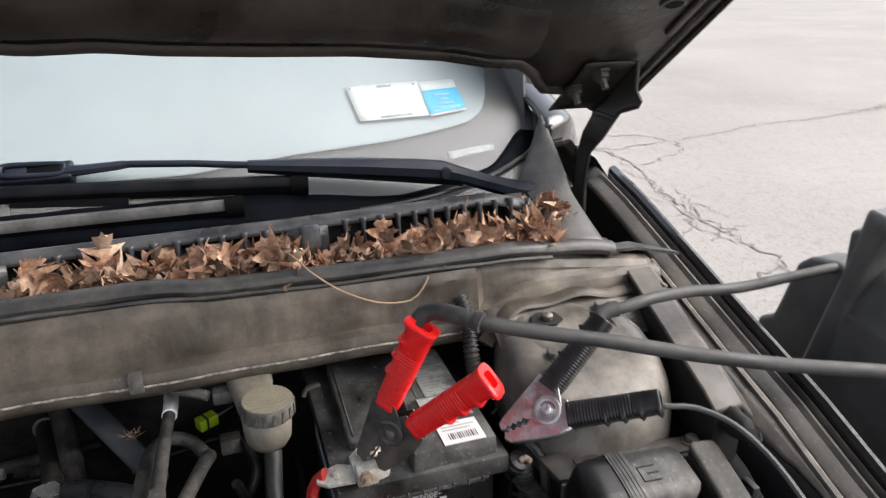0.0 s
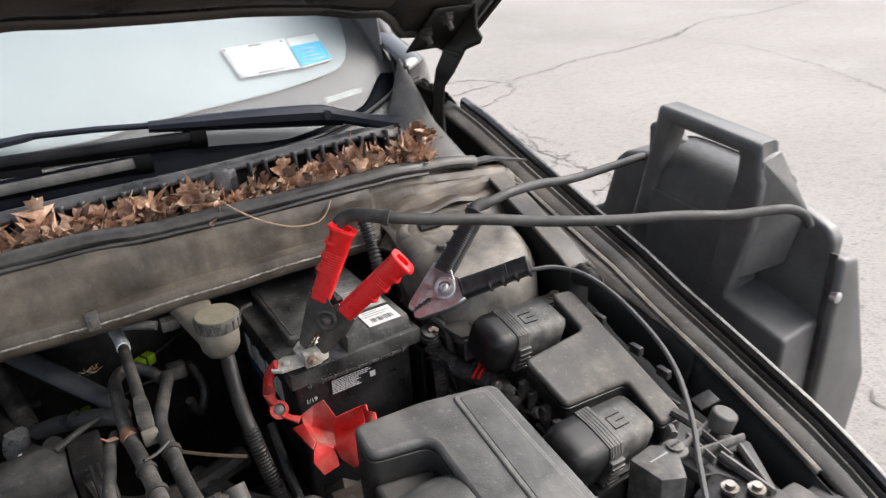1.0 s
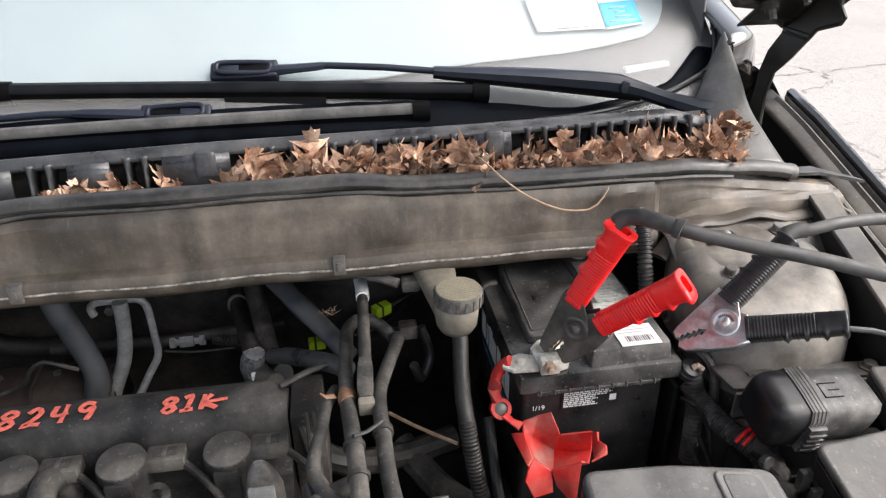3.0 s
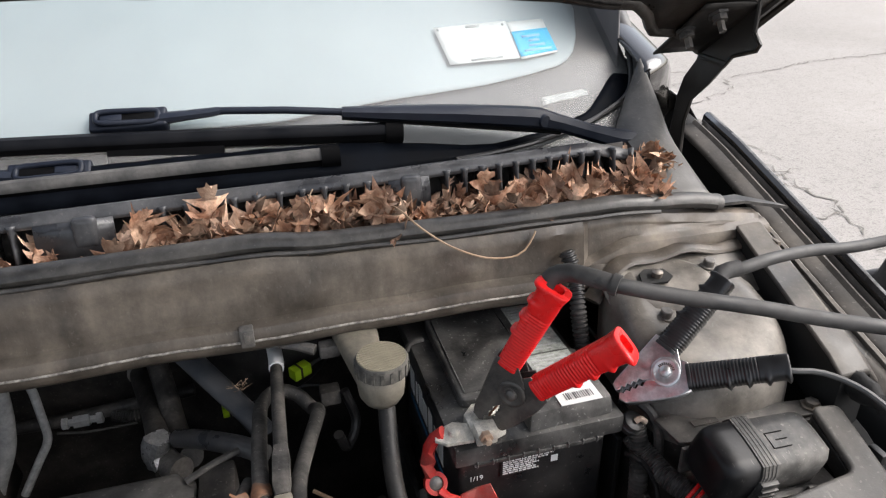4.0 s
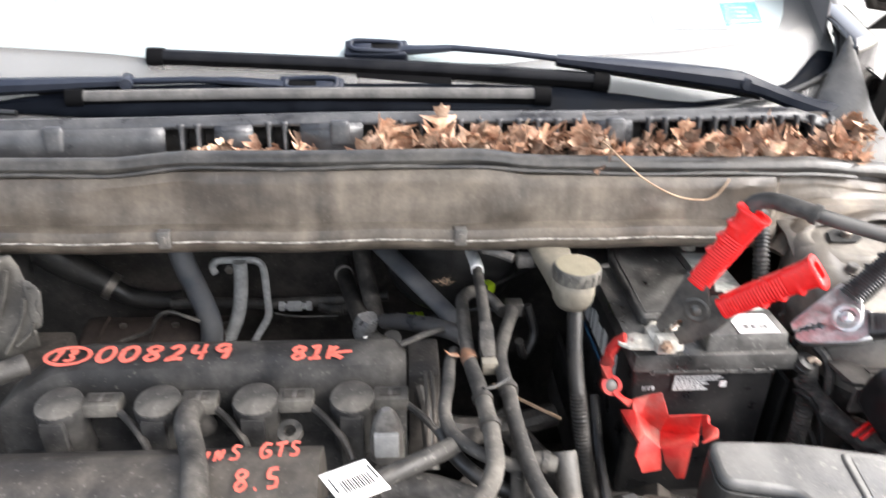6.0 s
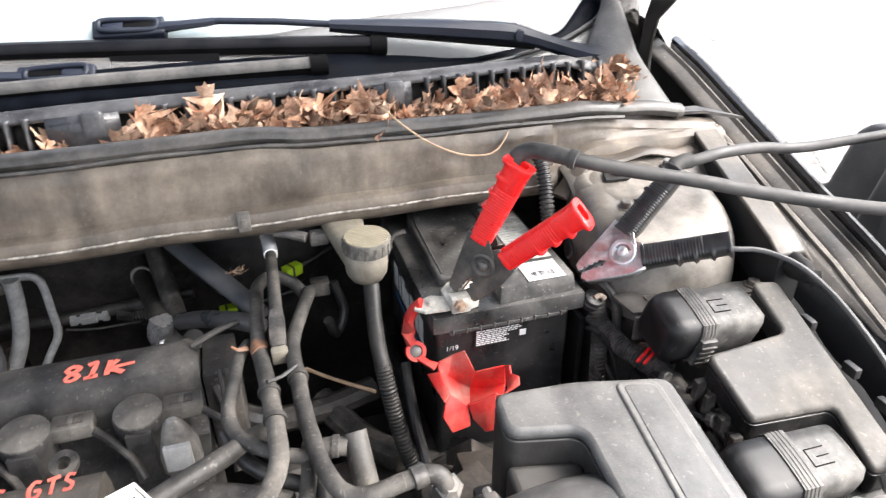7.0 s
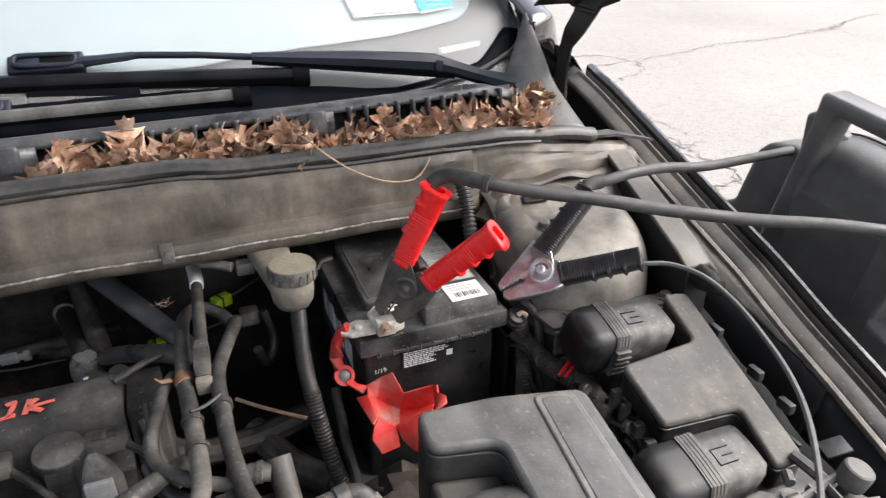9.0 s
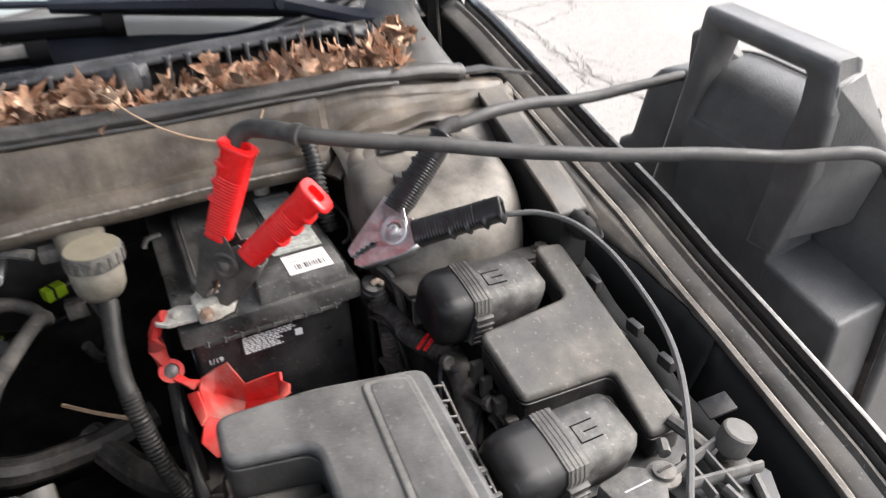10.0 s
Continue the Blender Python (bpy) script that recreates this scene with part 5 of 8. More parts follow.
bm = lathe(B(), [(0.0095, 0.0), (0.009, 0.018), (0.007, 0.0195), (0.0005, 0.0195)], pose(0.36, 0.535, 0.876), 18)
part("terminal_post", bm, M_LEAD, battery, "grey lead post")
bm = lathe(B(), [(0.0095, 0.0), (0.009, 0.014), (0.0005, 0.015)], pose(0.455, 0.725, 0.888), 18)
part("terminal_post", bm, M_LEAD, battery, "grey lead post")
M_PAPER = mat("printed_paper", (0.75, 0.75, 0.74), (0.66, 0.66, 0.65), 0.5, scale=30, bump=0.0, grime=0.15)
M_WARN = mat("worn_grey_green_label", (0.3, 0.32, 0.29), (0.42, 0.44, 0.4), 0.5, scale=60, bump=0.02, grime=0.5)
label = part("barcode_label", box(B(), (0.43, 0.513, 0.8985), (0.474, 0.549, 0.8992)), M_PAPER, battery, "white barcode label")
for i in range(13):
    x = 0.438 + i * 0.0024
    part("printed_bar", box(B(), (x, 0.519, 0.8994), (x + (0.0008, 0.0014, 0.0009)[i % 3], 0.529, 0.8996)), M_GREYLABEL if i % 4 == 3 else M_INK, label)
for k, w in ((0.534, 0.03), (0.539, 0.036), (0.544, 0.022)):
    part("printed_bar", box(B(), (0.434, k, 0.8994), (0.434 + w, k + 0.0022, 0.8996)), M_GREYLABEL, label)
label = part("warning_label", box(B(), (0.44, 0.612, 0.8895), (0.482, 0.71, 0.8901)), M_WARN, battery, "worn grey-green warning label")
for i in range(15):
    y = 0.616 + i * 0.0062
    part("printed_bar", box(B(), (0.443, y, 0.8903), (0.443 + 0.035 * (0.65 + 0.35 * math.sin(i * 2.3)), y + 0.003, 0.8905)), M_GREYLABEL, label)
label = part("warning_label", box(B(), (0.425, 0.556, 0.8985), (0.476, 0.598, 0.899)), M_WARN, battery, "worn grey-green warning label")
for i in range(6):
    y = 0.56 + i * 0.0062
    part("printed_bar", box(B(), (0.429, y, 0.8992), (0.429 + 0.042 * (0.7 + 0.3 * math.sin(i * 1.9)), y + 0.003, 0.8994)), M_GREYLABEL, label)
label = part("text_label", box(B(), (0.371, 0.5195, 0.817), (0.436, 0.5205, 0.841)), M_CASE, battery)
for i in range(8):
    z = 0.8195 + i * 0.0026
    x, end = 0.373, 0.412 - 0.003 * (i % 3) + 0.016 * (i > 4)
    while x < end:
        w = random.uniform(0.0018, 0.0062)
        part("printed_bar", box(B(), (x, 0.5187, z), (min(end, x + w), 0.5192, z + 0.0014)), M_WHITE, label)
        x += w + 0.0011
part("printed_square", box(B(), (0.4255, 0.5187, 0.823), (0.433, 0.5192, 0.831)), M_WHITE, label)


def writing(name, text, size, m, material, parent, label=""):
    """Lettering in the built-in font, laid on a surface by the pose m."""
    cu = bpy.data.curves.new(name, "FONT")
    cu.body, cu.size, cu.extrude, cu.align_x = text, size, 0.0002, "CENTER"
    ob = bpy.data.objects.new(name, cu)
    me = bpy.data.meshes.new_from_object(ob)
    bpy.data.objects.remove(ob)
    me.transform(m)
    bm = bmesh.new()
    bm.from_mesh(me)
    return part(name, bm, material, parent, label, smooth=0)


writing("date_mark", "1/19", 0.0085, pose(0.3445, 0.5185, 0.8205, 90, 0, 0), M_WHITE, battery, "small white date print")
for i, (y, l) in enumerate(((0.712, 0.02), (0.69, 0.008), (0.672, 0.016), (0.652, 0.018), (0.628, 0.016), (0.605, 0.014), (0.585, 0.018))):
    part("brand_bar", box(B(), (0.3262, y - l / 2, 0.789), (0.3268, y + l / 2, 0.824 - 0.006 * (i % 2))), M_WHITE, battery, "plain white brand bar")
part("side_stripe", box(B(), (0.3262, 0.575, 0.772), (0.3268, 0.722, 0.779)), mat("blue_print", (0.05, 0.16, 0.3), bump=0), battery, "pale blue stripe")
part("holder_bar", tube(B(), [(0.31, 0.66, 0.889), (0.315, 0.662, 0.897), (0.33, 0.664, 0.8985)], 0.003, 6), M_DARKSTEEL, battery)

tray = thing("battery_tray", (0.41, 0.63, 0.6), "dusty black plastic tray holding the battery", "tray")
part("base", box(B(), (0.3, 0.5, 0.6), (0.51, 0.78, 0.66), bevel=0.008), M_DUSTYPLASTIC, tray)
part("side_wall", box(B(), (0.3, 0.53, 0.66), (0.307, 0.77, 0.73), bevel=0.002), M_PLASTIC, tray, "black side wall")
part("side_wall", box(B(), (0.508, 0.53, 0.66), (0.515, 0.77, 0.82), bevel=0.002), M_PLASTIC, tray, "black side wall")

# terminal clamp on the post, with its red boot swung off
clamp = thing("battery_terminal", (0.35, 0.52, 0.877), "tinned battery terminal with a rusty bolt on the post", "terminal")
bm = prism(B(), [(0.338, 0.515), (0.35, 0.505), (0.372, 0.512), (0.382, 0.535), (0.372, 0.552), (0.35, 0.553), (0.338, 0.54)], 0.878, 0.89, bevel=0.002)
part("ring", bm, M_LEAD, clamp, "pale tinned ring")
bm = box(B(), (0.339, 0.5005, 0.882), (0.36, 0.516, 0.9), pose(0, 0, 0), bevel=0.0025)
part("block", bm, M_LEAD, clamp, "pale tinned clamp block")
bm = prism(B(), [(0.302, 0.515), (0.312, 0.507), (0.338, 0.505), (0.343, 0.527), (0.325, 0.535), (0.306, 0.528)], 0.884, 0.888, bevel=0.001)
part("lug_plate", bm, M_LEAD, clamp, "flat tinned lug")
for p in ((0.322, 0.519, 0.888), (0.35, 0.534, 0.89)):
    part("rivet", lathe(B(), [(0.006, 0), (0.005, 0.004), (0.0005, 0.0055)], pose(*p), 12), M_LEAD, clamp)
bm = lathe(B(), [(0.0065, -0.002), (0.0065, 0.004), (0.0035, 0.004), (0.0035, 0.009), (0.0004, 0.0095)], pose(0.347, 0.4995, 0.894, 90, 0, 0), 6)
part("bolt", bm, mat("rusty_steel", (0.33, 0.2, 0.13), (0.45, 0.36, 0.28), 0.6, 0.4, scale=120), clamp, "rust-stained bolt")

boot = thing("terminal_boot", (0.35, 0.46, 0.79), "red plastic terminal boot hanging open beside the battery", "boot")
strap = [(0.312, 0.522, 0.889), (0.304, 0.525, 0.881), (0.299, 0.526, 0.87), (0.297, 0.526, 0.853), (0.299, 0.525, 0.838)]
part("strap", flat_bar(B(), [(p, 0.016, 0.011) for p in strap]), M_REDOLD, boot, "bent red strap", smooth=50)
bm = lathe(B(), [(0.0075, -0.004), (0.0115, -0.004), (0.012, 0.0), (0.0115, 0.004), (0.0075, 0.004), (0.0065, 0.0)], pose(0.303, 0.521, 0.827, 52, 8, 0), 18, True)
part("ring", bm, M_REDOLD, boot, "red ring")
part("ring_disc", lathe(B(), [(0.0078, -0.0025), (0.0078, 0.0015), (0.004, 0.003), (0.0005, 0.0032)], pose(0.303, 0.521, 0.827, 52, 8, 0), 16), M_DARKSTEEL, boot, "dull grey disc in the ring")
part("neck", flat_bar(B(), [((0.306, 0.515, 0.823), 0.01, 0.005), ((0.313, 0.509, 0.818), 0.008, 0.005), ((0.321, 0.502, 0.816), 0.013, 0.005)]), M_REDOLD, boot)


def sheet(bm, rows):
    return loft(bm, rows, False)


# the boot's open shell: crisply folded walls round a hollow
part("back_wall", sheet(B(), [[(0.326, 0.511, 0.815), (0.341, 0.507, 0.824), (0.353, 0.5, 0.832), (0.364, 0.496, 0.803)], [(0.322, 0.496, 0.815), (0.334, 0.504, 0.798), (0.348, 0.507, 0.783), (0.361, 0.504, 0.774)], [(0.322, 0.475, 0.814), (0.332, 0.482, 0.788), (0.343, 0.484, 0.776), (0.353, 0.48, 0.77)], [(0.323, 0.459, 0.811), (0.328, 0.458, 0.807), (0.334, 0.455, 0.803), (0.34, 0.45, 0.801)]]), mat("dusty_red_plastic", (0.5, 0.025, 0.02), (0.38, 0.03, 0.025), 0.65, scale=30, dust=(0.24, 0.15, 0.125), amount=0.8, grime=0.35), boot, "folded red wall with grey dust", solid=0.0025, bevel=0.0006, smooth=60)
part("side_wall", sheet(B(), [[(0.364, 0.496, 0.803), (0.378, 0.491, 0.808), (0.394, 0.483, 0.815)], [(0.361, 0.504, 0.774), (0.38, 0.497, 0.774), (0.397, 0.486, 0.786)], [(0.353, 0.48, 0.77), (0.368, 0.474, 0.776), (0.386, 0.464, 0.79)], [(0.34, 0.45, 0.801), (0.354, 0.446, 0.808), (0.367, 0.44, 0.819)]]), M_REDOLD, boot, "folded red wall", solid=0.0025, bevel=0.0006, smooth=50)
part("outer_wall", sheet(B(), [[(0.321, 0.488, 0.82), (0.311, 0.5, 0.81), (0.316, 0.497, 0.796)], [(0.323, 0.459, 0.811), (0.316, 0.452, 0.81), (0.322, 0.456, 0.796)]]), M_REDOLD, boot, "folded red wall", solid=0.0025, bevel=0.0006, smooth=50)
part("front_flap", sheet(B(), [[(0.323, 0.459, 0.811), (0.316, 0.452, 0.806), (0.311, 0.444, 0.797)], [(0.331, 0.455, 0.806), (0.327, 0.449, 0.791), (0.32, 0.44, 0.777)], [(0.34, 0.45, 0.801), (0.341, 0.446, 0.789), (0.341, 0.443, 0.778)]]), M_REDOLD, boot, "bent red flap", solid=0.0025, bevel=0.0006, smooth=70)
part("front_flap", sheet(B(), [[(0.34, 0.449, 0.802), (0.344, 0.443, 0.787)], [(0.354, 0.445, 0.808), (0.356, 0.436, 0.772)], [(0.367, 0.44, 0.817), (0.364, 0.435, 0.773)]]), M_REDOLD, boot, "bent red flap", solid=0.0025, bevel=0.0006, smooth=70)
part("end_wall", sheet(B(), [[(0.394, 0.483, 0.815), (0.39, 0.465, 0.803)], [(0.397, 0.476, 0.82), (0.39, 0.462, 0.803)], [(0.395, 0.468, 0.816), (0.388, 0.458, 0.804)], [(0.4, 0.458, 0.818), (0.386, 0.452, 0.807)], [(0.398, 0.45, 0.814), (0.38, 0.446, 0.81)]]), M_REDOLD, boot, "curled red lip", solid=0.0025, bevel=0.0006, smooth=50)

# ---------------------------------------------------------------- jumper clamps


def clamp_frame(origin, n):
    """A frame on the clamp's mid plane: x across, y up, z towards the viewer's side."""
    n = Vector(n).normalized()
    x = Vector((0, 0, 1)).cross(n).normalized()
    y = n.cross(x)
    return Matrix(((x.x, y.x, n.x, origin[0]), (x.y, y.y, n.y, origin[1]), (x.z, y.z, n.z, origin[2]), (0, 0, 0, 1)))


def grip(m, a, b, w0, w1, depth, finger, flare=0.0):
    """A moulded handle in the clamp's plane from a to b: fine ribs, finger knobs on one side, a thick hollow end."""
    a, b = Vector((*a, 0)), Vector((*b, 0))
    t = (b - a).normalized()
    o = Vector((-t.y, t.x, 0)) * finger
    s = Vector((0, 0, 1))
    L = (b - a).length
    n = int(L / 0.0008)
    rings = []

    def ring(u, k, rib):
        w = (w0 + (w1 - w0) * u) / 2 * k
        if flare:
            w += flare * max(0.0, (u - 0.84) / 0.16) ** 2
        knob = 0.0034 * max(0.0, math.cos((u - 0.97) * 2 * math.pi / 0.19)) ** 3 if u > 0.28 else 0.0
        out = []
        for j in range(24):
            q = 2 * math.pi * j / 24
            c = math.copysign(abs(math.cos(q)) ** 0.55, math.cos(q))
            d = math.copysign(abs(math.sin(q)) ** 0.55, math.sin(q))
            out.append(m @ (a + t * (L * u) + o * ((w - rib) * c + (knob * k if c > 0.3 else 0)) + s * ((depth / 2 * k - rib) * d)))
        return out

    for i in range(n + 1):
        u = i / n
        k = 1.0
        if u > 0.975:
            k = 0.93 + 0.07 * math.sqrt(max(0, 1 - ((u - 0.975) / 0.025) ** 2))
        rib = 0.0005 if 0.04 < u < 0.7 and i % 4 < 2 else 0.0
        rings.append(ring(u, k, rib))
    for k, u in ((0.55, 1.0), (0.5, 0.94)):
        rings.append([m @ (a + t * (L * u) + (m.inverted() @ p - a - t * L) * k) for p in rings[n]])
    return loft(B(), rings)


def plates(m, pts, half, material, parent, label, web):
    """A pressed channel: two flat cheeks of one outline and a web along part of its edge."""
    for k in (half, -half):
        rows = [[m @ Vector((x, y, k + e)) for x, y in pts] for e in (-0.0009, 0.0009)]
        part("jaw_plate", loft(B(), rows), material, parent, label, bevel=0.0004)
    rows = [[m @ Vector((*pts[i], -half)), m @ Vector((*pts[i], half))] for i in web]
    part("jaw_web", loft(B(), rows, False), material, parent, solid=0.0016)


def teeth(a, b, n, depth):
    """A saw edge from a to b."""
    a, b = Vector(a), Vector(b)
    d = b - a
    o = Vector((-d.y, d.x)).normalized() * depth
    out = []
    for i in range(n):
        out += [tuple(a + d * (i / n)), tuple(a + d * ((i + 0.5) / n) + o)]
    return out + [tuple(b)]


M_COPPER = mat("copper_strip", (0.6, 0.3, 0.2), (0.45, 0.22, 0.15), 0.35, 1.0, scale=80)


def jumper_clamp(origin, n, up, low, upper_jaw, lower_jaw, steel, plastic, size, label, jaw_label, grip_label, disc):
    c = thing("jumper_clamp", origin, label, "clamp", group="jumper clamps")
    m = clamp_frame(origin, n)
    w0, w1, depth, flare = size
    part("upper_handle", grip(m, *up, w0, w1, depth, 1, flare), plastic, c, grip_label, smooth=50)
    part("lower_handle", grip(m, *low, w0, w1, depth, -1, flare), plastic, c, grip_label, smooth=50)
    plates(m, upper_jaw[0], 0.0085, steel, c, jaw_label, upper_jaw[1])
    plates(m, lower_jaw[0], 0.0066, steel, c, jaw_label, lower_jaw[1])
    for k in (-1, 1):
        f = m if k > 0 else m @ pose(0, 0, 0, 180, 0, 0)
        d = part("pivot_disc", lathe(B(), [(disc, 0.0085), (disc, 0.0103), (disc - 0.0012, 0.011), (disc - 0.0035, 0.011), (disc - 0.0045, 0.0104), (0.0005, 0.0104)], f, 32), steel, c, "round pivot disc")
        part("rivet", lathe(B(), [(0.0058, 0.0104), (0.0054, 0.0132), (0.003, 0.0146), (0.0005, 0.015)], f, 16), steel, d, "domed rivet")
        for i in range(10):
            a = 0.6 + i * 0.24
            p = f @ Matrix.Translation((math.cos(a) * (disc - 0.0065), math.sin(a) * (disc - 0.0065), 0.0105)) @ pose(0, 0, 0, 0, 0, math.degrees(a))
            part("stamped_bar", box(B(), (-0.0013, -0.0007, -0.0003), (0.0013, 0.0007, 0.0003), p), M_DARKSTEEL, d)
    part("spring", tube(B(), [m @ Vector((0.0075 * math.cos(i * 1.5), 0.0075 * math.sin(i * 1.5), -0.006 + 0.0012 * i)) for i in range(11)], 0.0012, 6), M_STEEL, c)
    return c, m


red, m = jumper_clamp((0.379, 0.510, 0.9345), (-0.6835, -0.7278, 0.0558), ((-0.007, 0.026), (0.030, 0.113)), ((0.022, 0.009), (0.094, 0.077)),
                      ([(0.004, 0.032), (-0.017, 0.036), (-0.022, 0.02), (-0.036, -0.026), (-0.037, -0.034), (-0.031, -0.04)] + teeth((-0.027, -0.039), (-0.014, -0.018), 3, 0.0025) + [(-0.004, -0.012), (0.01, -0.006), (0.012, 0.01)], (1, 2, 3, 4, 5)),
                      ([(0.016, 0.022), (0.034, 0.002), (0.022, -0.016), (0.004, -0.036), (-0.008, -0.046), (-0.018, -0.046)] + teeth((-0.022, -0.041), (-0.012, -0.02), 3, -0.0025) + [(-0.012, -0.006), (-0.011, 0.008), (0.0, 0.014)], (1, 2, 3, 4, 5)),
                      M_DARKSTEEL, M_RED, (0.023, 0.0265, 0.022, 0.0025), "red-handled steel jumper clamp biting the battery post", "dark pressed steel jaw", "finely ribbed bright red grip", 0.0135)
part("copper_strip", flat_bar(B(), [(m @ Vector((-0.024, -0.037, 0)), 0.008, 0.002), (m @ Vector((-0.011, -0.014, 0)), 0.006, 0.002)]), M_COPPER, red)
blk, m = jumper_clamp((0.544, 0.513, 0.9124), (-0.5825, -0.4475, 0.6785), ((-0.009, 0.022), (0.021, 0.110)), ((0.020, 0.003), (0.102, 0.046)),
                      ([(0.003, 0.026), (-0.021, 0.033), (-0.026, 0.02), (-0.043, -0.024), (-0.044, -0.03), (-0.039, -0.035)] + teeth((-0.036, -0.033), (-0.018, -0.016), 4, 0.003) + [(-0.012, -0.013), (0.01, -0.008), (0.013, 0.008)], (1, 2, 3, 4, 5)),
                      ([(0.016, 0.017), (0.028, -0.008), (0.018, -0.018), (-0.002, -0.03), (-0.026, -0.0425), (-0.034, -0.0415)] + teeth((-0.036, -0.035), (-0.016, -0.017), 4, -0.003) + [(-0.012, -0.006), (-0.01, 0.008), (0.0, 0.016)], (1, 2, 3, 4, 5)),
                      M_CHROME, M_GRIP, (0.0275, 0.0235, 0.023, 0.0), "black-handled chrome jumper clamp lying on the bay", "shiny chrome jaw", "finely ribbed black grip", 0.0145)

# ---------------------------------------------------------------- heavy cables and the thin cord
cable = thing("jumper_cable", (0.75, 0.38, 1.0), "thick black jumper cable from the red clamp to the pack", "cable", group="jumper cables")
C1 = [(0.404, 0.507, 1.044), (0.412, 0.503, 1.054), (0.425, 0.492, 1.058), (0.447, 0.471, 1.056), (0.5, 0.455, 1.044), (0.56, 0.438, 1.033), (0.63, 0.418, 1.018), (0.72, 0.392, 1.003), (0.8, 0.369, 0.994), (0.88, 0.346, 0.981), (0.935, 0.329, 0.978), (0.968, 0.319, 0.974), (0.99, 0.312, 0.962), (1.0, 0.308, 0.945)]
part("sheath", tube(B(), C1, 0.0067, 14), M_CABLE, cable, "smooth black rubber sheath")
part("strain_relief", tube(B(), [(0.402, 0.506, 1.045), (0.408, 0.505, 1.053), (0.418, 0.498, 1.058), (0.432, 0.485, 1.058), (0.449, 0.469, 1.056)], 0.008, 14), M_CABLE, cable, "thicker black boot")
part("collar", tube(B(), [(0.445, 0.473, 1.0565), (0.4495, 0.4685, 1.0555)], 0.0095, 16, straight=True), M_CABLE, cable, "flared black collar")
cable = thing("jumper_cable", (0.8, 0.57, 0.98), "thick black jumper cable from the black clamp to the pack", "cable", group="jumper cables")
C2 = [(0.606, 0.54, 0.985), (0.618, 0.548, 0.997), (0.64, 0.546, 1.0), (0.674, 0.551, 1.002), (0.71, 0.557, 1.0), (0.747, 0.564, 0.995), (0.79, 0.572, 0.986), (0.84, 0.58, 0.98), (0.9, 0.59, 0.976), (0.95, 0.599, 0.972), (1.0, 0.608, 0.968), (1.03, 0.612, 0.955)]
part("sheath", tube(B(), C2, 0.0067, 14), M_CABLE, cable, "smooth black rubber sheath")
part("strain_relief", tube(B(), [(0.604, 0.54, 0.984), (0.616, 0.548, 0.997), (0.635, 0.547, 1.0)], 0.0088, 14), M_CABLE, cable, "thicker black boot")
M_CORD = mat("grey_cord_rubber", (0.06, 0.06, 0.06), (0.085, 0.084, 0.082), 0.45, scale=40, bump=0.03, grime=0.2)
cord = thing("grey_lead", (0.69, 0.33, 0.88), "thin grey cord running along the wing", "cord")
W = [(0.63, 0.475, 0.928), (0.645, 0.462, 0.93), (0.672, 0.45, 0.93), (0.695, 0.42, 0.925), (0.708, 0.38, 0.91), (0.706, 0.33, 0.895), (0.695, 0.285, 0.885), (0.672, 0.24, 0.878), (0.635, 0.19, 0.868), (0.6, 0.15, 0.855), (0.56, 0.1, 0.84), (0.53, 0.04, 0.82)]
part("sheath", tube(B(), W, 0.003, 8), M_CORD, cord, "thin grey rubber sheath")

# ---------------------------------------------------------------- fuse box and its two covers


def tilt(x, y, dz=0.0):
    return (x, y, 0.859 - 0.0964 * (x - 0.574) + 0.2855 * (y - 0.301) + dz)


fuse = thing("fuse_box", (0.63, 0.34, 0.7), "dust-covered black fuse box with an angular lid", "fuse box")
OUT = [(0.667, 0.45), (0.7, 0.448), (0.681, 0.236), (0.641, 0.234), (0.652, 0.298), (0.557, 0.297), (0.556, 0.368), (0.66, 0.383)]
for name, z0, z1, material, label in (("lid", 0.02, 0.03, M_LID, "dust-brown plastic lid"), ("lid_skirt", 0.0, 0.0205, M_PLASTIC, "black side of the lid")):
    bm = prism(B(), rounded(OUT, 0.009), z0, z1)
    for v in bm.verts:
        v.co = Vector(tilt(v.co.x, v.co.y, v.co.z - 0.03))
    part(name, bm, material, fuse, label, bevel=0.0045 if name == "lid" else 0.001, seg=4)
bm = prism(B(), [(0.535, 0.22), (0.7, 0.22), (0.71, 0.455), (0.535, 0.455)], 0.70, 0.80, bevel=0.006)
part("body", bm, M_PLASTIC, fuse, "black plastic body")
bm = B()
for i in range(6):
    y = 0.31 + i * 0.013
    box(bm, (0.549, y, 0.79), (0.5565, y + 0.003, 0.832), bevel=0.0006, seg=1)
part("side_ribs", bm, M_PLASTIC, fuse, "black moulded ribs")
for y in (0.27, 0.35, 0.42):
    part("latch", box(B(), (0.7, y - 0.012, 0.79 + (y - 0.3) * 0.28), (0.705, y + 0.012, 0.825 + (y - 0.3) * 0.28), bevel=0.002), M_PLASTIC, fuse, "black latch")
    part("lip", box(B(), (0.552, y - 0.01, 0.80), (0.558, y + 0.012, 0.835), bevel=0.002), M_PLASTIC, fuse)
for i, (y, w) in enumerate(((0.302, 0.007), (0.322, 0.009), (0.345, 0.006), (0.362, 0.008))):
    part("side_clip", box(B(), (0.545, y - w / 2, 0.818 + 0.2 * (y - 0.3)), (0.556, y + w / 2, 0.836 + 0.28 * (y - 0.3)), bevel=0.0015), M_DUSTYPLASTIC, fuse, "dusty side clip")
for y in (0.29, 0.335, 0.4):
    part("outer_clip", box(B(), (0.704, y - 0.009, 0.836 + 0.2 * (y - 0.3)), (0.712, y + 0.009, 0.848 + 0.2 * (y - 0.3)), bevel=0.002), M_PLASTIC, fuse, "black outer clip")
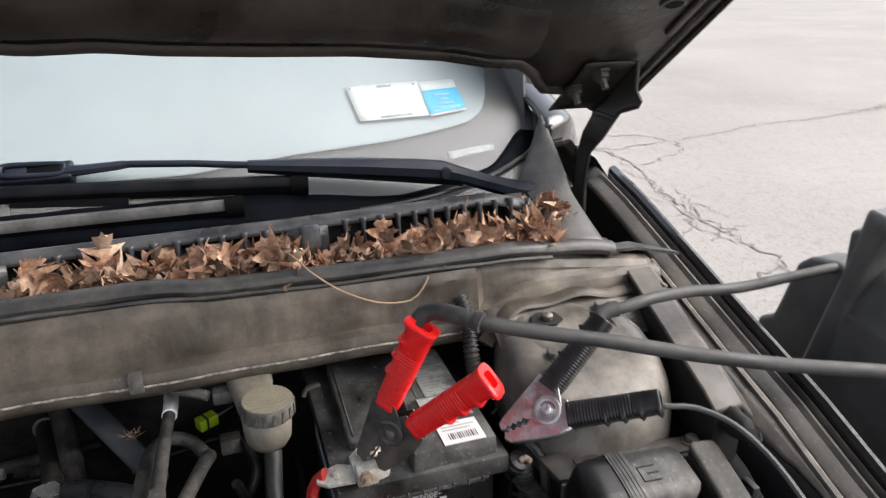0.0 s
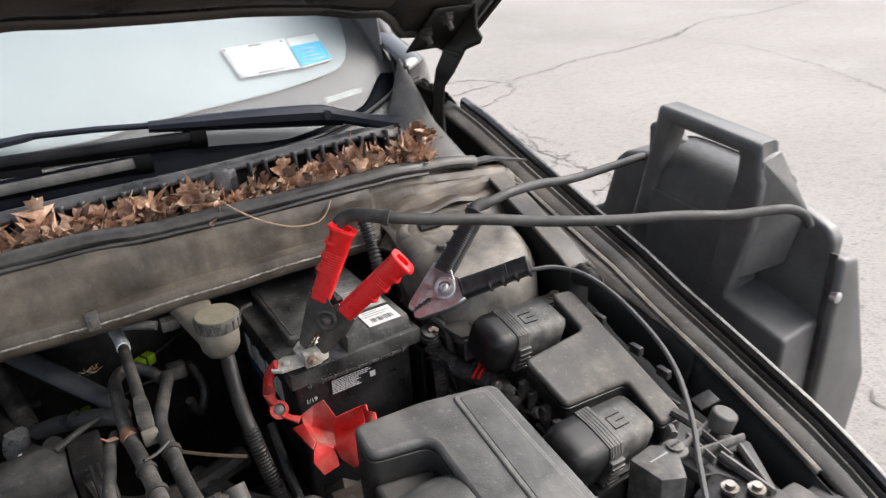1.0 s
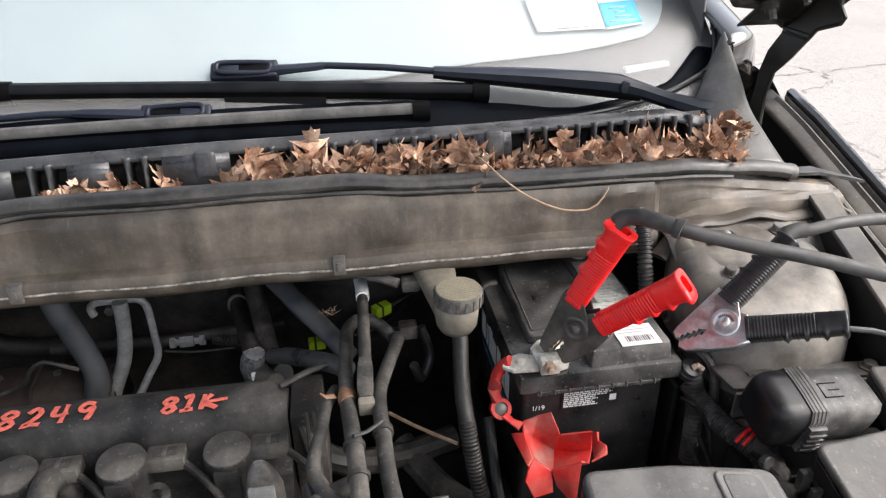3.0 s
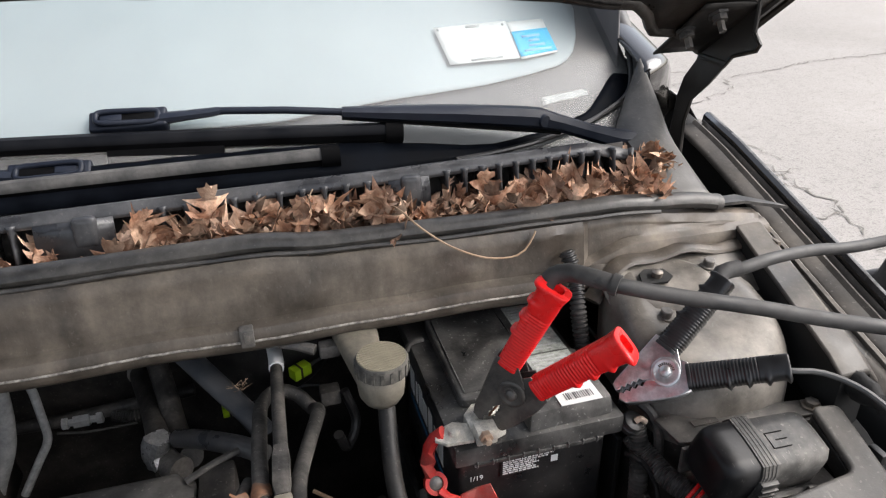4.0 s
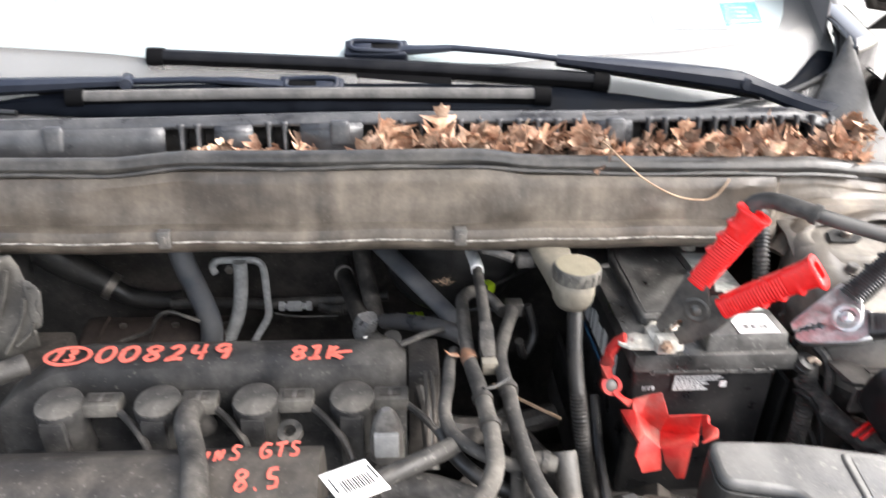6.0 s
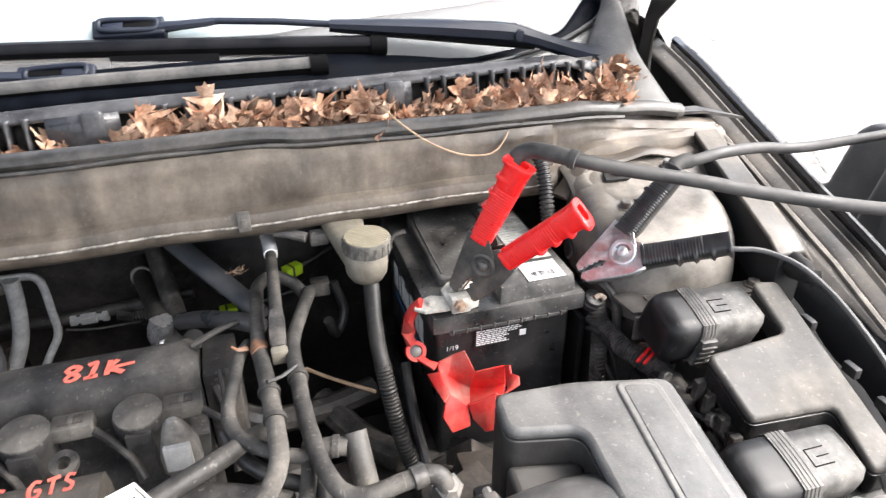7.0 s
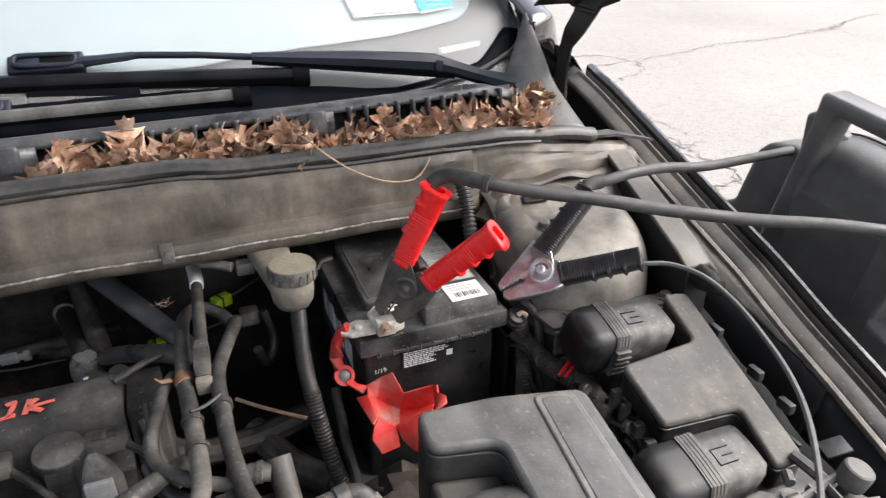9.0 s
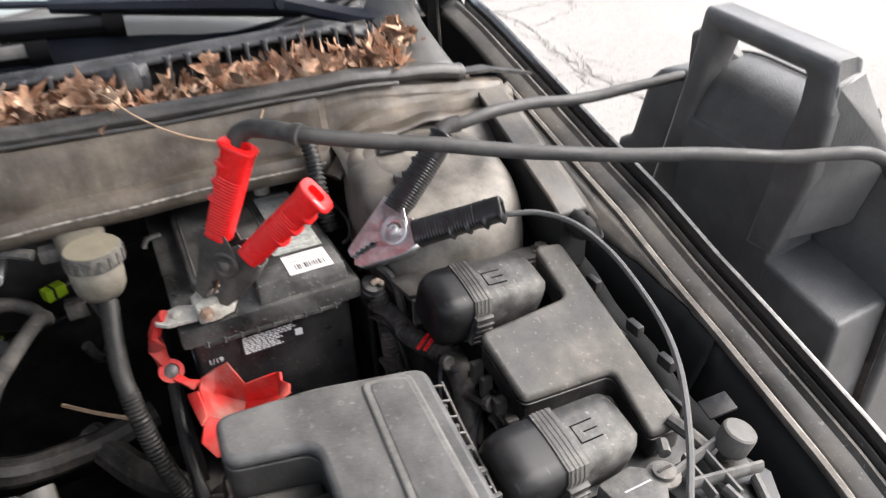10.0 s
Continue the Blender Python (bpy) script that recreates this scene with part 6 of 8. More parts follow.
part("stub", tube(B(), [(0.665, 0.24, 0.835), (0.672, 0.222, 0.83), (0.676, 0.205, 0.826)], 0.006, 8), M_DUSTYPLASTIC, fuse, "short dusty stub")


M_COVERBODY = mat("scuffed_cover_plastic", (0.026, 0.026, 0.026), (0.048, 0.047, 0.045), 0.46, scale=22, dust=(0.22, 0.207, 0.19), amount=0.5, grime=0.5, specks=0.45, scratch=0.9, bump=0.04, spec=0.35, dents=0.08)


M_GLOSS = mat("glossy_black_plastic", (0.006, 0.006, 0.007), (0.01, 0.01, 0.011), 0.4, scale=20, dust=(0.08, 0.077, 0.073), amount=0.12, grime=0.3, scratch=0.4, bump=0.02, spec=0.3, dents=0.05)


def cover(m, size, label, shift):
    """A rounded black cap with a ribbed strap and a duller body, along its x axis."""
    c = thing("connector_cover", m.translation, label, "cover", group="connector covers")
    L, W_, H_ = size
    c0 = shift * L

    def bulge(x0, x1, k0, k1, n=10, low=-0.5):
        rings = []
        for i in range(n + 1):
            u = i / n
            x = x0 + (x1 - x0) * u
            k = k0(u) if callable(k0) else k0
            ring = []
            for j in range(22):
                q = 2 * math.pi * j / 22
                cc, d = math.cos(q), math.sin(q)
                e = 1 / max(abs(cc), abs(d)) ** 0.8
                ring.append(m @ Vector((x, W_ / 2 * k * cc * e, H_ / 2 * k * d * e)))
            rings.append(ring)
        return loft(B(), rings)

    part("cap", bulge(-L / 2, -0.05 * L + c0, lambda u: 0.66 + 0.34 * math.sqrt(max(0, 1 - (1 - min(1, u / 0.5)) ** 2)), 1, 16), M_GLOSS, c, "glossy black rounded cap", smooth=60)
    body = part("body", bulge(c0, L / 2, lambda u: 0.97 - 0.03 * u - 0.22 * max(0, (u - 0.8) / 0.2) ** 2, 1, 14), M_COVERBODY, c, "scuffed dusty black body", smooth=60)
    strap = part("strap", bulge(-0.075 * L + c0, 0.085 * L + c0, 1.045, 1, 4), M_COVERBODY, c, "ribbed strap")
    for i in range(4):
        x = (-0.056 + 0.034 * i) * L + c0
        part("strap_rib", bulge(x, x + 0.015 * L, 1.062, 1, 1), M_COVERBODY, strap, smooth=20)
    # moulded U mark on the body's top
    for lo, hi in (((0.125, -0.011), (0.134, 0.006)), ((0.125, -0.011), (0.3, -0.0099)), ((0.125, 0.0049), (0.3, 0.006)), ((0.19, -0.003), (0.3, -0.0021))):
        part("moulded_tab", box(B(), (lo[0] * L + c0, lo[1], H_ / 2 * 0.93), (hi[0] * L + c0, hi[1], H_ / 2 * 0.985), m, bevel=0.0008), M_BLADE, body, "dark moulded line")
    # buckle: ribbed block low on the strap's near end
    buckle = part("buckle", box(B(), (-0.075 * L + c0, -W_ * 0.6, -H_ * 0.42), (0.09 * L + c0, -W_ * 0.47, H_ * 0.22), m, bevel=0.003), M_COVERBODY, c, "strap buckle")
    for i in range(4):
        part("buckle_rib", box(B(), (-0.07 * L + c0, -W_ * 0.635, -H_ * (0.34 - 0.13 * i)), (0.085 * L + c0, -W_ * 0.59, -H_ * (0.28 - 0.13 * i)), m, bevel=0.0008), M_COVERBODY, buckle, "moulded rib")
    part("foot", box(B(), (-0.1 * L, -W_ * 0.55, -H_ * 0.62), (0.5 * L, W_ * 0.4, -H_ * 0.42), m, bevel=0.003), M_PLASTIC, c, "black lower edge")
    part("bright_tab", box(B(), (0.38 * L, -W_ * 0.56, -H_ * 0.5), (0.46 * L, -W_ * 0.5, -H_ * 0.3), m, bevel=0.0008), M_DARKSTEEL, c, "small metal tab")
    return c


cover(pose(0.5895, 0.424, 0.872, 14, 5, 2), (0.119, 0.061, 0.056), "black rounded connector cover strapped beside the fuse box", -0.15)
cover(pose(0.559, 0.250, 0.838, 14, 5, 3), (0.124, 0.062, 0.056), "black rounded connector cover strapped below the fuse box lid", -0.06)

# loom and wiring between battery and fuse box
loom = thing("wiring_loom", (0.53, 0.48, 0.78), "taped black wiring loom beside the battery", "wiring")
part("corrugated_tube", tube(B(), [(0.512, 0.508, 0.862), (0.516, 0.503, 0.835), (0.519, 0.5, 0.80), (0.521, 0.498, 0.74)], 0.0088, 12, ribs=0.0026, pitch=0.005), M_DUSTYPLASTIC, loom, "dusty corrugated tube")
part("taped_branch", tube(B(), [(0.513, 0.515, 0.84), (0.522, 0.497, 0.826), (0.529, 0.47, 0.82), (0.537, 0.449, 0.818), (0.549, 0.43, 0.812), (0.56, 0.412, 0.8)], 0.011, 14, ribs=0.0012, pitch=0.0032), mat("braided_sleeve", (0.045, 0.043, 0.041), (0.075, 0.072, 0.068), 0.6, scale=90, bump=0.4, dust=(0.2, 0.185, 0.165), amount=0.45, grime=0.4), loom, "braided grey sleeve")
part("cloth_sleeve", tube(B(), [(0.556, 0.47, 0.805), (0.555, 0.44, 0.814), (0.552, 0.41, 0.816), (0.546, 0.378, 0.814), (0.535, 0.348, 0.806), (0.526, 0.33, 0.79)], 0.0125, 12, ribs=0.0008, pitch=0.011), M_HOSE, loom, "cloth-taped sleeve")
part("bare_ends", tube(B(), [(0.508, 0.503, 0.868), (0.513, 0.502, 0.871), (0.518, 0.5, 0.867)], 0.0032, 8), mat("frayed_wires", (0.4, 0.33, 0.25), (0.2, 0.15, 0.12), 0.6, scale=200), loom, "pale connector end")
bm = lathe(B(), [(0.0105, -0.01), (0.0118, -0.008), (0.0118, -0.003), (0.0105, -0.002), (0.0118, 0.0), (0.011, 0.004), (0.006, 0.006), (0.001, 0.006)], pose(0.508, 0.508, 0.863, 25, 15, 0), 14)
part("connector", bm, M_PLASTIC, loom, "black round connector")
for dx in (0, 0.005):
    part("red_wire", tube(B(), [(0.52 + dx, 0.425 - dx, 0.834), (0.53 + dx, 0.428 - dx, 0.841), (0.541 + dx, 0.431 - dx, 0.846), (0.556 + dx, 0.432 - dx, 0.846)], 0.002, 8), M_RED, loom, "bare red wire")
part("grey_wire", tube(B(), [(0.523, 0.52, 0.875), (0.53, 0.51, 0.868), (0.535, 0.5, 0.85), (0.536, 0.495, 0.82)], 0.0055, 8), M_RUBBER, loom, "dusty wire")
part("thin_wire", tube(B(), [(0.5, 0.56, 0.89), (0.512, 0.575, 0.885), (0.52, 0.6, 0.89), (0.515, 0.63, 0.9), (0.505, 0.64, 0.9)], 0.002, 6), M_PLASTIC, loom)
for x in (0.496, 0.51):
    part("thin_wire", tube(B(), [(x, 0.47, 0.8), (x + 0.012, 0.45, 0.77), (x + 0.03, 0.43, 0.74)], 0.0025, 6), M_RUBBER, loom)
for i in range(5):
    y = 0.41 - i * 0.032
    part("side_wire", tube(B(), [(0.548, y + 0.02, 0.81), (0.538 + 0.003 * i, y, 0.822 - 0.004 * i), (0.526, y - 0.02, 0.80), (0.52, y - 0.045, 0.77)], 0.003 + 0.0008 * (i % 3), 6), M_HOSE if i % 2 else M_PLASTIC, loom, "thin dusty wire")
for x, y, z, a in ((0.532, 0.31, 0.79, 30), (0.528, 0.28, 0.788, 5)):
    part("small_plug", box(B(), (-0.006, -0.01, -0.006), (0.006, 0.01, 0.006), pose(x, y, z, 10, 8, a), bevel=0.0015), M_DUSTYPLASTIC, loom, "small dusty plug")
for a, b, c, r in (((0.505, 0.53, 0.87), (0.522, 0.545, 0.884), (0.535, 0.52, 0.862), 0.003), ((0.512, 0.545, 0.872), (0.53, 0.55, 0.878), (0.552, 0.52, 0.85), 0.0035), ((0.5, 0.5, 0.83), (0.507, 0.482, 0.835), (0.52, 0.472, 0.81), 0.0028),
                   ((0.545, 0.43, 0.81), (0.538, 0.405, 0.825), (0.55, 0.375, 0.818), 0.0035), ((0.535, 0.36, 0.82), (0.541, 0.34, 0.828), (0.55, 0.31, 0.82), 0.0028), ((0.56, 0.47, 0.845), (0.585, 0.475, 0.855), (0.62, 0.468, 0.86), 0.0032)):
    part("thin_wire", tube(B(), [a, b, c, (c[0] + 0.004, c[1] - 0.012, c[2] - 0.04)], r, 7), M_PLASTIC, loom)
for x, y, z in ((0.538, 0.398, 0.83), (0.545, 0.33, 0.832), (0.552, 0.495, 0.852)):
    part("loom_clip", lathe(B(), [(0.006, -0.004), (0.0075, -0.003), (0.0075, 0.003), (0.006, 0.004)], pose(x, y, z, 70, 20, 10), 10), M_DUSTYPLASTIC, loom, "dusty clip")
part("dusty_block", box(B(), (0.54, 0.36, 0.72), (0.6, 0.415, 0.8), bevel=0.01, seg=3), M_DUSTYPLASTIC, loom, "dusty moulded block")

tube_bm = tube(B(), [(0.497, 0.66, 0.985), (0.501, 0.652, 0.97), (0.502, 0.64, 0.95), (0.5, 0.625, 0.925), (0.502, 0.61, 0.88)], 0.0085, 12, ribs=0.002, pitch=0.005)
tagged(part("corrugated_tube", tube_bm, M_PLASTIC), "black corrugated tube rising behind the battery", "tube")

# steel bracket in front of the tower
bracket = thing("steel_bracket", (0.62, 0.47, 0.85), "dusty flat steel bracket in front of the tower", "bracket")
bm = prism(B(), [(0.525, 0.497), (0.56, 0.5), (0.63, 0.487), (0.69, 0.478), (0.7, 0.468), (0.69, 0.456), (0.62, 0.462), (0.56, 0.455), (0.53, 0.46)], 0.868, 0.872, bevel=0.001)
part("plate", bm, M_DUSTYPLASTIC, bracket, "dusty flat plate")
part("slot", box(B(), (0.556, 0.474, 0.8725), (0.584, 0.482, 0.8735), bevel=0.0), M_DARK, bracket, "dark slot")
part("bolt", lathe(B(), [(0.011, 0), (0.011, 0.002), (0.007, 0.002), (0.007, 0.007), (0.0005, 0.008)], pose(0.688, 0.467, 0.872), 6), M_STEEL, bracket, "steel bolt")
part("fold", box(B(), (0.53, 0.452, 0.84), (0.69, 0.456, 0.87), bevel=0.001), M_DUSTYPLASTIC, bracket, "folded edge")

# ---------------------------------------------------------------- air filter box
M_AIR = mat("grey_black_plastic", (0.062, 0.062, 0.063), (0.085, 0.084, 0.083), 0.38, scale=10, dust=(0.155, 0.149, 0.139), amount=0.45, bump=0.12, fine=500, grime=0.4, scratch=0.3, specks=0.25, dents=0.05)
air = thing("air_filter_box", (0.4, 0.2, 0.65), "dusty dark grey plastic air filter box", "air filter")


def aslope(v):
    v.co.z += 0.12 * (v.co.y - 0.3) - 0.05 * (v.co.x - 0.4)


AIRTOP = [(0.325, 0.346), (0.40, 0.345), (0.486, 0.331), (0.47, 0.06), (0.375, 0.07), (0.384, 0.294), (0.322, 0.304)]
# sides and lower deck: a darker copy of the lid plastic, shade in colour
M_AIRSHADED = mat("air_box_plastic_in_shade", (0.02, 0.02, 0.02), (0.03, 0.03, 0.029), 0.4, scale=14, dust=(0.11, 0.1, 0.09), amount=0.35, grime=0.3, scratch=0.15)
for name, z0, z1, material, label in (("lid", 0.89, 0.902, M_AIR, "dark grey moulded lid"), ("lid_side", 0.80, 0.8905, M_AIRSHADED, "black side of the lid")):
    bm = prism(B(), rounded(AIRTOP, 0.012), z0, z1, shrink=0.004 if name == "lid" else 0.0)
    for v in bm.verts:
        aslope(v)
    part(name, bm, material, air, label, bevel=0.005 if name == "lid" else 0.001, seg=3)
bm = prism(B(), rounded([(0.432, 0.333), (0.472, 0.327), (0.461, 0.065), (0.411, 0.07)], 0.009), 0.899, 0.9042)
for v in bm.verts:
    aslope(v)
part("panel_rim", bm, mat("scuffed_plastic", (0.1, 0.098, 0.094), (0.13, 0.126, 0.12), 0.45, scale=40, grime=0.3, specks=0.2), air, "pale scuffed rim", bevel=0.0022, seg=3)
bm = prism(B(), rounded([(0.4372, 0.328), (0.4675, 0.3235), (0.457, 0.072), (0.4165, 0.0765)], 0.007), 0.9, 0.9046)
for v in bm.verts:
    aslope(v)
part("inset_panel", bm, M_AIR, air, "long flat panel", bevel=0.0015)
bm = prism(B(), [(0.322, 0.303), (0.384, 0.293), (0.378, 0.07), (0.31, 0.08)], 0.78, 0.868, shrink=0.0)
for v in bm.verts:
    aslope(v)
part("lower_deck", bm, M_AIRSHADED, air, "lower moulded deck, shade put into its colour", bevel=0.006, seg=3)
rings = []
for x, k in ((0.29, 0.9), (0.31, 0.95), (0.33, 1.0), (0.36, 1.03), (0.382, 1.0)):
    rings.append([(x, 0.23 + 0.052 * k * math.cos(a), 0.85 + 0.043 * k * math.sin(a)) for a in [2 * math.pi * j / 24 for j in range(24)]])
part("outlet", loft(B(), rings), M_AIR, air, "round outlet", smooth=60)
for i in range(9):
    y = 0.32 - i * 0.024
    part("side_rib", box(B(), (0.486 - (0.322 - y) * 0.062, y - 0.002, 0.83), (0.499 - (0.322 - y) * 0.062, y + 0.002, 0.862), bevel=0.0008, seg=1), M_AIR, air)
bm = prism(B(), [(0.31, 0.35), (0.49, 0.34), (0.495, 0.06), (0.3, 0.06)], 0.68, 0.80, bevel=0.006)
part("base", bm, M_PLASTIC, air, "black lower housing")
edge = [(0.508, 0.347, 0.86), (0.501, 0.3, 0.858), (0.496, 0.26, 0.857), (0.491, 0.222, 0.855), (0.483, 0.15, 0.848), (0.476, 0.09, 0.842)]
part("clip_rail", tube(B(), edge, 0.0012, 6), M_ALU, air, "pale thin edge of the clip flange")
for i in range(14):
    y = 0.343 - i * 0.018
    x, z = at_line([(p[1], p[0]) for p in reversed(edge)], y), at_line([(p[1], p[2]) for p in reversed(edge)], y)
    part("clip_rung", tube(B(), [(x, y, z), (x - 0.01, y + 0.002, z + 0.001), (x - 0.02, y + 0.003, z - 0.004)], 0.0012, 5), M_ALU, air, "pale thin rib")
bm = prism(B(), [(0.488, 0.333), (0.5, 0.33), (0.485, 0.06), (0.47, 0.06)], 0.835, 0.841)
part("flange", bm, M_AIR, air, "clip flange")

duct = thing("intake_duct", (0.25, 0.24, 0.8), "dusty ribbed rubber intake duct with a steel clamp", "duct")
rings = []
for i in range(41):
    x = 0.195 + 0.095 * i / 40
    k = 0.043 + 0.0042 * math.sin(i / 40 * 5 * 2 * math.pi) * (1 if i < 34 else 0)
    rings.append([(x, 0.232 + k * 1.1 * math.cos(a), 0.856 + k * math.sin(a)) for a in [2 * math.pi * j / 28 for j in range(28)]])
part("bellows", loft(B(), rings), M_CORNER, duct, "ribbed rubber bellows", smooth=60)
bm = lathe(B(), [(0.046, -0.006), (0.0485, -0.006), (0.0485, 0.006), (0.046, 0.006)], pose(0.292, 0.231, 0.853, 0, 90, 0) @ Matrix.Diagonal((1, 1.08, 1, 1)), 30)
part("hose_clamp", bm, M_ALU, duct, "shiny steel band clamp")
part("clamp_screw", box(B(), (0.287, 0.245, 0.887), (0.297, 0.262, 0.896), pose(0, 0, 0), bevel=0.002), M_STEEL, duct, "clamp screw housing")
part("clamp_screw_head", tube(B(), [(0.292, 0.238, 0.893), (0.292, 0.268, 0.891)], 0.0035, 8), M_STEEL, duct)

# ---------------------------------------------------------------- brake fluid reservoir
res = thing("fluid_reservoir", (0.265, 0.6, 0.87), "yellowed plastic brake fluid reservoir with a dusty cap", "reservoir")
bm = lathe(B(), [(0.009, -0.034), (0.018, -0.031), (0.0225, -0.023), (0.0238, -0.012), (0.0238, 0.002), (0.022, 0.004), (0.0005, 0.004)], pose(0.266, 0.582, 0.926), 28)
part("bowl", bm, M_RESERVOIR, res, "yellowed translucent bowl", smooth=50)
rings = []
for y, z, w, h in ((0.585, 0.912, 0.014, 0.014), (0.61, 0.914, 0.017, 0.013), (0.64, 0.917, 0.021, 0.011), (0.67, 0.92, 0.025, 0.01), (0.7, 0.922, 0.026, 0.009)):
    rings.append([(0.259 - (y - 0.585) * 0.05 + w * math.copysign(abs(math.cos(a)) ** 0.6, math.cos(a)), y, z + h * math.copysign(abs(math.sin(a)) ** 0.6, math.sin(a))) for a in [2 * math.pi * j / 20 for j in range(20)]])
part("tank", loft(B(), rings), M_RESERVOIR, res, "yellowed flat tank", smooth=50)
M_CAPSIDE = mat("grey_cap_plastic", (0.075, 0.072, 0.066), (0.11, 0.105, 0.095), 0.5, scale=60, dust=(0.2, 0.18, 0.15), amount=0.5, grime=0.4)
cap = part("cap", lathe(B(), [(0.0245, -0.0165), (0.0262, -0.0155), (0.0262, -0.002), (0.025, 0.0), (0.001, 0.0004)], pose(0.268, 0.583, 0.9445), 40), M_CAPSIDE, res, "grey-black screw cap")
part("cap_top", lathe(B(), [(0.0245, 0.0), (0.0242, 0.0008), (0.001, 0.0011)], pose(0.268, 0.583, 0.9447), 32), M_CAPTOP, cap, "olive dusty cap top")
for i in range(13):
    x = -0.021 + i * 0.0035
    l = math.sqrt(max(0, 0.0232 ** 2 - x * x))
    part("cap_ridge", box(B(), (-l, x - 0.0006, 0), (l, x + 0.0006, 0.0006), pose(0.268, 0.583, 0.9455, 0, 0, 12)), M_CAPTOP, cap)
for i in range(18):
    a = 2 * math.pi * i / 18
    part("grip_rib", box(B(), (0.0257, -0.0014, -0.015), (0.0272, 0.0014, -0.003), pose(0.268, 0.583, 0.9445) @ pose(0, 0, 0, 0, 0, math.degrees(a))), M_CAPSIDE, cap)
part("sensor", box(B(), (0.214, 0.655, 0.9), (0.236, 0.672, 0.916), bevel=0.004), M_ALU, res, "pale sensor plug")
part("sensor", tube(B(), [(0.21, 0.66, 0.912), (0.19, 0.672, 0.915), (0.175, 0.68, 0.915)], 0.006, 8), M_ALU, res, "metal pipe fitting")
M_DARKHOSE = mat("black_ribbed_hose", (0.01, 0.0095, 0.009), (0.017, 0.016, 0.015), 0.5, scale=26, dust=(0.06, 0.053, 0.045), amount=0.3, grime=0.4, specks=0.15)
rh = thing("reservoir_hose", (0.28, 0.5, 0.66), "dusty ribbed hose hanging below the reservoir", "hose")
part("upper_pipe", tube(B(), [(0.268, 0.572, 0.89), (0.264, 0.545, 0.868), (0.262, 0.52, 0.845), (0.2635, 0.505, 0.825)], 0.0088, 14), M_DARKHOSE, rh, "smooth dusty upper end")
part("ribbed_pipe", tube(B(), [(0.263, 0.508, 0.83), (0.266, 0.495, 0.80), (0.272, 0.482, 0.76), (0.282, 0.472, 0.715), (0.297, 0.46, 0.68)], 0.0092, 14, ribs=0.0008, pitch=0.004), M_DARKHOSE, rh, "ribbed dusty lower end")

# ---------------------------------------------------------------- engine
engine = thing("engine", (-0.1, 0.45, 0.35), "dirty black engine with red marker notes on its covers", "engine")
part("block", box(B(), (-0.36, 0.15, 0.36), (0.08, 0.56, 0.76), bevel=0.02), M_DARK, engine, "dark oily block")
M_VC = mat("valve_cover_plastic", (0.02, 0.02, 0.021), (0.03, 0.0295, 0.029), 0.48, spec=0.35, scale=18, dust=(0.115, 0.108, 0.098), amount=0.45, grime=0.45, specks=0.25, scratch=0.3, dents=0.1)
rows = []
for x in ys(-0.36, 0.078, 30):
    k = max(0.0, (-0.27 - x) / 0.09)
    d = -0.05 * k ** 1.6
    s = 0.0 if x < 0.066 else (x - 0.066) * 0.8
    rows.append([(x, 0.592 - s, 0.72), (x, 0.588 - s, 0.84 + d), (x, 0.58 - s, 0.854 + d - s), (x, 0.57 - s, 0.858 + d - s), (x, 0.536 + s, 0.858 + d - s), (x, 0.53 + s, 0.855 + d - s), (x, 0.523 + s, 0.834 + d), (x, 0.52 + s, 0.8 + d), (x, 0.514, 0.778 + d), (x, 0.45, 0.768 + d), (x, 0.445, 0.72)])
cover_ob = part("valve_cover", loft(B(), rows, True), M_VC, engine, "dusty black valve cover", smooth=40)


def hand(strokes, at, u, v, n, width, material, parent, label):
    """Handwriting: strokes in (across, up) metres on a plane at `at`; n: its normal."""
    at, u, v = Vector(at), Vector(u).normalized(), Vector(v).normalized()
    for pts in strokes:
        part("marker_stroke", ribbon(B(), [at + u * a + v * b for a, b in pts], width, n, 0.0006, 0.0005), material, parent, label, smooth=0)


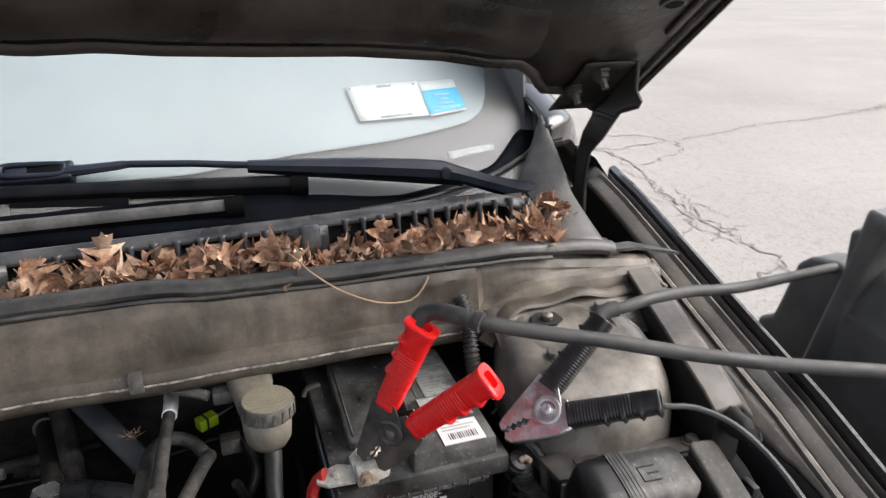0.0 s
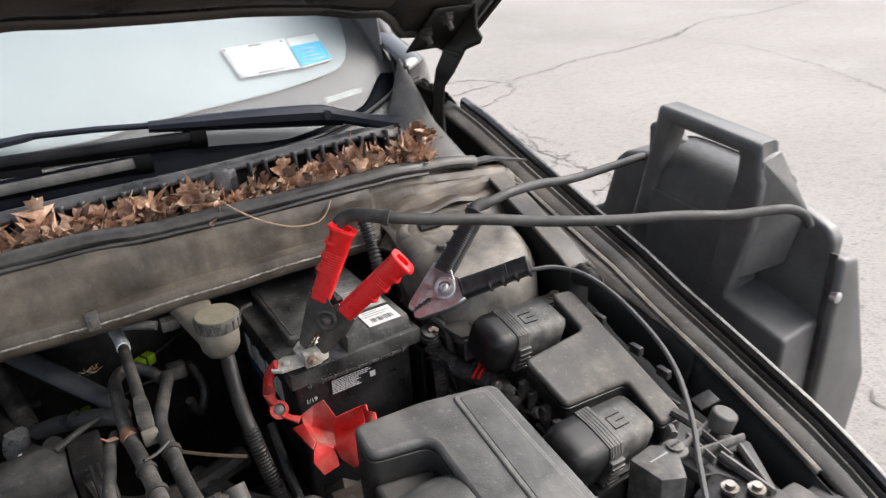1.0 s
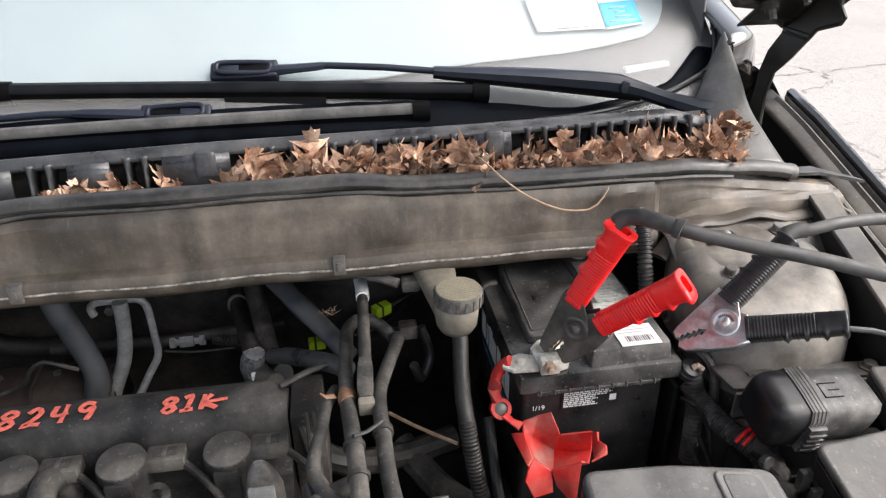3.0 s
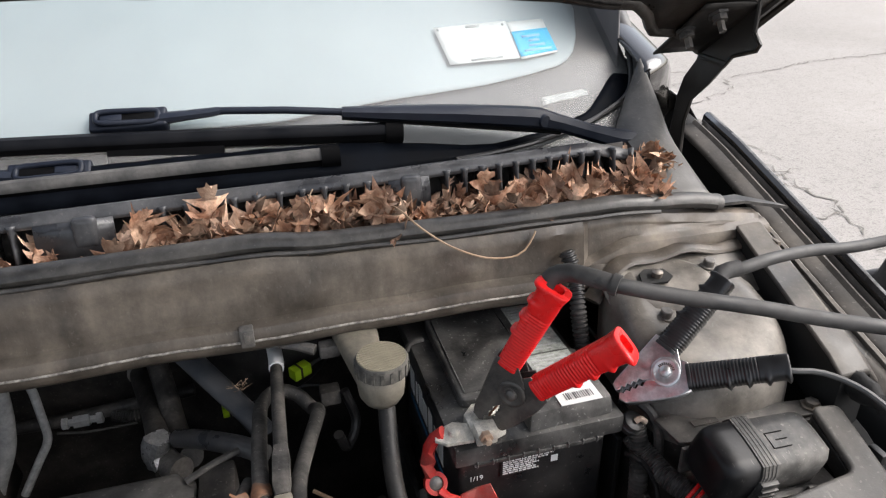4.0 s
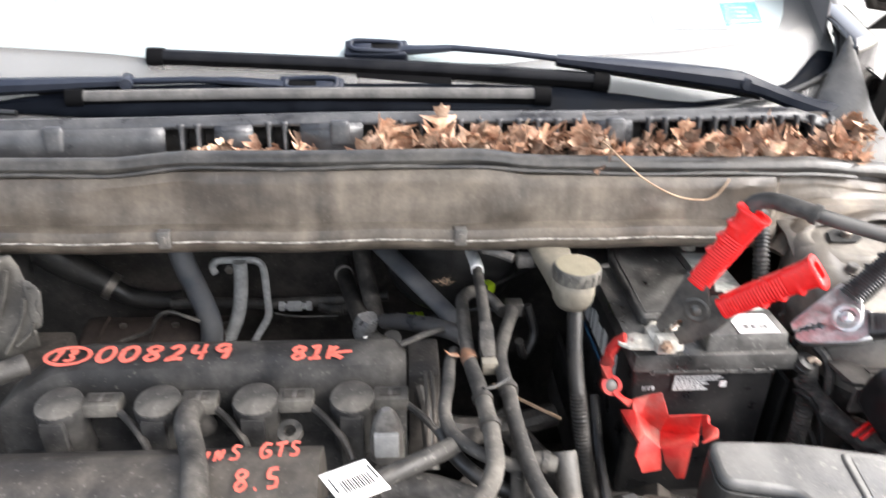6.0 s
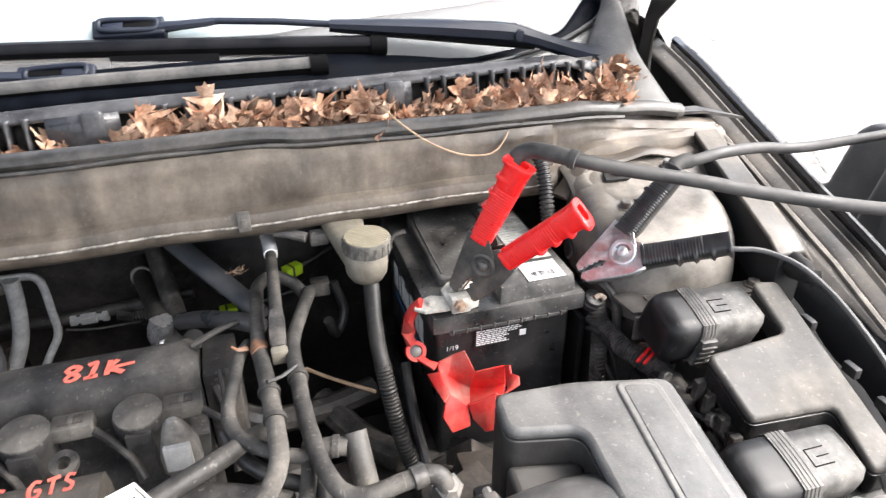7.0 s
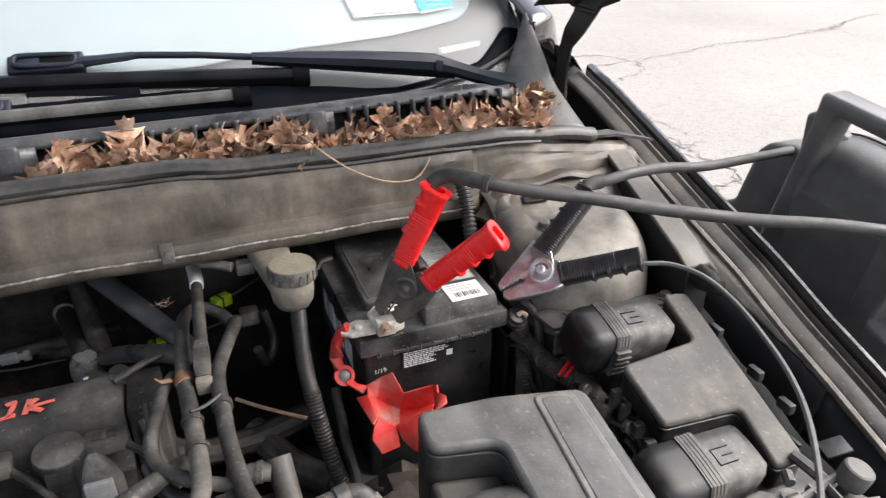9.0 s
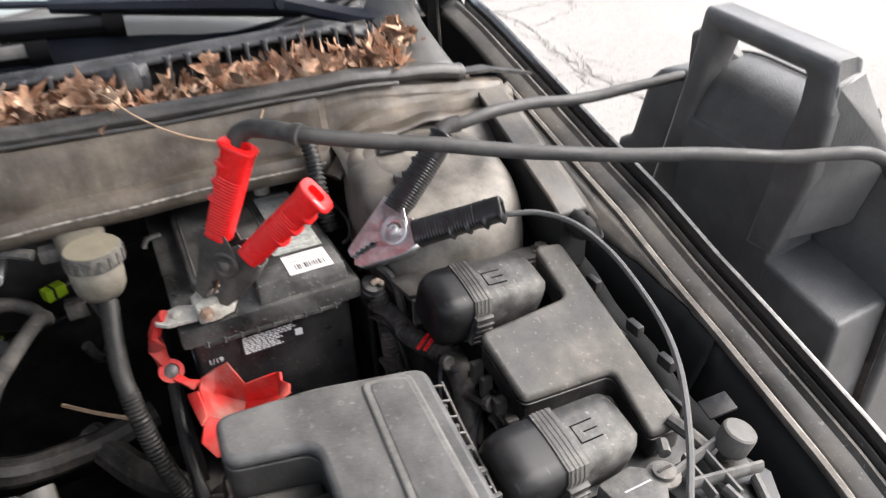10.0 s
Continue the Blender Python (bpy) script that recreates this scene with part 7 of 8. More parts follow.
GLYPH = {
    "0": [[(0.3, 1.0), (0.05, 0.75), (0.08, 0.25), (0.4, 0.0), (0.75, 0.2), (0.8, 0.7), (0.5, 1.0), (0.25, 0.95)]],
    "8": [[(0.75, 0.85), (0.4, 1.0), (0.1, 0.75), (0.45, 0.5), (0.75, 0.25), (0.4, 0.0), (0.1, 0.2), (0.4, 0.5), (0.75, 0.75), (0.7, 0.9)]],
    "2": [[(0.1, 0.75), (0.4, 1.0), (0.7, 0.75), (0.45, 0.35), (0.05, 0.0), (0.4, 0.08), (0.85, 0.05)]],
    "4": [[(0.15, 1.0), (0.1, 0.5), (0.45, 0.45), (0.8, 0.55)], [(0.65, 1.05), (0.6, 0.0)]],
    "9": [[(0.75, 0.9), (0.35, 1.0), (0.1, 0.7), (0.4, 0.5), (0.75, 0.75), (0.72, 0.4), (0.6, 0.0)]],
    "1": [[(0.2, 0.75), (0.5, 1.05), (0.4, 0.5), (0.3, 0.0)]],
    "I": [[(0.15, 0.9), (0.55, 1.05), (0.45, 0.5), (0.3, 0.0)], [(0.0, 0.02), (0.7, 0.1)]],
    "3": [[(0.1, 0.9), (0.5, 1.0), (0.65, 0.75), (0.3, 0.55), (0.65, 0.3), (0.45, 0.0), (0.05, 0.1)]],
    "K": [[(0.2, 1.0), (0.1, 0.0)], [(1.5, 0.55), (0.9, 0.5), (0.2, 0.4), (0.6, 0.2), (0.95, 0.0)], [(0.15, 0.45), (0.6, 0.95)]],
    "5": [[(0.7, 1.0), (0.2, 0.95), (0.15, 0.55), (0.6, 0.5), (0.6, 0.1), (0.1, 0.05)]],
    "S": [[(0.7, 0.9), (0.3, 1.0), (0.15, 0.7), (0.6, 0.4), (0.5, 0.05), (0.05, 0.1)]],
    "G": [[(0.75, 0.9), (0.35, 1.0), (0.05, 0.55), (0.3, 0.0), (0.75, 0.15), (0.75, 0.45), (0.4, 0.45)]],
    "T": [[(0.0, 0.9), (0.85, 1.0)], [(0.45, 0.95), (0.4, 0.0)]],
    "L": [[(0.15, 1.0), (0.1, 0.05), (0.6, 0.05)]],
    "U": [[(0.05, 0.7), (0.15, 0.1), (0.5, 0.1), (0.6, 0.7)]],
    "N": [[(0.05, 0.0), (0.1, 0.7), (0.45, 0.1), (0.55, 0.75)]],
    ".": [[(0.3, 0.0), (0.4, 0.05)]],
}


def note(text, at, w, h, adv, u, v, n, width, parent, label, skip=0.0):
    at = Vector(at)
    uu = Vector(u).normalized()
    for i, ch in enumerate(text):
        if ch != " ":
            hand([[(a * w, b * h) for a, b in st] for st in GLYPH[ch]], at + uu * (adv * i), u, v, n, width, M_MARKER, parent, label)


UP = (0, 1, 0)
M_BRIGHT = mat("bright_alloy", (0.5, 0.5, 0.49), (0.36, 0.36, 0.35), 0.4, 0.2, scale=35, grime=0.35, specks=0.2)
note("008249", (-0.252, 0.5375, 0.8595), 0.02, 0.026, 0.0245, (1, 0.012, 0), UP, (0, 0, 1), 0.006, cover_ob, "red marker stroke")
hand([[(0.023 * math.cos(a), 0.0155 * math.sin(a)) for a in ys(0.2, 6.6, 14)]], (-0.283, 0.549, 0.8595), (1, 0, 0), UP, (0, 0, 1), 0.0052, M_MARKER, cover_ob, "red marker circle")
note("13", (-0.298, 0.54, 0.8595), 0.013, 0.019, 0.013, (1, 0, 0), UP, (0, 0, 1), 0.005, cover_ob, "red marker stroke")
note("8IK", (-0.046, 0.535, 0.8595), 0.018, 0.023, 0.019, (1, 0.01, 0), UP, (0, 0, 1), 0.006, cover_ob, "red marker stroke")
# ignition coils with their plugs
for x in (-0.273, -0.175, -0.077, 0.022):
    y = 0.492
    bm = lathe(B(), [(0.0215, -0.075), (0.0222, -0.016), (0.0236, -0.012), (0.0236, -0.002), (0.022, 0.001), (0.001, 0.0015)], pose(x, y, 0.842, 6, 0, 0), 26)
    coil = part("ignition_coil", bm, M_VC, engine, "dusty round ignition coil")
    part("coil_top", lathe(B(), [(0.0228, -0.003), (0.0224, -0.0008), (0.019, 0.0006), (0.011, 0.0014), (0.001, 0.0014)], pose(x, y, 0.845, 6, 0, 0), 24), M_LID, coil, "pale dusty top")
    part("plug", box(B(), (x + 0.021, y - 0.004, 0.826), (x + 0.058, y + 0.019, 0.842), bevel=0.003), M_OLDBOX, coil, "grey connector plug")
    part("coil_foot", box(B(), (x - 0.012, y - 0.026, 0.774), (x + 0.012, y - 0.016, 0.836), bevel=0.003), M_VC, coil, "moulded rib down the coil")
    part("plug_slot", box(B(), (x + 0.028, y + 0.002, 0.8422), (x + 0.05, y + 0.013, 0.8432)), M_DARK, coil, "dark plug slot")
    part("plug_bar", box(B(), (x + 0.037, y + 0.001, 0.843), (x + 0.041, y + 0.014, 0.8445)), M_DUSTYPLASTIC, coil)
    part("plug_lead", tube(B(), [(x + 0.052, y + 0.004, 0.832), (x + 0.07, y - 0.01, 0.826), (x + 0.09, y - 0.03, 0.815), (x + 0.1, y - 0.045, 0.80)], 0.004, 8), M_RUBBER, coil, "dusty lead")
# front rounded cover
rows = []
for x in ys(-0.37, -0.002, 16):
    rows.append([(x, 0.44, 0.77), (x, 0.437, 0.815), (x, 0.43, 0.836), (x, 0.41, 0.845), (x, 0.385, 0.843), (x, 0.362, 0.828), (x, 0.352, 0.80), (x, 0.35, 0.74)])
front = part("front_cover", loft(B(), rows, True), mat("brown_black_cover", (0.032, 0.029, 0.027), (0.055, 0.049, 0.043), 0.5, scale=16, dust=(0.16, 0.14, 0.115), amount=0.5, grime=0.45, specks=0.3, dents=0.15), engine, "dusty brown-black front cover", smooth=50)
note("LUNS GTS", (-0.125, 0.401, 0.8455), 0.012, 0.018, 0.0135, (1, 0.06, 0), UP, (0, -0.1, 1), 0.004, front, "red marker stroke")
note("8.5", (-0.075, 0.372, 0.84), 0.014, 0.018, 0.014, (1, 0.05, 0), (0, 0.9, 0.4), (0, -0.4, 1), 0.004, front, "red marker stroke")
part("eyelet", lathe(B(), [(0.006, -0.003), (0.012, -0.003), (0.0125, 0.0), (0.012, 0.003), (0.006, 0.003)], pose(-0.035, 0.443, 0.842, 25, 0, 0), 18, True), M_RUBBER, engine, "cast lifting eyelet")
for x in (-0.33, -0.21, -0.1, 0.05):
    part("cover_bolt", lathe(B(), [(0.009, 0), (0.009, 0.002), (0.006, 0.002), (0.006, 0.008), (0.0005, 0.009)], pose(x, 0.458, 0.769), 6), M_STEEL, engine, "dull bolt")

# cone-shaped sensor plug
plug = thing("sensor_plug", (0.058, 0.46, 0.8), "dusty grey tapered sensor plug", "plug")
bm = loft(B(), [[(0.058 + w * a, 0.455 + w * 0.8 * b + (z - 0.8) * -0.15, z) for a, b in ((-1, -0.6), (-0.6, -1), (0.6, -1), (1, -0.6), (1, 0.6), (0.6, 1), (-0.6, 1), (-1, 0.6))] for z, w in ((0.79, 0.012), (0.80, 0.017), (0.825, 0.017), (0.845, 0.013), (0.86, 0.008), (0.866, 0.004))])
part("shell", bm, M_ALU, plug, "dusty tapered shell", smooth=50)
part("insert", box(B(), (0.046, 0.432, 0.815), (0.07, 0.439, 0.843), bevel=0.002), M_BRIGHT, plug, "pale insert")

# ---------------------------------------------------------------- hoses and pipes


def hose(name, pts, r, material, label, category="hose", **kw):
    return tagged(part(name, tube(B(), pts, r, 14, **kw), material, smooth=60), label, category)


h = thing("coolant_hose", (0.145, 0.5, 0.86), "dusty grey coolant hose with an orange tape band", "hose")
part("pipe", tube(B(), [(0.2, 0.655, 0.838), (0.185, 0.67, 0.85), (0.165, 0.668, 0.862), (0.148, 0.645, 0.866), (0.144, 0.596, 0.876), (0.142, 0.541, 0.882), (0.142, 0.489, 0.888), (0.145, 0.434, 0.9), (0.147, 0.389, 0.908), (0.148, 0.355, 0.91), (0.147, 0.325, 0.908), (0.138, 0.303, 0.905), (0.122, 0.284, 0.902), (0.097, 0.258, 0.896), (0.06, 0.225, 0.88), (0.02, 0.19, 0.85)], 0.0076, 14), M_HOSE, h, "dusty grey rubber", smooth=60)
bm = tube(B(), [(0.142, 0.505 - 0.004 * i, 0.8862 + 0.0007 * i) for i in range(6)], 0.0084, 18, straight=True)
for v in bm.verts:
    k = 1.0 + 0.16 * noise.noise(v.co * 90) + 0.06 * noise.noise(v.co * 300)
    v.co = Vector((0.142 + (v.co.x - 0.142) * k, v.co.y + 0.010 * noise.noise(v.co * 70), 0.8885 + (v.co.z - 0.8885) * k))
part("tape_band", bm, M_TAPE, h, "frayed orange tape")
part("tape_end", flat_bar(B(), [((0.131, 0.494, 0.892), 0.008, 0.0008), ((0.122, 0.49, 0.895), 0.006, 0.0008), ((0.117, 0.492, 0.899), 0.002, 0.0008)], 6), M_TAPE, h, "loose tape end")
for c in ((0.146, 0.41, 0.9045), (0.148, 0.37, 0.9095)):
    bm = lathe(B(), [(0.0078, -0.0022), (0.0096, -0.0022), (0.0096, 0.0022), (0.0078, 0.0022)], pose(*c, 100, 0, 0), 18)
    part("cable_tie", bm, M_RUBBER, h, "cable tie")
h = thing("coolant_hose", (0.18, 0.45, 0.86), "dusty grey coolant hose bending to a pale clamp", "hose")
part("pipe", tube(B(), [(0.2, 0.655, 0.838), (0.204, 0.625, 0.86), (0.2, 0.595, 0.874), (0.187, 0.551, 0.88), (0.175, 0.505, 0.886), (0.172, 0.469, 0.892), (0.172, 0.428, 0.899), (0.172, 0.388, 0.9), (0.174, 0.353, 0.9), (0.178, 0.32, 0.899), (0.188, 0.293, 0.897), (0.205, 0.284, 0.896), (0.231, 0.288, 0.897), (0.25, 0.29, 0.898)], 0.0072, 14), M_HOSE, h, "dusty grey rubber", smooth=60)
bm = lathe(B(), [(0.0074, -0.0035), (0.0094, -0.0035), (0.0094, 0.0035), (0.0074, 0.0035)], pose(0.172, 0.43, 0.8988, 92, 0, 0), 18)
part("cable_tie", bm, M_RUBBER, h, "cable tie")
part("tie_tail", tube(B(), [(0.172, 0.43, 0.912), (0.158, 0.418, 0.912), (0.146, 0.408, 0.918)], 0.0018, 6), M_PLASTIC, h)
bm = lathe(B(), [(0.0074, -0.006), (0.0092, -0.005), (0.0092, 0.005), (0.0074, 0.006)], pose(0.246, 0.2895, 0.898, 0, 84, 8), 18)
part("end_clamp", bm, M_DARKSTEEL, h, "dull end clamp")
part("end_fitting", tube(B(), [(0.25, 0.29, 0.898), (0.259, 0.288, 0.897), (0.264, 0.285, 0.892), (0.266, 0.281, 0.884)], 0.0078, 14), M_RUBBER, h, "rubber end bend")
part("end_nut", lathe(B(), [(0.0085, -0.014), (0.0115, -0.012), (0.0115, 0.003), (0.0088, 0.005), (0.0065, 0.008), (0.0005, 0.008)], pose(0.267, 0.283, 0.885, 25, 10, 0), 6), M_ALU, h, "pale metal nut")
h = thing("vent_hose", (0.165, 0.6, 0.87), "thin dusty hose with a white sleeve on its tip", "hose")
part("pipe", tube(B(), [(0.167, 0.735, 0.882), (0.168, 0.7, 0.886), (0.167, 0.66, 0.892), (0.165, 0.6, 0.898), (0.163, 0.545, 0.899), (0.161, 0.51, 0.897)], 0.0066, 12), M_RUBBER, h, "dusty rubber")
part("white_sleeve", tube(B(), [(0.1662, 0.738, 0.881), (0.1675, 0.71, 0.885), (0.168, 0.685, 0.889), (0.1675, 0.668, 0.891)], 0.0082, 12), mat("white_tape", (0.8, 0.8, 0.79), (0.68, 0.68, 0.67), 0.6, scale=60, bump=0.4), h, "white wrapped sleeve")
part("end_block", flat_bar(B(), [((0.163, 0.535, 0.899), 0.0125, 0.0125), ((0.162, 0.522, 0.898), 0.016, 0.015), ((0.16, 0.492, 0.896), 0.016, 0.015), ((0.16, 0.481, 0.894), 0.012, 0.012)], 12), M_HOSE, h, "thick moulded end", smooth=50)
part("pale_tab", box(B(), (0.152, 0.468, 0.885), (0.168, 0.48, 0.9), bevel=0.003), M_RESERVOIR, h, "pale plastic tab")
hose("side_hose", [(0.13, 0.53, 0.87), (0.122, 0.49, 0.885), (0.117, 0.44, 0.897), (0.111, 0.4, 0.9), (0.116, 0.374, 0.899), (0.13, 0.358, 0.897), (0.153, 0.345, 0.893), (0.172, 0.341, 0.89), (0.19, 0.342, 0.89)], 0.006, M_HOSE, "thin dusty grey hose curling round the pipes")
hose("side_hose", [(0.108, 0.385, 0.892), (0.118, 0.36, 0.886), (0.14, 0.34, 0.878), (0.165, 0.33, 0.872), (0.182, 0.328, 0.87)], 0.0066, M_PLASTIC, "thin black hose behind the grey pipes")
hose("side_hose", [(0.172, 0.36, 0.885), (0.166, 0.32, 0.885), (0.155, 0.285, 0.882), (0.13, 0.262, 0.876), (0.1, 0.24, 0.87)], 0.0066, M_HOSE, "thin dusty grey hose running to the front")
hose("side_hose", [(0.178, 0.36, 0.88), (0.176, 0.315, 0.878), (0.165, 0.275, 0.874), (0.14, 0.25, 0.868), (0.11, 0.225, 0.86)], 0.0066, M_RUBBER, "thin dusty black hose running to the front")
h = thing("tagged_hose", (0.05, 0.32, 0.88), "dusty hose with a white barcode tag wrapped on it", "hose")
part("pipe", tube(B(), [(-0.09, 0.235, 0.84), (-0.05, 0.262, 0.868), (0.002, 0.293, 0.888), (0.048, 0.321, 0.896), (0.105, 0.356, 0.894), (0.128, 0.375, 0.89), (0.14, 0.39, 0.88)], 0.0082, 14), M_HOSE, h, "dusty grey rubber", smooth=60)
m = pose(0.0385, 0.309, 0.9125, -2, 8, 33)
tag = part("paper_tag", box(B(), (-0.0215, -0.019, -0.0006), (0.0195, 0.019, 0.0006), m, bevel=0.0004, seg=1), M_WHITE, h, "white paper tag")
for i in range(12):
    a = -0.012 + i * 0.0021
    part("printed_bar", box(B(), (a, -0.009, 0.0007), (a + (0.0007, 0.0011)[i % 2], 0.005, 0.001), m), M_INK, tag)
for k in (-0.018, 0.016):
    part("printed_bar", box(B(), (k, -0.006, 0.0007), (k + 0.0012, 0.012, 0.001), m), M_INK, tag)
hose("cross_hose", [(0.06, 0.345, 0.87), (0.09, 0.335, 0.876), (0.12, 0.325, 0.874), (0.15, 0.312, 0.87)], 0.0125, M_HOSE, "short dusty hose crossing behind the tag")
hose("left_hose", [(-0.134, 0.5, 0.80), (-0.14, 0.487, 0.835), (-0.136, 0.455, 0.845), (-0.122, 0.42, 0.842), (-0.11, 0.385, 0.85), (-0.1, 0.35, 0.85), (-0.09, 0.32, 0.83)], 0.012, M_HOSE, "dusty grey hose crossing the engine covers")
h = thing("pipe_elbow", (0.2, 0.33, 0.85), "dusty grey plastic pipe elbow", "elbow")
part("arm", tube(B(), [(0.172, 0.346, 0.892), (0.188, 0.343, 0.894), (0.2, 0.34, 0.893)], 0.0078, 14), M_OLDBOX, h)
part("collar", tube(B(), [(0.189, 0.3428, 0.894), (0.194, 0.3415, 0.8938)], 0.0092, 14, straight=True), M_HOSE, h, "moulded ring")
part("bend", tube(B(), [(0.2075, 0.348, 0.899), (0.208, 0.342, 0.893), (0.2105, 0.318, 0.866), (0.211, 0.3, 0.846)], 0.0102, 14, straight=True), M_OLDBOX, h, "pale grey bend", smooth=50)
part("collar", tube(B(), [(0.2102, 0.32, 0.868), (0.2106, 0.311, 0.8585)], 0.0122, 14, straight=True), M_RUBBER, h, "ribbed collar")
hose("dark_pipe", [(0.05, 0.69, 0.805), (0.08, 0.655, 0.826), (0.124, 0.607, 0.847), (0.145, 0.585, 0.85)], 0.0105, mat("shiny_dark_pipe", (0.03, 0.032, 0.036), (0.05, 0.05, 0.053), 0.3, scale=30, dust=DUST, amount=0.15), "shiny dark rubber pipe", "pipe")
h = thing("heater_hose", (0.0, 0.8, 0.75), "dark heater hose with a spring clip", "hose", group="heater hoses")
part("pipe", tube(B(), [(-0.025, 0.94, 0.76), (-0.018, 0.9, 0.752), (0.0, 0.83, 0.75), (0.015, 0.76, 0.762), (0.027, 0.71, 0.772), (0.034, 0.68, 0.768)], 0.0135, 14), M_RUBBER, h, smooth=60)
part("spring_clip", lathe(B(), [(0.0135, -0.003), (0.0155, -0.003), (0.0155, 0.003), (0.0135, 0.003)], pose(-0.02, 0.905, 0.754, 75, 0, 10), 16), M_STEEL, h, "spring clip")
part("steel_joint", tube(B(), [(0.02, 0.715, 0.775), (0.034, 0.69, 0.772), (0.05, 0.67, 0.775)], 0.0155, 14), M_ALU, h, "pale metal joint")
bm = tube(B(), [(0.03, 0.688, 0.812), (0.026, 0.69, 0.8), (0.022, 0.692, 0.786), (0.026, 0.69, 0.772)], 0.0135, 16, straight=True, flat=0.8)
for v in bm.verts:
    v.co += Vector((noise.noise(v.co * 120), noise.noise(v.co * 120 + Vector((5, 0, 0))), noise.noise(v.co * 120 + Vector((0, 5, 0))))) * 0.005
part("foil_wrap", bm, mat("crumpled_foil", (0.5, 0.5, 0.5), (0.35, 0.35, 0.35), 0.35, 0.7, scale=80, dents=0.5, grime=0.3), h, "crumpled silver tape", smooth=20)
h = thing("heater_hose", (0.03, 0.8, 0.77), "dark heater hose beside another one", "hose", group="heater hoses")
part("pipe", tube(B(), [(0.008, 0.9, 0.82), (0.014, 0.863, 0.80), (0.026, 0.815, 0.772), (0.036, 0.77, 0.757), (0.05, 0.72, 0.76), (0.06, 0.69, 0.775)], 0.0135, 14), M_RUBBER, h, smooth=60)
M_BAND = mat("grey_band", (0.06, 0.066, 0.076), (0.085, 0.09, 0.098), 0.5, scale=22, dust=(0.16, 0.15, 0.14), amount=0.4)
h = thing("insulated_pipe", (0.09, 0.75, 0.82), "blue-grey sleeved pipe slanting down", "pipe", group="sleeved pipes")
part("sleeve", flat_bar(B(), [((0.03, 0.85, 0.852), 0.03, 0.016), ((0.048, 0.821, 0.843), 0.03, 0.016), ((0.09, 0.752, 0.832), 0.028, 0.016), ((0.13, 0.686, 0.822), 0.026, 0.016), ((0.145, 0.66, 0.815), 0.026, 0.016)], 10), M_BAND, h, smooth=50)
h = thing("insulated_pipe", (-0.23, 0.82, 0.74), "grey sleeved pipe dropping behind the engine", "pipe", group="sleeved pipes")
part("sleeve", tube(B(), [(-0.248, 0.83, 0.85), (-0.239, 0.82, 0.821), (-0.229, 0.82, 0.783), (-0.218, 0.82, 0.738), (-0.214, 0.815, 0.71), (-0.222, 0.81, 0.67), (-0.23, 0.8, 0.62)], 0.0165, 14), M_BAND, h, smooth=60)
h = thing("metal_pipe", (-0.17, 0.85, 0.75), "bright bent aluminium pipe behind the engine", "pipe", group="metal pipes")
part("pipe", tube(B(), [(-0.207, 0.85, 0.79), (-0.21, 0.85, 0.80), (-0.204, 0.85, 0.81), (-0.188, 0.85, 0.812), (-0.165, 0.85, 0.812), (-0.146, 0.85, 0.811), (-0.137, 0.85, 0.804), (-0.134, 0.85, 0.79), (-0.134, 0.85, 0.75), (-0.135, 0.848, 0.714), (-0.15, 0.84, 0.688), (-0.176, 0.83, 0.645)], 0.0055, 10), M_BRIGHT, h, "bright bare pipe")
part("bolt", lathe(B(), [(0.007, 0), (0.007, 0.006), (0.0005, 0.007)], pose(-0.183, 0.846, 0.80, 90, 0, 0), 6), M_STEEL, h)
h = thing("metal_pipe", (-0.18, 0.84, 0.73), "bare aluminium pipe dropping behind the engine", "pipe", group="metal pipes")
part("pipe", tube(B(), [(-0.166, 0.84, 0.815), (-0.167, 0.84, 0.79), (-0.172, 0.84, 0.751), (-0.182, 0.84, 0.713), (-0.205, 0.835, 0.662), (-0.22, 0.83, 0.62)], 0.0105, 12), M_BRIGHT, h, smooth=60)
h = thing("cross_pipe", (-0.2, 0.88, 0.72), "dusty dark pipe with a pale steel fitting", "pipe")
part("pipe", tube(B(), [(-0.291, 0.88, 0.72), (-0.2, 0.88, 0.718), (-0.122, 0.88, 0.716), (-0.033, 0.88, 0.722), (0.05, 0.88, 0.728)], 0.009, 12), M_RUBBER, h)
part("fitting", lathe(B(), [(0.006, -0.026), (0.0085, -0.025), (0.0085, -0.018), (0.0055, -0.017), (0.0055, -0.012), (0.009, -0.011), (0.009, 0.009), (0.0055, 0.01), (0.0055, 0.017), (0.0085, 0.018), (0.0085, 0.025), (0.006, 0.026)], pose(-0.096, 0.872, 0.716, 0, 90, 0), 6), M_BRIGHT, h, "pale steel fitting")
part("braided_line", tube(B(), [(-0.06, 0.878, 0.715), (-0.03, 0.875, 0.708), (0.02, 0.88, 0.712)], 0.0105, 12, ribs=0.0015, pitch=0.003), M_RUBBER, h, "braided sleeve")
part("thin_line", tube(B(), [(-0.13, 0.868, 0.705), (-0.09, 0.866, 0.70), (-0.03, 0.866, 0.70)], 0.002, 6), M_RUBBER, h)
ih = thing("intake_hose", (-0.4, 0.89, 0.74), "smooth dark hose narrowing behind a dull band clamp", "hose")
part("wide_pipe", tube(B(), [(-0.475, 0.9, 0.81), (-0.451, 0.9, 0.787), (-0.418, 0.9, 0.763), (-0.384, 0.9, 0.739)], 0.027, 16, taper=0.02), M_DARKHOSE, ih, "wide smooth rubber end", smooth=60)
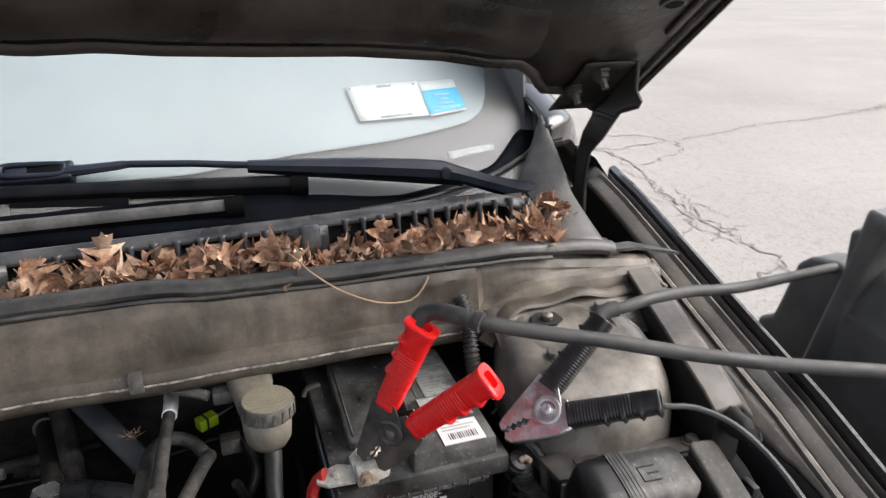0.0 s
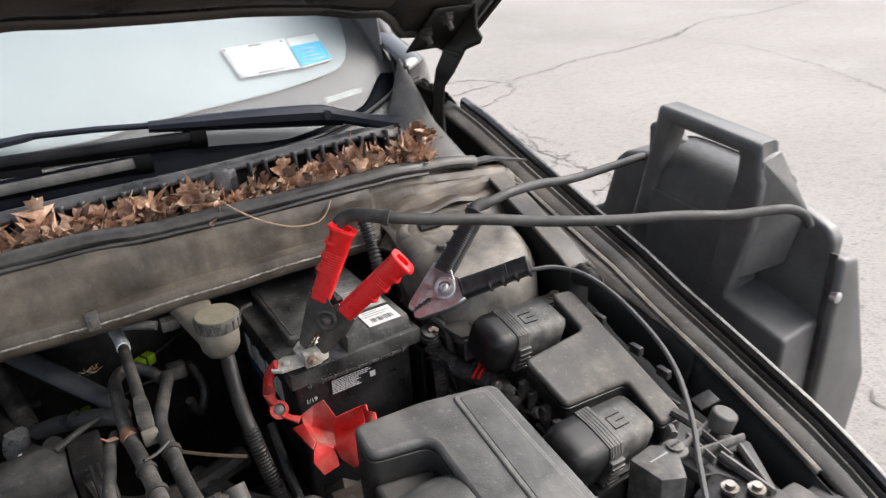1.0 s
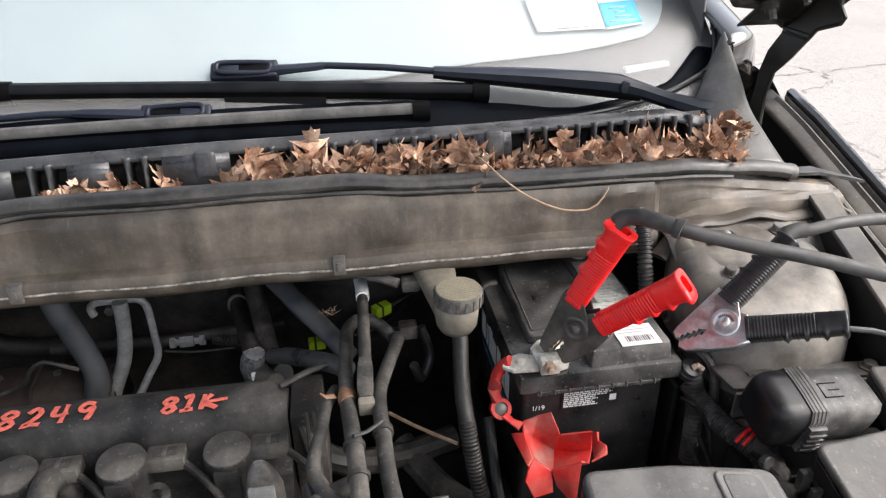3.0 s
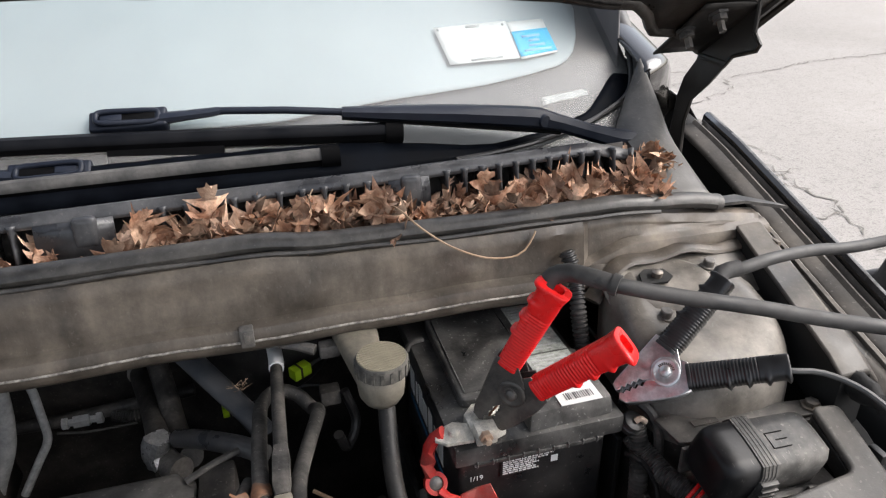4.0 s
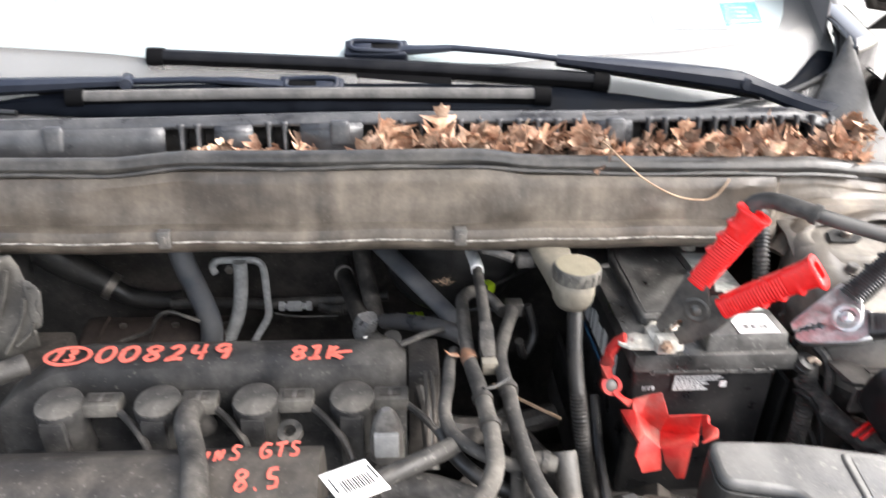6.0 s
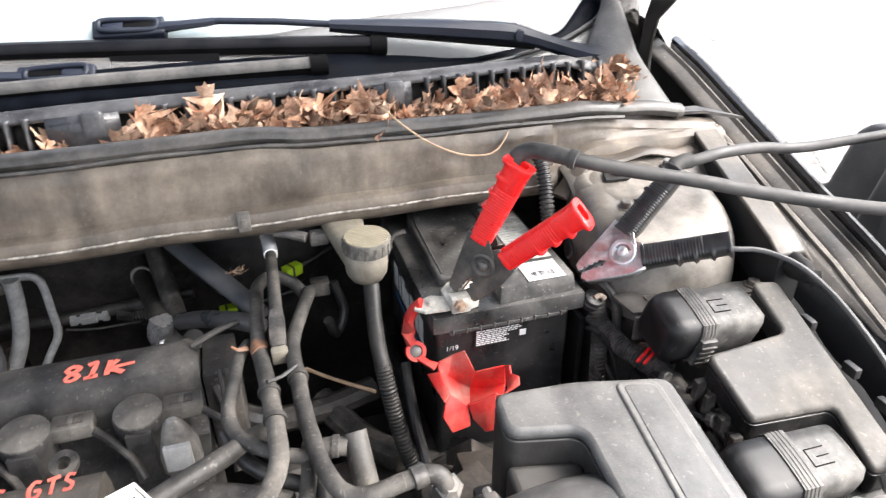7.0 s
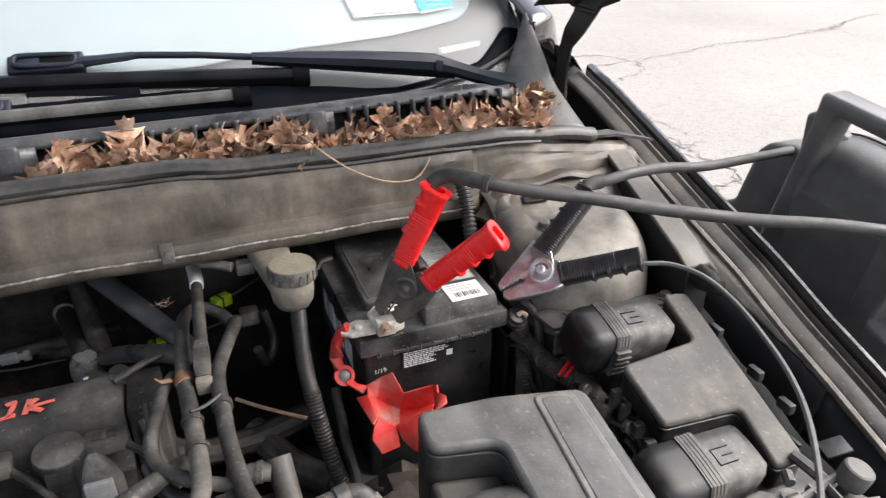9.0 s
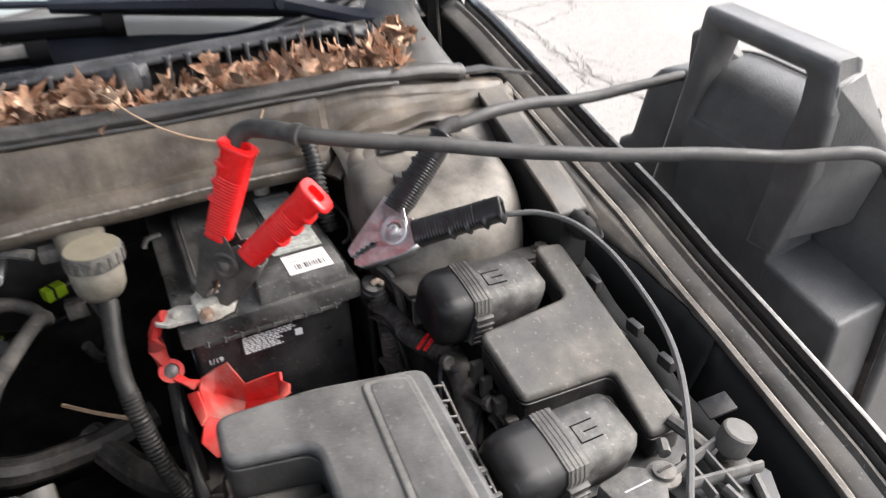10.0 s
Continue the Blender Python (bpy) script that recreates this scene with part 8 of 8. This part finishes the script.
part("narrow_pipe", tube(B(), [(-0.39, 0.9, 0.743), (-0.36, 0.9, 0.722), (-0.312, 0.9, 0.713), (-0.274, 0.9, 0.717)], 0.015, 14), M_DARKHOSE, ih, "narrow rubber end", smooth=60)
part("clamp", tube(B(), [(-0.392, 0.9, 0.7445), (-0.382, 0.9, 0.7375)], 0.0225, 16, straight=True), M_STEEL, ih, "dull band clamp")
hose("thin_pipe", [(-0.39, 0.76, 0.69), (-0.379, 0.78, 0.699), (-0.33, 0.78, 0.72), (-0.292, 0.78, 0.735), (-0.278, 0.78, 0.757), (-0.26, 0.78, 0.768), (-0.241, 0.78, 0.761), (-0.218, 0.78, 0.75)], 0.0028, M_HOSE, "thin bent steel pipe behind the engine", "pipe")
M_RUST = mat("rusty_shield", (0.03, 0.021, 0.017), (0.05, 0.036, 0.029), 0.7, scale=18, grime=0.5, dents=0.4)
hs = thing("heat_shield", (-0.31, 0.85, 0.62), "dull rust-brown heat shield behind the engine", "shield")
part("shell", loft(B(), [[(x, 0.9, 0.62), (x, 0.895, 0.68), (x, 0.88, 0.694), (x, 0.86 + 0.006 * math.sin(x * 90), 0.697), (x, 0.835, 0.692), (x, 0.812, 0.68), (x, 0.802, 0.655), (x, 0.8, 0.62)] for x in ys(-0.42, -0.2, 24)], False), M_RUST, hs, smooth=60, solid=0.0015)
for x in (-0.42, -0.2):
    part("end_plate", loft(B(), [[(x, 0.805, 0.62), (x, 0.806, 0.652), (x, 0.84, 0.688)], [(x, 0.895, 0.62), (x, 0.89, 0.676), (x, 0.87, 0.69)]], False), M_RUST, hs, solid=0.0015)
for x in (-0.39, -0.31, -0.23):
    part("rib", tube(B(), [(x, 0.802, 0.65), (x, 0.814, 0.682), (x, 0.838, 0.695), (x, 0.875, 0.698)], 0.003, 6), M_RUST, hs, "pressed stiffening rib")
    part("bolt", lathe(B(), [(0.006, 0), (0.006, 0.004), (0.0005, 0.005)], pose(x + 0.03, 0.85, 0.6965), 6), M_STEEL, hs, "dull bolt head")
for p, r in (((0.195, 0.795, 0.79), 30), ((0.095, 0.87, 0.69), 4)):
    c = thing("lime_connector", p, "bright lime green plastic connector", "connector", group="lime connectors")
    m = pose(*p, 0, 0, r)
    part("shell", box(B(), (-0.013, -0.008, -0.008), (0.013, 0.008, 0.008), m, bevel=0.002), M_LIME, c)
    part("groove", box(B(), (-0.004, -0.0085, -0.0085), (-0.001, 0.0085, 0.0085), m), M_PLASTIC, c)
    part("lead", tube(B(), [m @ Vector((0.012, 0, 0)), m @ Vector((0.05, 0.0, 0.004)), m @ Vector((0.1, 0.0, 0.012)), m @ Vector((0.14, -0.01, 0.01))], 0.003, 6), M_PLASTIC, c)
tagged(part("pale_connector", box(B(), (0.212, 0.70, 0.80), (0.236, 0.72, 0.82), bevel=0.003), M_DUSTYPLASTIC), "pale brown plastic connector", "connector")
tagged(part("stick", tube(B(), [(0.188, 0.62, 0.752), (0.22, 0.59, 0.751), (0.262, 0.556, 0.75)], 0.0024, 6), M_STEM), "pale stick lying deep in the bay", "stick")
bm = B()
rr = random.Random(3)
for i in range(26):
    x, y = 0.127 + rr.uniform(-0.008, 0.008), 0.672 + rr.uniform(-0.006, 0.006)
    tube(bm, [(x, y, 0.872), (x + rr.uniform(-0.008, 0.008), y + rr.uniform(-0.005, 0.005), 0.874 + rr.uniform(0, 0.002))], 0.0002, 4, straight=True)
tagged(part("straw_tuft", bm, M_STEM), "small tuft of dry straw on the pipes", "straw", kind="stuff")

# dark lumps deep in the bay: gearbox, motors, lines
gear = thing("gearbox", (0.2, 0.4, 0.35), "dark dirty gearbox deep in the bay", "gearbox")
part("casing", box(B(), (0.09, 0.18, 0.35), (0.33, 0.56, 0.66), bevel=0.03, seg=3), M_DARK, gear, "dark dirty casing")
for x, y, z, r, l in ((0.15, 0.45, 0.7, 0.04, 0.1), (0.23, 0.36, 0.7, 0.05, 0.12), (0.3, 0.42, 0.7, 0.03, 0.07)):
    part("lump", lathe(B(), [(r * 0.6, -l / 2), (r, -l * 0.4), (r, l * 0.4), (r * 0.7, l / 2), (0.001, l / 2)], pose(x, y, z, 20, 15, 0), 20), M_DARK, gear)
bm = lathe(B(), [(0.02, -0.03), (0.026, -0.02), (0.022, -0.012), (0.026, -0.004), (0.022, 0.004), (0.026, 0.012), (0.018, 0.02), (0.001, 0.02)], pose(0.19, 0.312, 0.835, 10, 20, 0), 20)
part("rusty_sensor", bm, mat("rust_brown", (0.13, 0.07, 0.045), (0.09, 0.055, 0.04), 0.7, scale=50), gear, "rust-brown ribbed sensor")
part("pale_ring", lathe(B(), [(0.012, 0), (0.013, 0.012), (0.009, 0.016), (0.001, 0.016)], pose(0.207, 0.296, 0.846, 10, 10, 0), 14), M_OLDBOX, gear, "pale metal nut")
for i, (x, y, z, a, b, c) in enumerate(((0.345, 0.405, 0.73, 0.03, 0.025, 0.025), (0.32, 0.37, 0.74, 0.025, 0.03, 0.03), (0.37, 0.38, 0.745, 0.03, 0.02, 0.02), (0.34, 0.44, 0.725, 0.018, 0.018, 0.02))):
    part("bracket", box(B(), (-a, -b, -c), (a, b, c), pose(x, y, z, 15 * i, 10 - 9 * i, 25 * i), bevel=0.005), mat("greasy_metal", (0.03, 0.026, 0.022), (0.045, 0.038, 0.032), 0.6, 0.3, scale=50, dust=(0.12, 0.1, 0.085), amount=0.4, grime=0.4), gear, "greasy metal bracket")
for pts, r in (([(0.29, 0.5, 0.62), (0.31, 0.47, 0.68), (0.36, 0.46, 0.70), (0.42, 0.45, 0.69)], 0.02), ([(0.2, 0.62, 0.7), (0.24, 0.56, 0.68), (0.28, 0.5, 0.69)], 0.018), ([(0.08, 0.6, 0.74), (0.13, 0.58, 0.72), (0.2, 0.6, 0.70), (0.27, 0.62, 0.70)], 0.016), ([(0.3, 0.56, 0.78), (0.296, 0.5, 0.74), (0.3, 0.45, 0.70)], 0.006), ([(0.09, 0.54, 0.83), (0.1, 0.52, 0.79), (0.105, 0.48, 0.75)], 0.008), ([(0.24, 0.70, 0.82), (0.25, 0.69, 0.78), (0.235, 0.67, 0.76), (0.225, 0.66, 0.79)], 0.006)):
    part("hose_line", tube(B(), pts, r, 10), M_RUBBER if r > 0.007 else M_PLASTIC, gear, "dark dusty line")
part("plate", box(B(), (0.08, 0.53, 0.72), (0.115, 0.6, 0.84), bevel=0.004), M_DARK, gear, "dark upright plate")
part("thin_rod", tube(B(), [(0.072, 0.565, 0.855), (0.1, 0.575, 0.862), (0.122, 0.585, 0.862)], 0.0035, 6), M_HOSE, gear)
for x in (0.098, 0.105):
    part("black_rod", tube(B(), [(x, 0.53, 0.845), (x + 0.002, 0.5, 0.82), (x + 0.002, 0.47, 0.79)], 0.0022, 6), M_DARK, gear)

# brake booster seen behind the reservoir
bm = lathe(B(), [(0.09, -0.03), (0.1, -0.02), (0.1, 0.0), (0.085, 0.02), (0.03, 0.03), (0.001, 0.03)], pose(0.15, 0.84, 0.82, 90, 0, 0), 40)
tagged(part("brake_booster", bm, M_PLASTIC, smooth=50), "round black brake booster at the firewall", "booster")

# dusty grey box at the far side
lb = thing("side_box", (-0.42, 0.6, 0.6), "dusty grey plastic box with folded pale edges", "box")
FACE = [(-0.37, 0.94), (-0.361, 0.941), (-0.355, 0.925), (-0.352, 0.91), (-0.349, 0.899), (-0.34, 0.902), (-0.336, 0.897), (-0.346, 0.878), (-0.342, 0.869), (-0.343, 0.853), (-0.352, 0.848), (-0.35, 0.827), (-0.392, 0.811), (-0.423, 0.798), (-0.485, 0.757), (-0.471, 0.817), (-0.44, 0.846), (-0.419, 0.881), (-0.391, 0.911)]
bm = B()
bm.faces.new([bm.verts.new((x, 0.62, z)) for x, z in FACE])
bmesh.ops.triangulate(bm, faces=bm.faces)
bmesh.ops.subdivide_edges(bm, edges=list(bm.edges), cuts=3, use_grid_fill=True)
for v in bm.verts:
    v.co.y += 0.007 * noise.noise((v.co.x * 28, v.co.z * 18, 3)) + 0.1 * (v.co.z - 0.85)
part("shell", bm, M_OLDBOX, lb, "warped dusty grey sheet", smooth=60, solid=0.004)
for a, b in (((-0.365, 0.925), (-0.41, 0.82)), ((-0.353, 0.89), (-0.385, 0.82)), ((-0.39, 0.9), (-0.44, 0.82)), ((-0.35, 0.86), (-0.37, 0.83))):
    way = [(a[0] + (b[0] - a[0]) * k + 0.004 * math.sin(k * 4), 0.6145 + 0.1 * (a[1] + (b[1] - a[1]) * k - 0.85), a[1] + (b[1] - a[1]) * k) for k in ys(0, 1, 5)]
    part("pressed_vein", tube(B(), way, 0.0022, 6), M_OLDBOX, lb, "raised vein in the sheet")
M_FOAM = mat("pale_foam_edge", (0.2, 0.185, 0.16), (0.28, 0.26, 0.225), 0.8, scale=60, bump=0.5, grime=0.4, dents=0.4)
part("foam_edge", tube(B(), [(-0.36, 0.6, 0.952), (-0.371, 0.598, 0.939), (-0.382, 0.597, 0.924), (-0.396, 0.597, 0.909), (-0.418, 0.6, 0.901)], 0.0065, 8), M_FOAM, lb, "pale crumbling foam edge", smooth=60)
part("foam_edge", tube(B(), [(-0.404, 0.598, 0.897), (-0.413, 0.597, 0.884), (-0.424, 0.597, 0.866), (-0.439, 0.597, 0.849), (-0.458, 0.6, 0.834)], 0.0065, 8), M_FOAM, lb, "pale crumbling foam edge", smooth=60)
part("dark_top", box(B(), (-0.5, 0.63, 0.86), (-0.39, 0.72, 0.95), pose(0, 0, 0), bevel=0.01), M_PLASTIC, lb, "black upper box")
part("base", box(B(), (-0.5, 0.63, 0.5), (-0.36, 0.72, 0.78), bevel=0.01), M_DARK, lb, "dark lower box")
hose("loom_hose", [(-0.4, 0.46, 0.80), (-0.385, 0.49, 0.83), (-0.36, 0.52, 0.85), (-0.33, 0.55, 0.85)], 0.012, M_HOSE, "dusty wiring hose beside the engine cover")

# ---------------------------------------------------------------- headlamp bracket at the front corner
hb = thing("headlamp_bracket", (0.63, 0.16, 0.6), "dusty grey cast headlamp bracket with a pale knob", "bracket")
bm = prism(B(), [(0.572, 0.215), (0.606, 0.218), (0.628, 0.2), (0.6, 0.162), (0.576, 0.174)], 0.76, 0.834, bevel=0.005)
part("block", bm, M_LATTICE, hb, "grey moulded block")
bm = prism(B(), [(0.626, 0.212), (0.7, 0.212), (0.712, 0.17), (0.67, 0.105), (0.645, 0.16), (0.63, 0.165)], 0.8, 0.816, bevel=0.002)
part("frame_plate", bm, M_PLASTIC, hb, "black plate under the lattice")
part("scratch", box(B(), (0.585, 0.197, 0.8345), (0.61, 0.1985, 0.8352), pose(0, 0, 0)), M_GREYLABEL, hb, "pale scratch")
bm = lathe(B(), [(0.0135, 0), (0.0135, 0.002), (0.009, 0.003), (0.009, 0.007), (0.0005, 0.008)], pose(0.624, 0.199, 0.83), 20)
bolt = part("bolt", bm, M_ALU, hb, "pale washer and bolt")
part("cross_slot", box(B(), (0.6175, 0.198, 0.838), (0.6305, 0.2, 0.8387)), M_DARK, bolt)
bm = lathe(B(), [(0.007, -0.028), (0.007, -0.016), (0.0155, -0.015), (0.0168, -0.012), (0.0172, 0.004), (0.0165, 0.0075), (0.0145, 0.009), (0.001, 0.0096)], pose(0.693, 0.194, 0.842, 8, 12, 0) @ Matrix.Diagonal((0.82, 0.82, 0.9, 1)), 24)
part("knob", bm, mat("pale_knob", (0.1, 0.097, 0.092), (0.075, 0.072, 0.068), 0.65, scale=40, dust=(0.16, 0.15, 0.138), amount=0.3, grime=0.3), hb, "pale grey capped knob", smooth=35)
part("knob_seat", lathe(B(), [(0.015, -0.012), (0.017, -0.004), (0.012, 0.0), (0.001, 0.0)], pose(0.69, 0.19, 0.818), 18), M_DUSTYPLASTIC, hb)
for a, b, w in (((0.63, 0.196, 0.83), (0.69, 0.205, 0.832), 0.008), ((0.635, 0.183, 0.83), (0.7, 0.172, 0.826), 0.008), ((0.65, 0.205, 0.83), (0.645, 0.165, 0.828), 0.006), ((0.668, 0.205, 0.83), (0.665, 0.16, 0.826), 0.006), ((0.66, 0.17, 0.825), (0.665, 0.11, 0.818), 0.009), ((0.69, 0.168, 0.822), (0.665, 0.11, 0.816), 0.009), ((0.64, 0.215, 0.83), (0.645, 0.225, 0.832), 0.012)):
    part("lattice_bar", flat_bar(B(), [(a, w * 0.8, 0.012), (b, w * 0.8, 0.012)]), M_LATTICE, hb, "moulded lattice bar", smooth=30)
for x, y in ((0.632, 0.136), (0.652, 0.12), (0.615, 0.118)):
    part("screw", lathe(B(), [(0.009, 0), (0.009, 0.004), (0.005, 0.004), (0.005, 0.009), (0.0005, 0.009)], pose(x, y, 0.82), 10), M_STEEL, hb, "steel screw")
bm = prism(B(), [(0.6, 0.155), (0.645, 0.165), (0.68, 0.11), (0.66, 0.06), (0.6, 0.08)], 0.72, 0.816, bevel=0.005)
part("lower_housing", bm, M_PLASTIC, hb, "black lower housing")
part("lens_edge", box(B(), (0.67, 0.02, 0.7), (0.74, 0.13, 0.78), pose(0, 0, 0), bevel=0.01), M_DUSTYPLASTIC, hb, "dusty lamp housing")
part("square_tab", box(B(), (-0.013, -0.01, -0.0015), (0.013, 0.01, 0.0015), pose(0.717, 0.235, 0.829, 4, -16, -14), bevel=0.001), M_PLASTIC, hb, "small square tab")
# black latch pieces at the end of the wing rail
wl = thing("wing_latch", (0.77, 0.1, 0.78), "black plastic catch at the end of the wing rail", "catch")
part("base", box(B(), (0.735, 0.04, 0.72), (0.775, 0.12, 0.765), pose(0, 0, 0), bevel=0.004), M_PLASTIC, wl)

# ---------------------------------------------------------------- jump starter pack on its stand
pack = thing("jump_starter", (1.03, 0.48, 0.5), "large black moulded plastic jump starter pack with a carry handle", "jump starter")


def slab(pts, x0, x1, bevel=0.012, shrink=0.0):
    """A (y, z) outline carried from x0 to x1, with rounded edges."""
    cy, cz = sum(p[0] for p in pts) / len(pts), sum(p[1] for p in pts) / len(pts)
    bm = B()
    a = [bm.verts.new((x0, y + (cy - y) * shrink, z + (cz - z) * shrink)) for y, z in pts]
    b = [bm.verts.new((x1, y, z)) for y, z in pts]
    n = len(pts)
    fs = [bm.faces.new(a), bm.faces.new(list(reversed(b)))] + [bm.faces.new((a[i], b[i], b[(i + 1) % n], a[(i + 1) % n])) for i in range(n)]
    bmesh.ops.recalc_face_normals(bm, faces=fs)
    bmesh.ops.bevel(bm, geom=list(bm.edges), offset=bevel, segments=3, affect="EDGES", profile=0.6)
    return bm


def slab_y(pts, y0, y1, bevel=0.01, lean=0.0):
    """An (x, z) outline carried from y0 to y1, with rounded edges."""
    bm = B()
    a = [bm.verts.new((x, y0 + lean * (z - 0.5), z)) for x, z in pts]
    b = [bm.verts.new((x, y1, z)) for x, z in pts]
    n = len(pts)
    fs = [bm.faces.new(a), bm.faces.new(list(reversed(b)))] + [bm.faces.new((a[i], b[i], b[(i + 1) % n], a[(i + 1) % n])) for i in range(n)]
    bmesh.ops.recalc_face_normals(bm, faces=fs)
    bmesh.ops.bevel(bm, geom=list(bm.edges), offset=bevel, segments=3, affect="EDGES", profile=0.6)
    return bm


part("rear_shell", slab_y([(1.037, 0.5), (1.165, 0.5), (1.18, 0.645), (1.115, 0.8), (1.078, 0.888), (1.037, 0.896)], 0.27, 0.715), M_PACK, pack, "black rear half shell", smooth=45)
part("holster_back", slab([(0.282, 0.5), (0.288, 0.915), (0.3, 0.932), (0.33, 0.945), (0.41, 0.972), (0.41, 0.5)], 1.036, 1.062, 0.008), M_PACK, pack, "back wall of the holster", smooth=45)
bm = prism(B(), [(0.957, 0.288), (0.957, 0.4), (1.04, 0.4), (1.04, 0.288)], 0.5, 0.8)
for v in bm.verts:
    if v.co.z > 0.7:
        v.co.z = 0.787 + (v.co.y - 0.305) * 0.27 + (v.co.x - 0.957) * 0.12
bmesh.ops.bevel(bm, geom=list(bm.edges), offset=0.008, segments=3, affect="EDGES", profile=0.6)
part("holster", bm, M_PACK, pack, "open holster step", smooth=45)
part("shoulder", slab([(0.56, 0.5), (0.55, 0.95), (0.6, 0.978), (0.65, 0.968), (0.67, 0.95), (0.696, 0.855), (0.722, 0.842), (0.735, 0.5)], 1.0, 1.06), M_PACK, pack, "black shoulder behind the handle", smooth=45)
part("front_shell", slab([(0.39, 0.5), (0.392, 0.83), (0.378, 0.925), (0.565, 0.945), (0.588, 0.86), (0.61, 0.76), (0.63, 0.5)], 0.957, 1.033, 0.006), M_PACK, pack, "smooth black front half shell", smooth=45)
# drum inside the arch: rolls back from the front face to a rounded top
rows = []
for y in ys(0.385, 0.556, 14):
    e = 1 - (abs(y - 0.47) / 0.088) ** 4
    top = 0.99 + 0.12 * (y - 0.45) + 0.012 * e
    rows.append([(x, y, 0.9 + (top - 0.9) * k) for x, k in ((0.958, -0.4), (0.959, 0.2), (0.963, 0.5), (0.973, 0.75), (0.988, 0.9), (1.005, 0.97), (1.03, 1.0), (1.055, 0.99), (1.075, 0.93), (1.085, 0.8), (1.085, -0.4))])
part("centre_body", loft(B(), rows), M_PACK, pack, "rounded black centre body", smooth=60)
part("centre_seam", tube(B(), [(1.034, y, 0.9925 + 0.12 * (y - 0.45) + 0.0118 * (1 - (abs(y - 0.47) / 0.088) ** 4)) for y in ys(0.392, 0.548, 12)], 0.0018, 6, straight=True), M_DARK, pack, "seam over the centre body")
# the handle and its two legs: one arch, open below
OUTER = [(0.612, 0.76), (0.584, 0.883), (0.554, 1.018), (0.543, 1.074), (0.371, 1.053), (0.36, 1.0), (0.362, 0.93), (0.39, 0.82)]
INNER = [(0.55, 0.76), (0.546, 0.9), (0.53, 1.005), (0.518, 1.049), (0.4, 1.035), (0.4, 1.0), (0.412, 0.93), (0.428, 0.82)]
bm = B()
grid = [[bm.verts.new((x, *p)) for p in line] for x, line in ((0.955, OUTER), (1.0, OUTER), (1.0, INNER), (0.955, INNER))]
for a, b in zip(grid, grid[1:] + grid[:1]):
    for i in range(len(OUTER) - 1):
        bm.faces.new((a[i], a[i + 1], b[i + 1], b[i]))
for i in (0, -1):
    bm.faces.new([g[i] for g in grid])
bmesh.ops.recalc_face_normals(bm, faces=bm.faces)
bmesh.ops.bevel(bm, geom=[e for e in bm.edges if abs(e.verts[0].co.x - e.verts[1].co.x) < 0.001], offset=0.009, segments=4, affect="EDGES", profile=0.55)
part("handle", bm, M_PACK, pack, "thick black carry handle", smooth=50)
for side_y, k in ((0.0, 1), (0.925, -1)):
    bm = B()
    hull = [bm.verts.new((x, side_y + k * y, z + (0.012 if k < 0 else 0.0))) for x, y, z in ((0.96, 0.378, 1.035), (0.96, 0.363, 1.03), (0.962, 0.366, 0.92), (0.962, 0.395, 0.83), (0.999, 0.366, 1.04), (1.02, 0.345, 0.985), (1.034, 0.332, 0.95), (1.034, 0.35, 0.86), (1.0, 0.4, 0.83), (1.045, 0.395, 0.975))]
    bmesh.ops.convex_hull(bm, input=hull)
    part("buttress", bm, M_PACK, pack, "sloped black side wall of the handle", smooth=30, bevel=0.004)
for x, z in ((1.04, 0.835), (1.05, 0.6)):
    bm = lathe(B(), [(0.0085, -0.006), (0.0085, 0.003), (0.005, 0.005), (0.0005, 0.0055)], pose(x, 0.272, z, 90, 0, 0), 16)
    part("shell_screw", bm, M_CHROME, pack, "shiny screw head")
part("seam_groove", box(B(), (1.0345, 0.279, 0.51), (1.038, 0.29, 0.9), bevel=0.001), M_DARK, pack, "dark seam between the shells")
M_REDPAINT = mat("red_painted_steel", (0.45, 0.02, 0.02), (0.35, 0.018, 0.018), 0.35, scale=14, coat=0.3, dust=(0.2, 0.1, 0.08), amount=0.3)
stand = thing("tool_stand", (1.03, 0.48, 0.0), "red painted steel stand carrying the jump starter", "stand")
part("tray", box(B(), (0.95, 0.26, 0.47), (1.12, 0.72, 0.498), bevel=0.006), M_REDPAINT, stand, "red steel tray")
for x in (0.97, 1.1):
    for y in (0.28, 0.7):
        part("leg", box(B(), (x - 0.015, y - 0.015, 0.0), (x + 0.015, y + 0.015, 0.47), bevel=0.004), M_REDPAINT, stand, "red steel leg")
part("lower_shelf", box(B(), (0.96, 0.27, 0.16), (1.11, 0.71, 0.18), bevel=0.004), M_REDPAINT, stand, "red lower shelf")
# narrow red strips on the wing's outer edge, painted in for red reflections
for a, z in ((0.33, 0.37), (0.39, 0.45), (0.465, 0.478)):
    bm = loft(B(), [[(fx(y) + d, y, fz(y) + e + 0.0012) for d, e in ((0.0165, -0.0022), (0.0185, -0.0062), (0.0205, -0.0098))] for y in ys(a, z, 5)], False)
    part("red_glint", bm, M_REDPAINT, car, "red strip for a reflection on the wing edge")
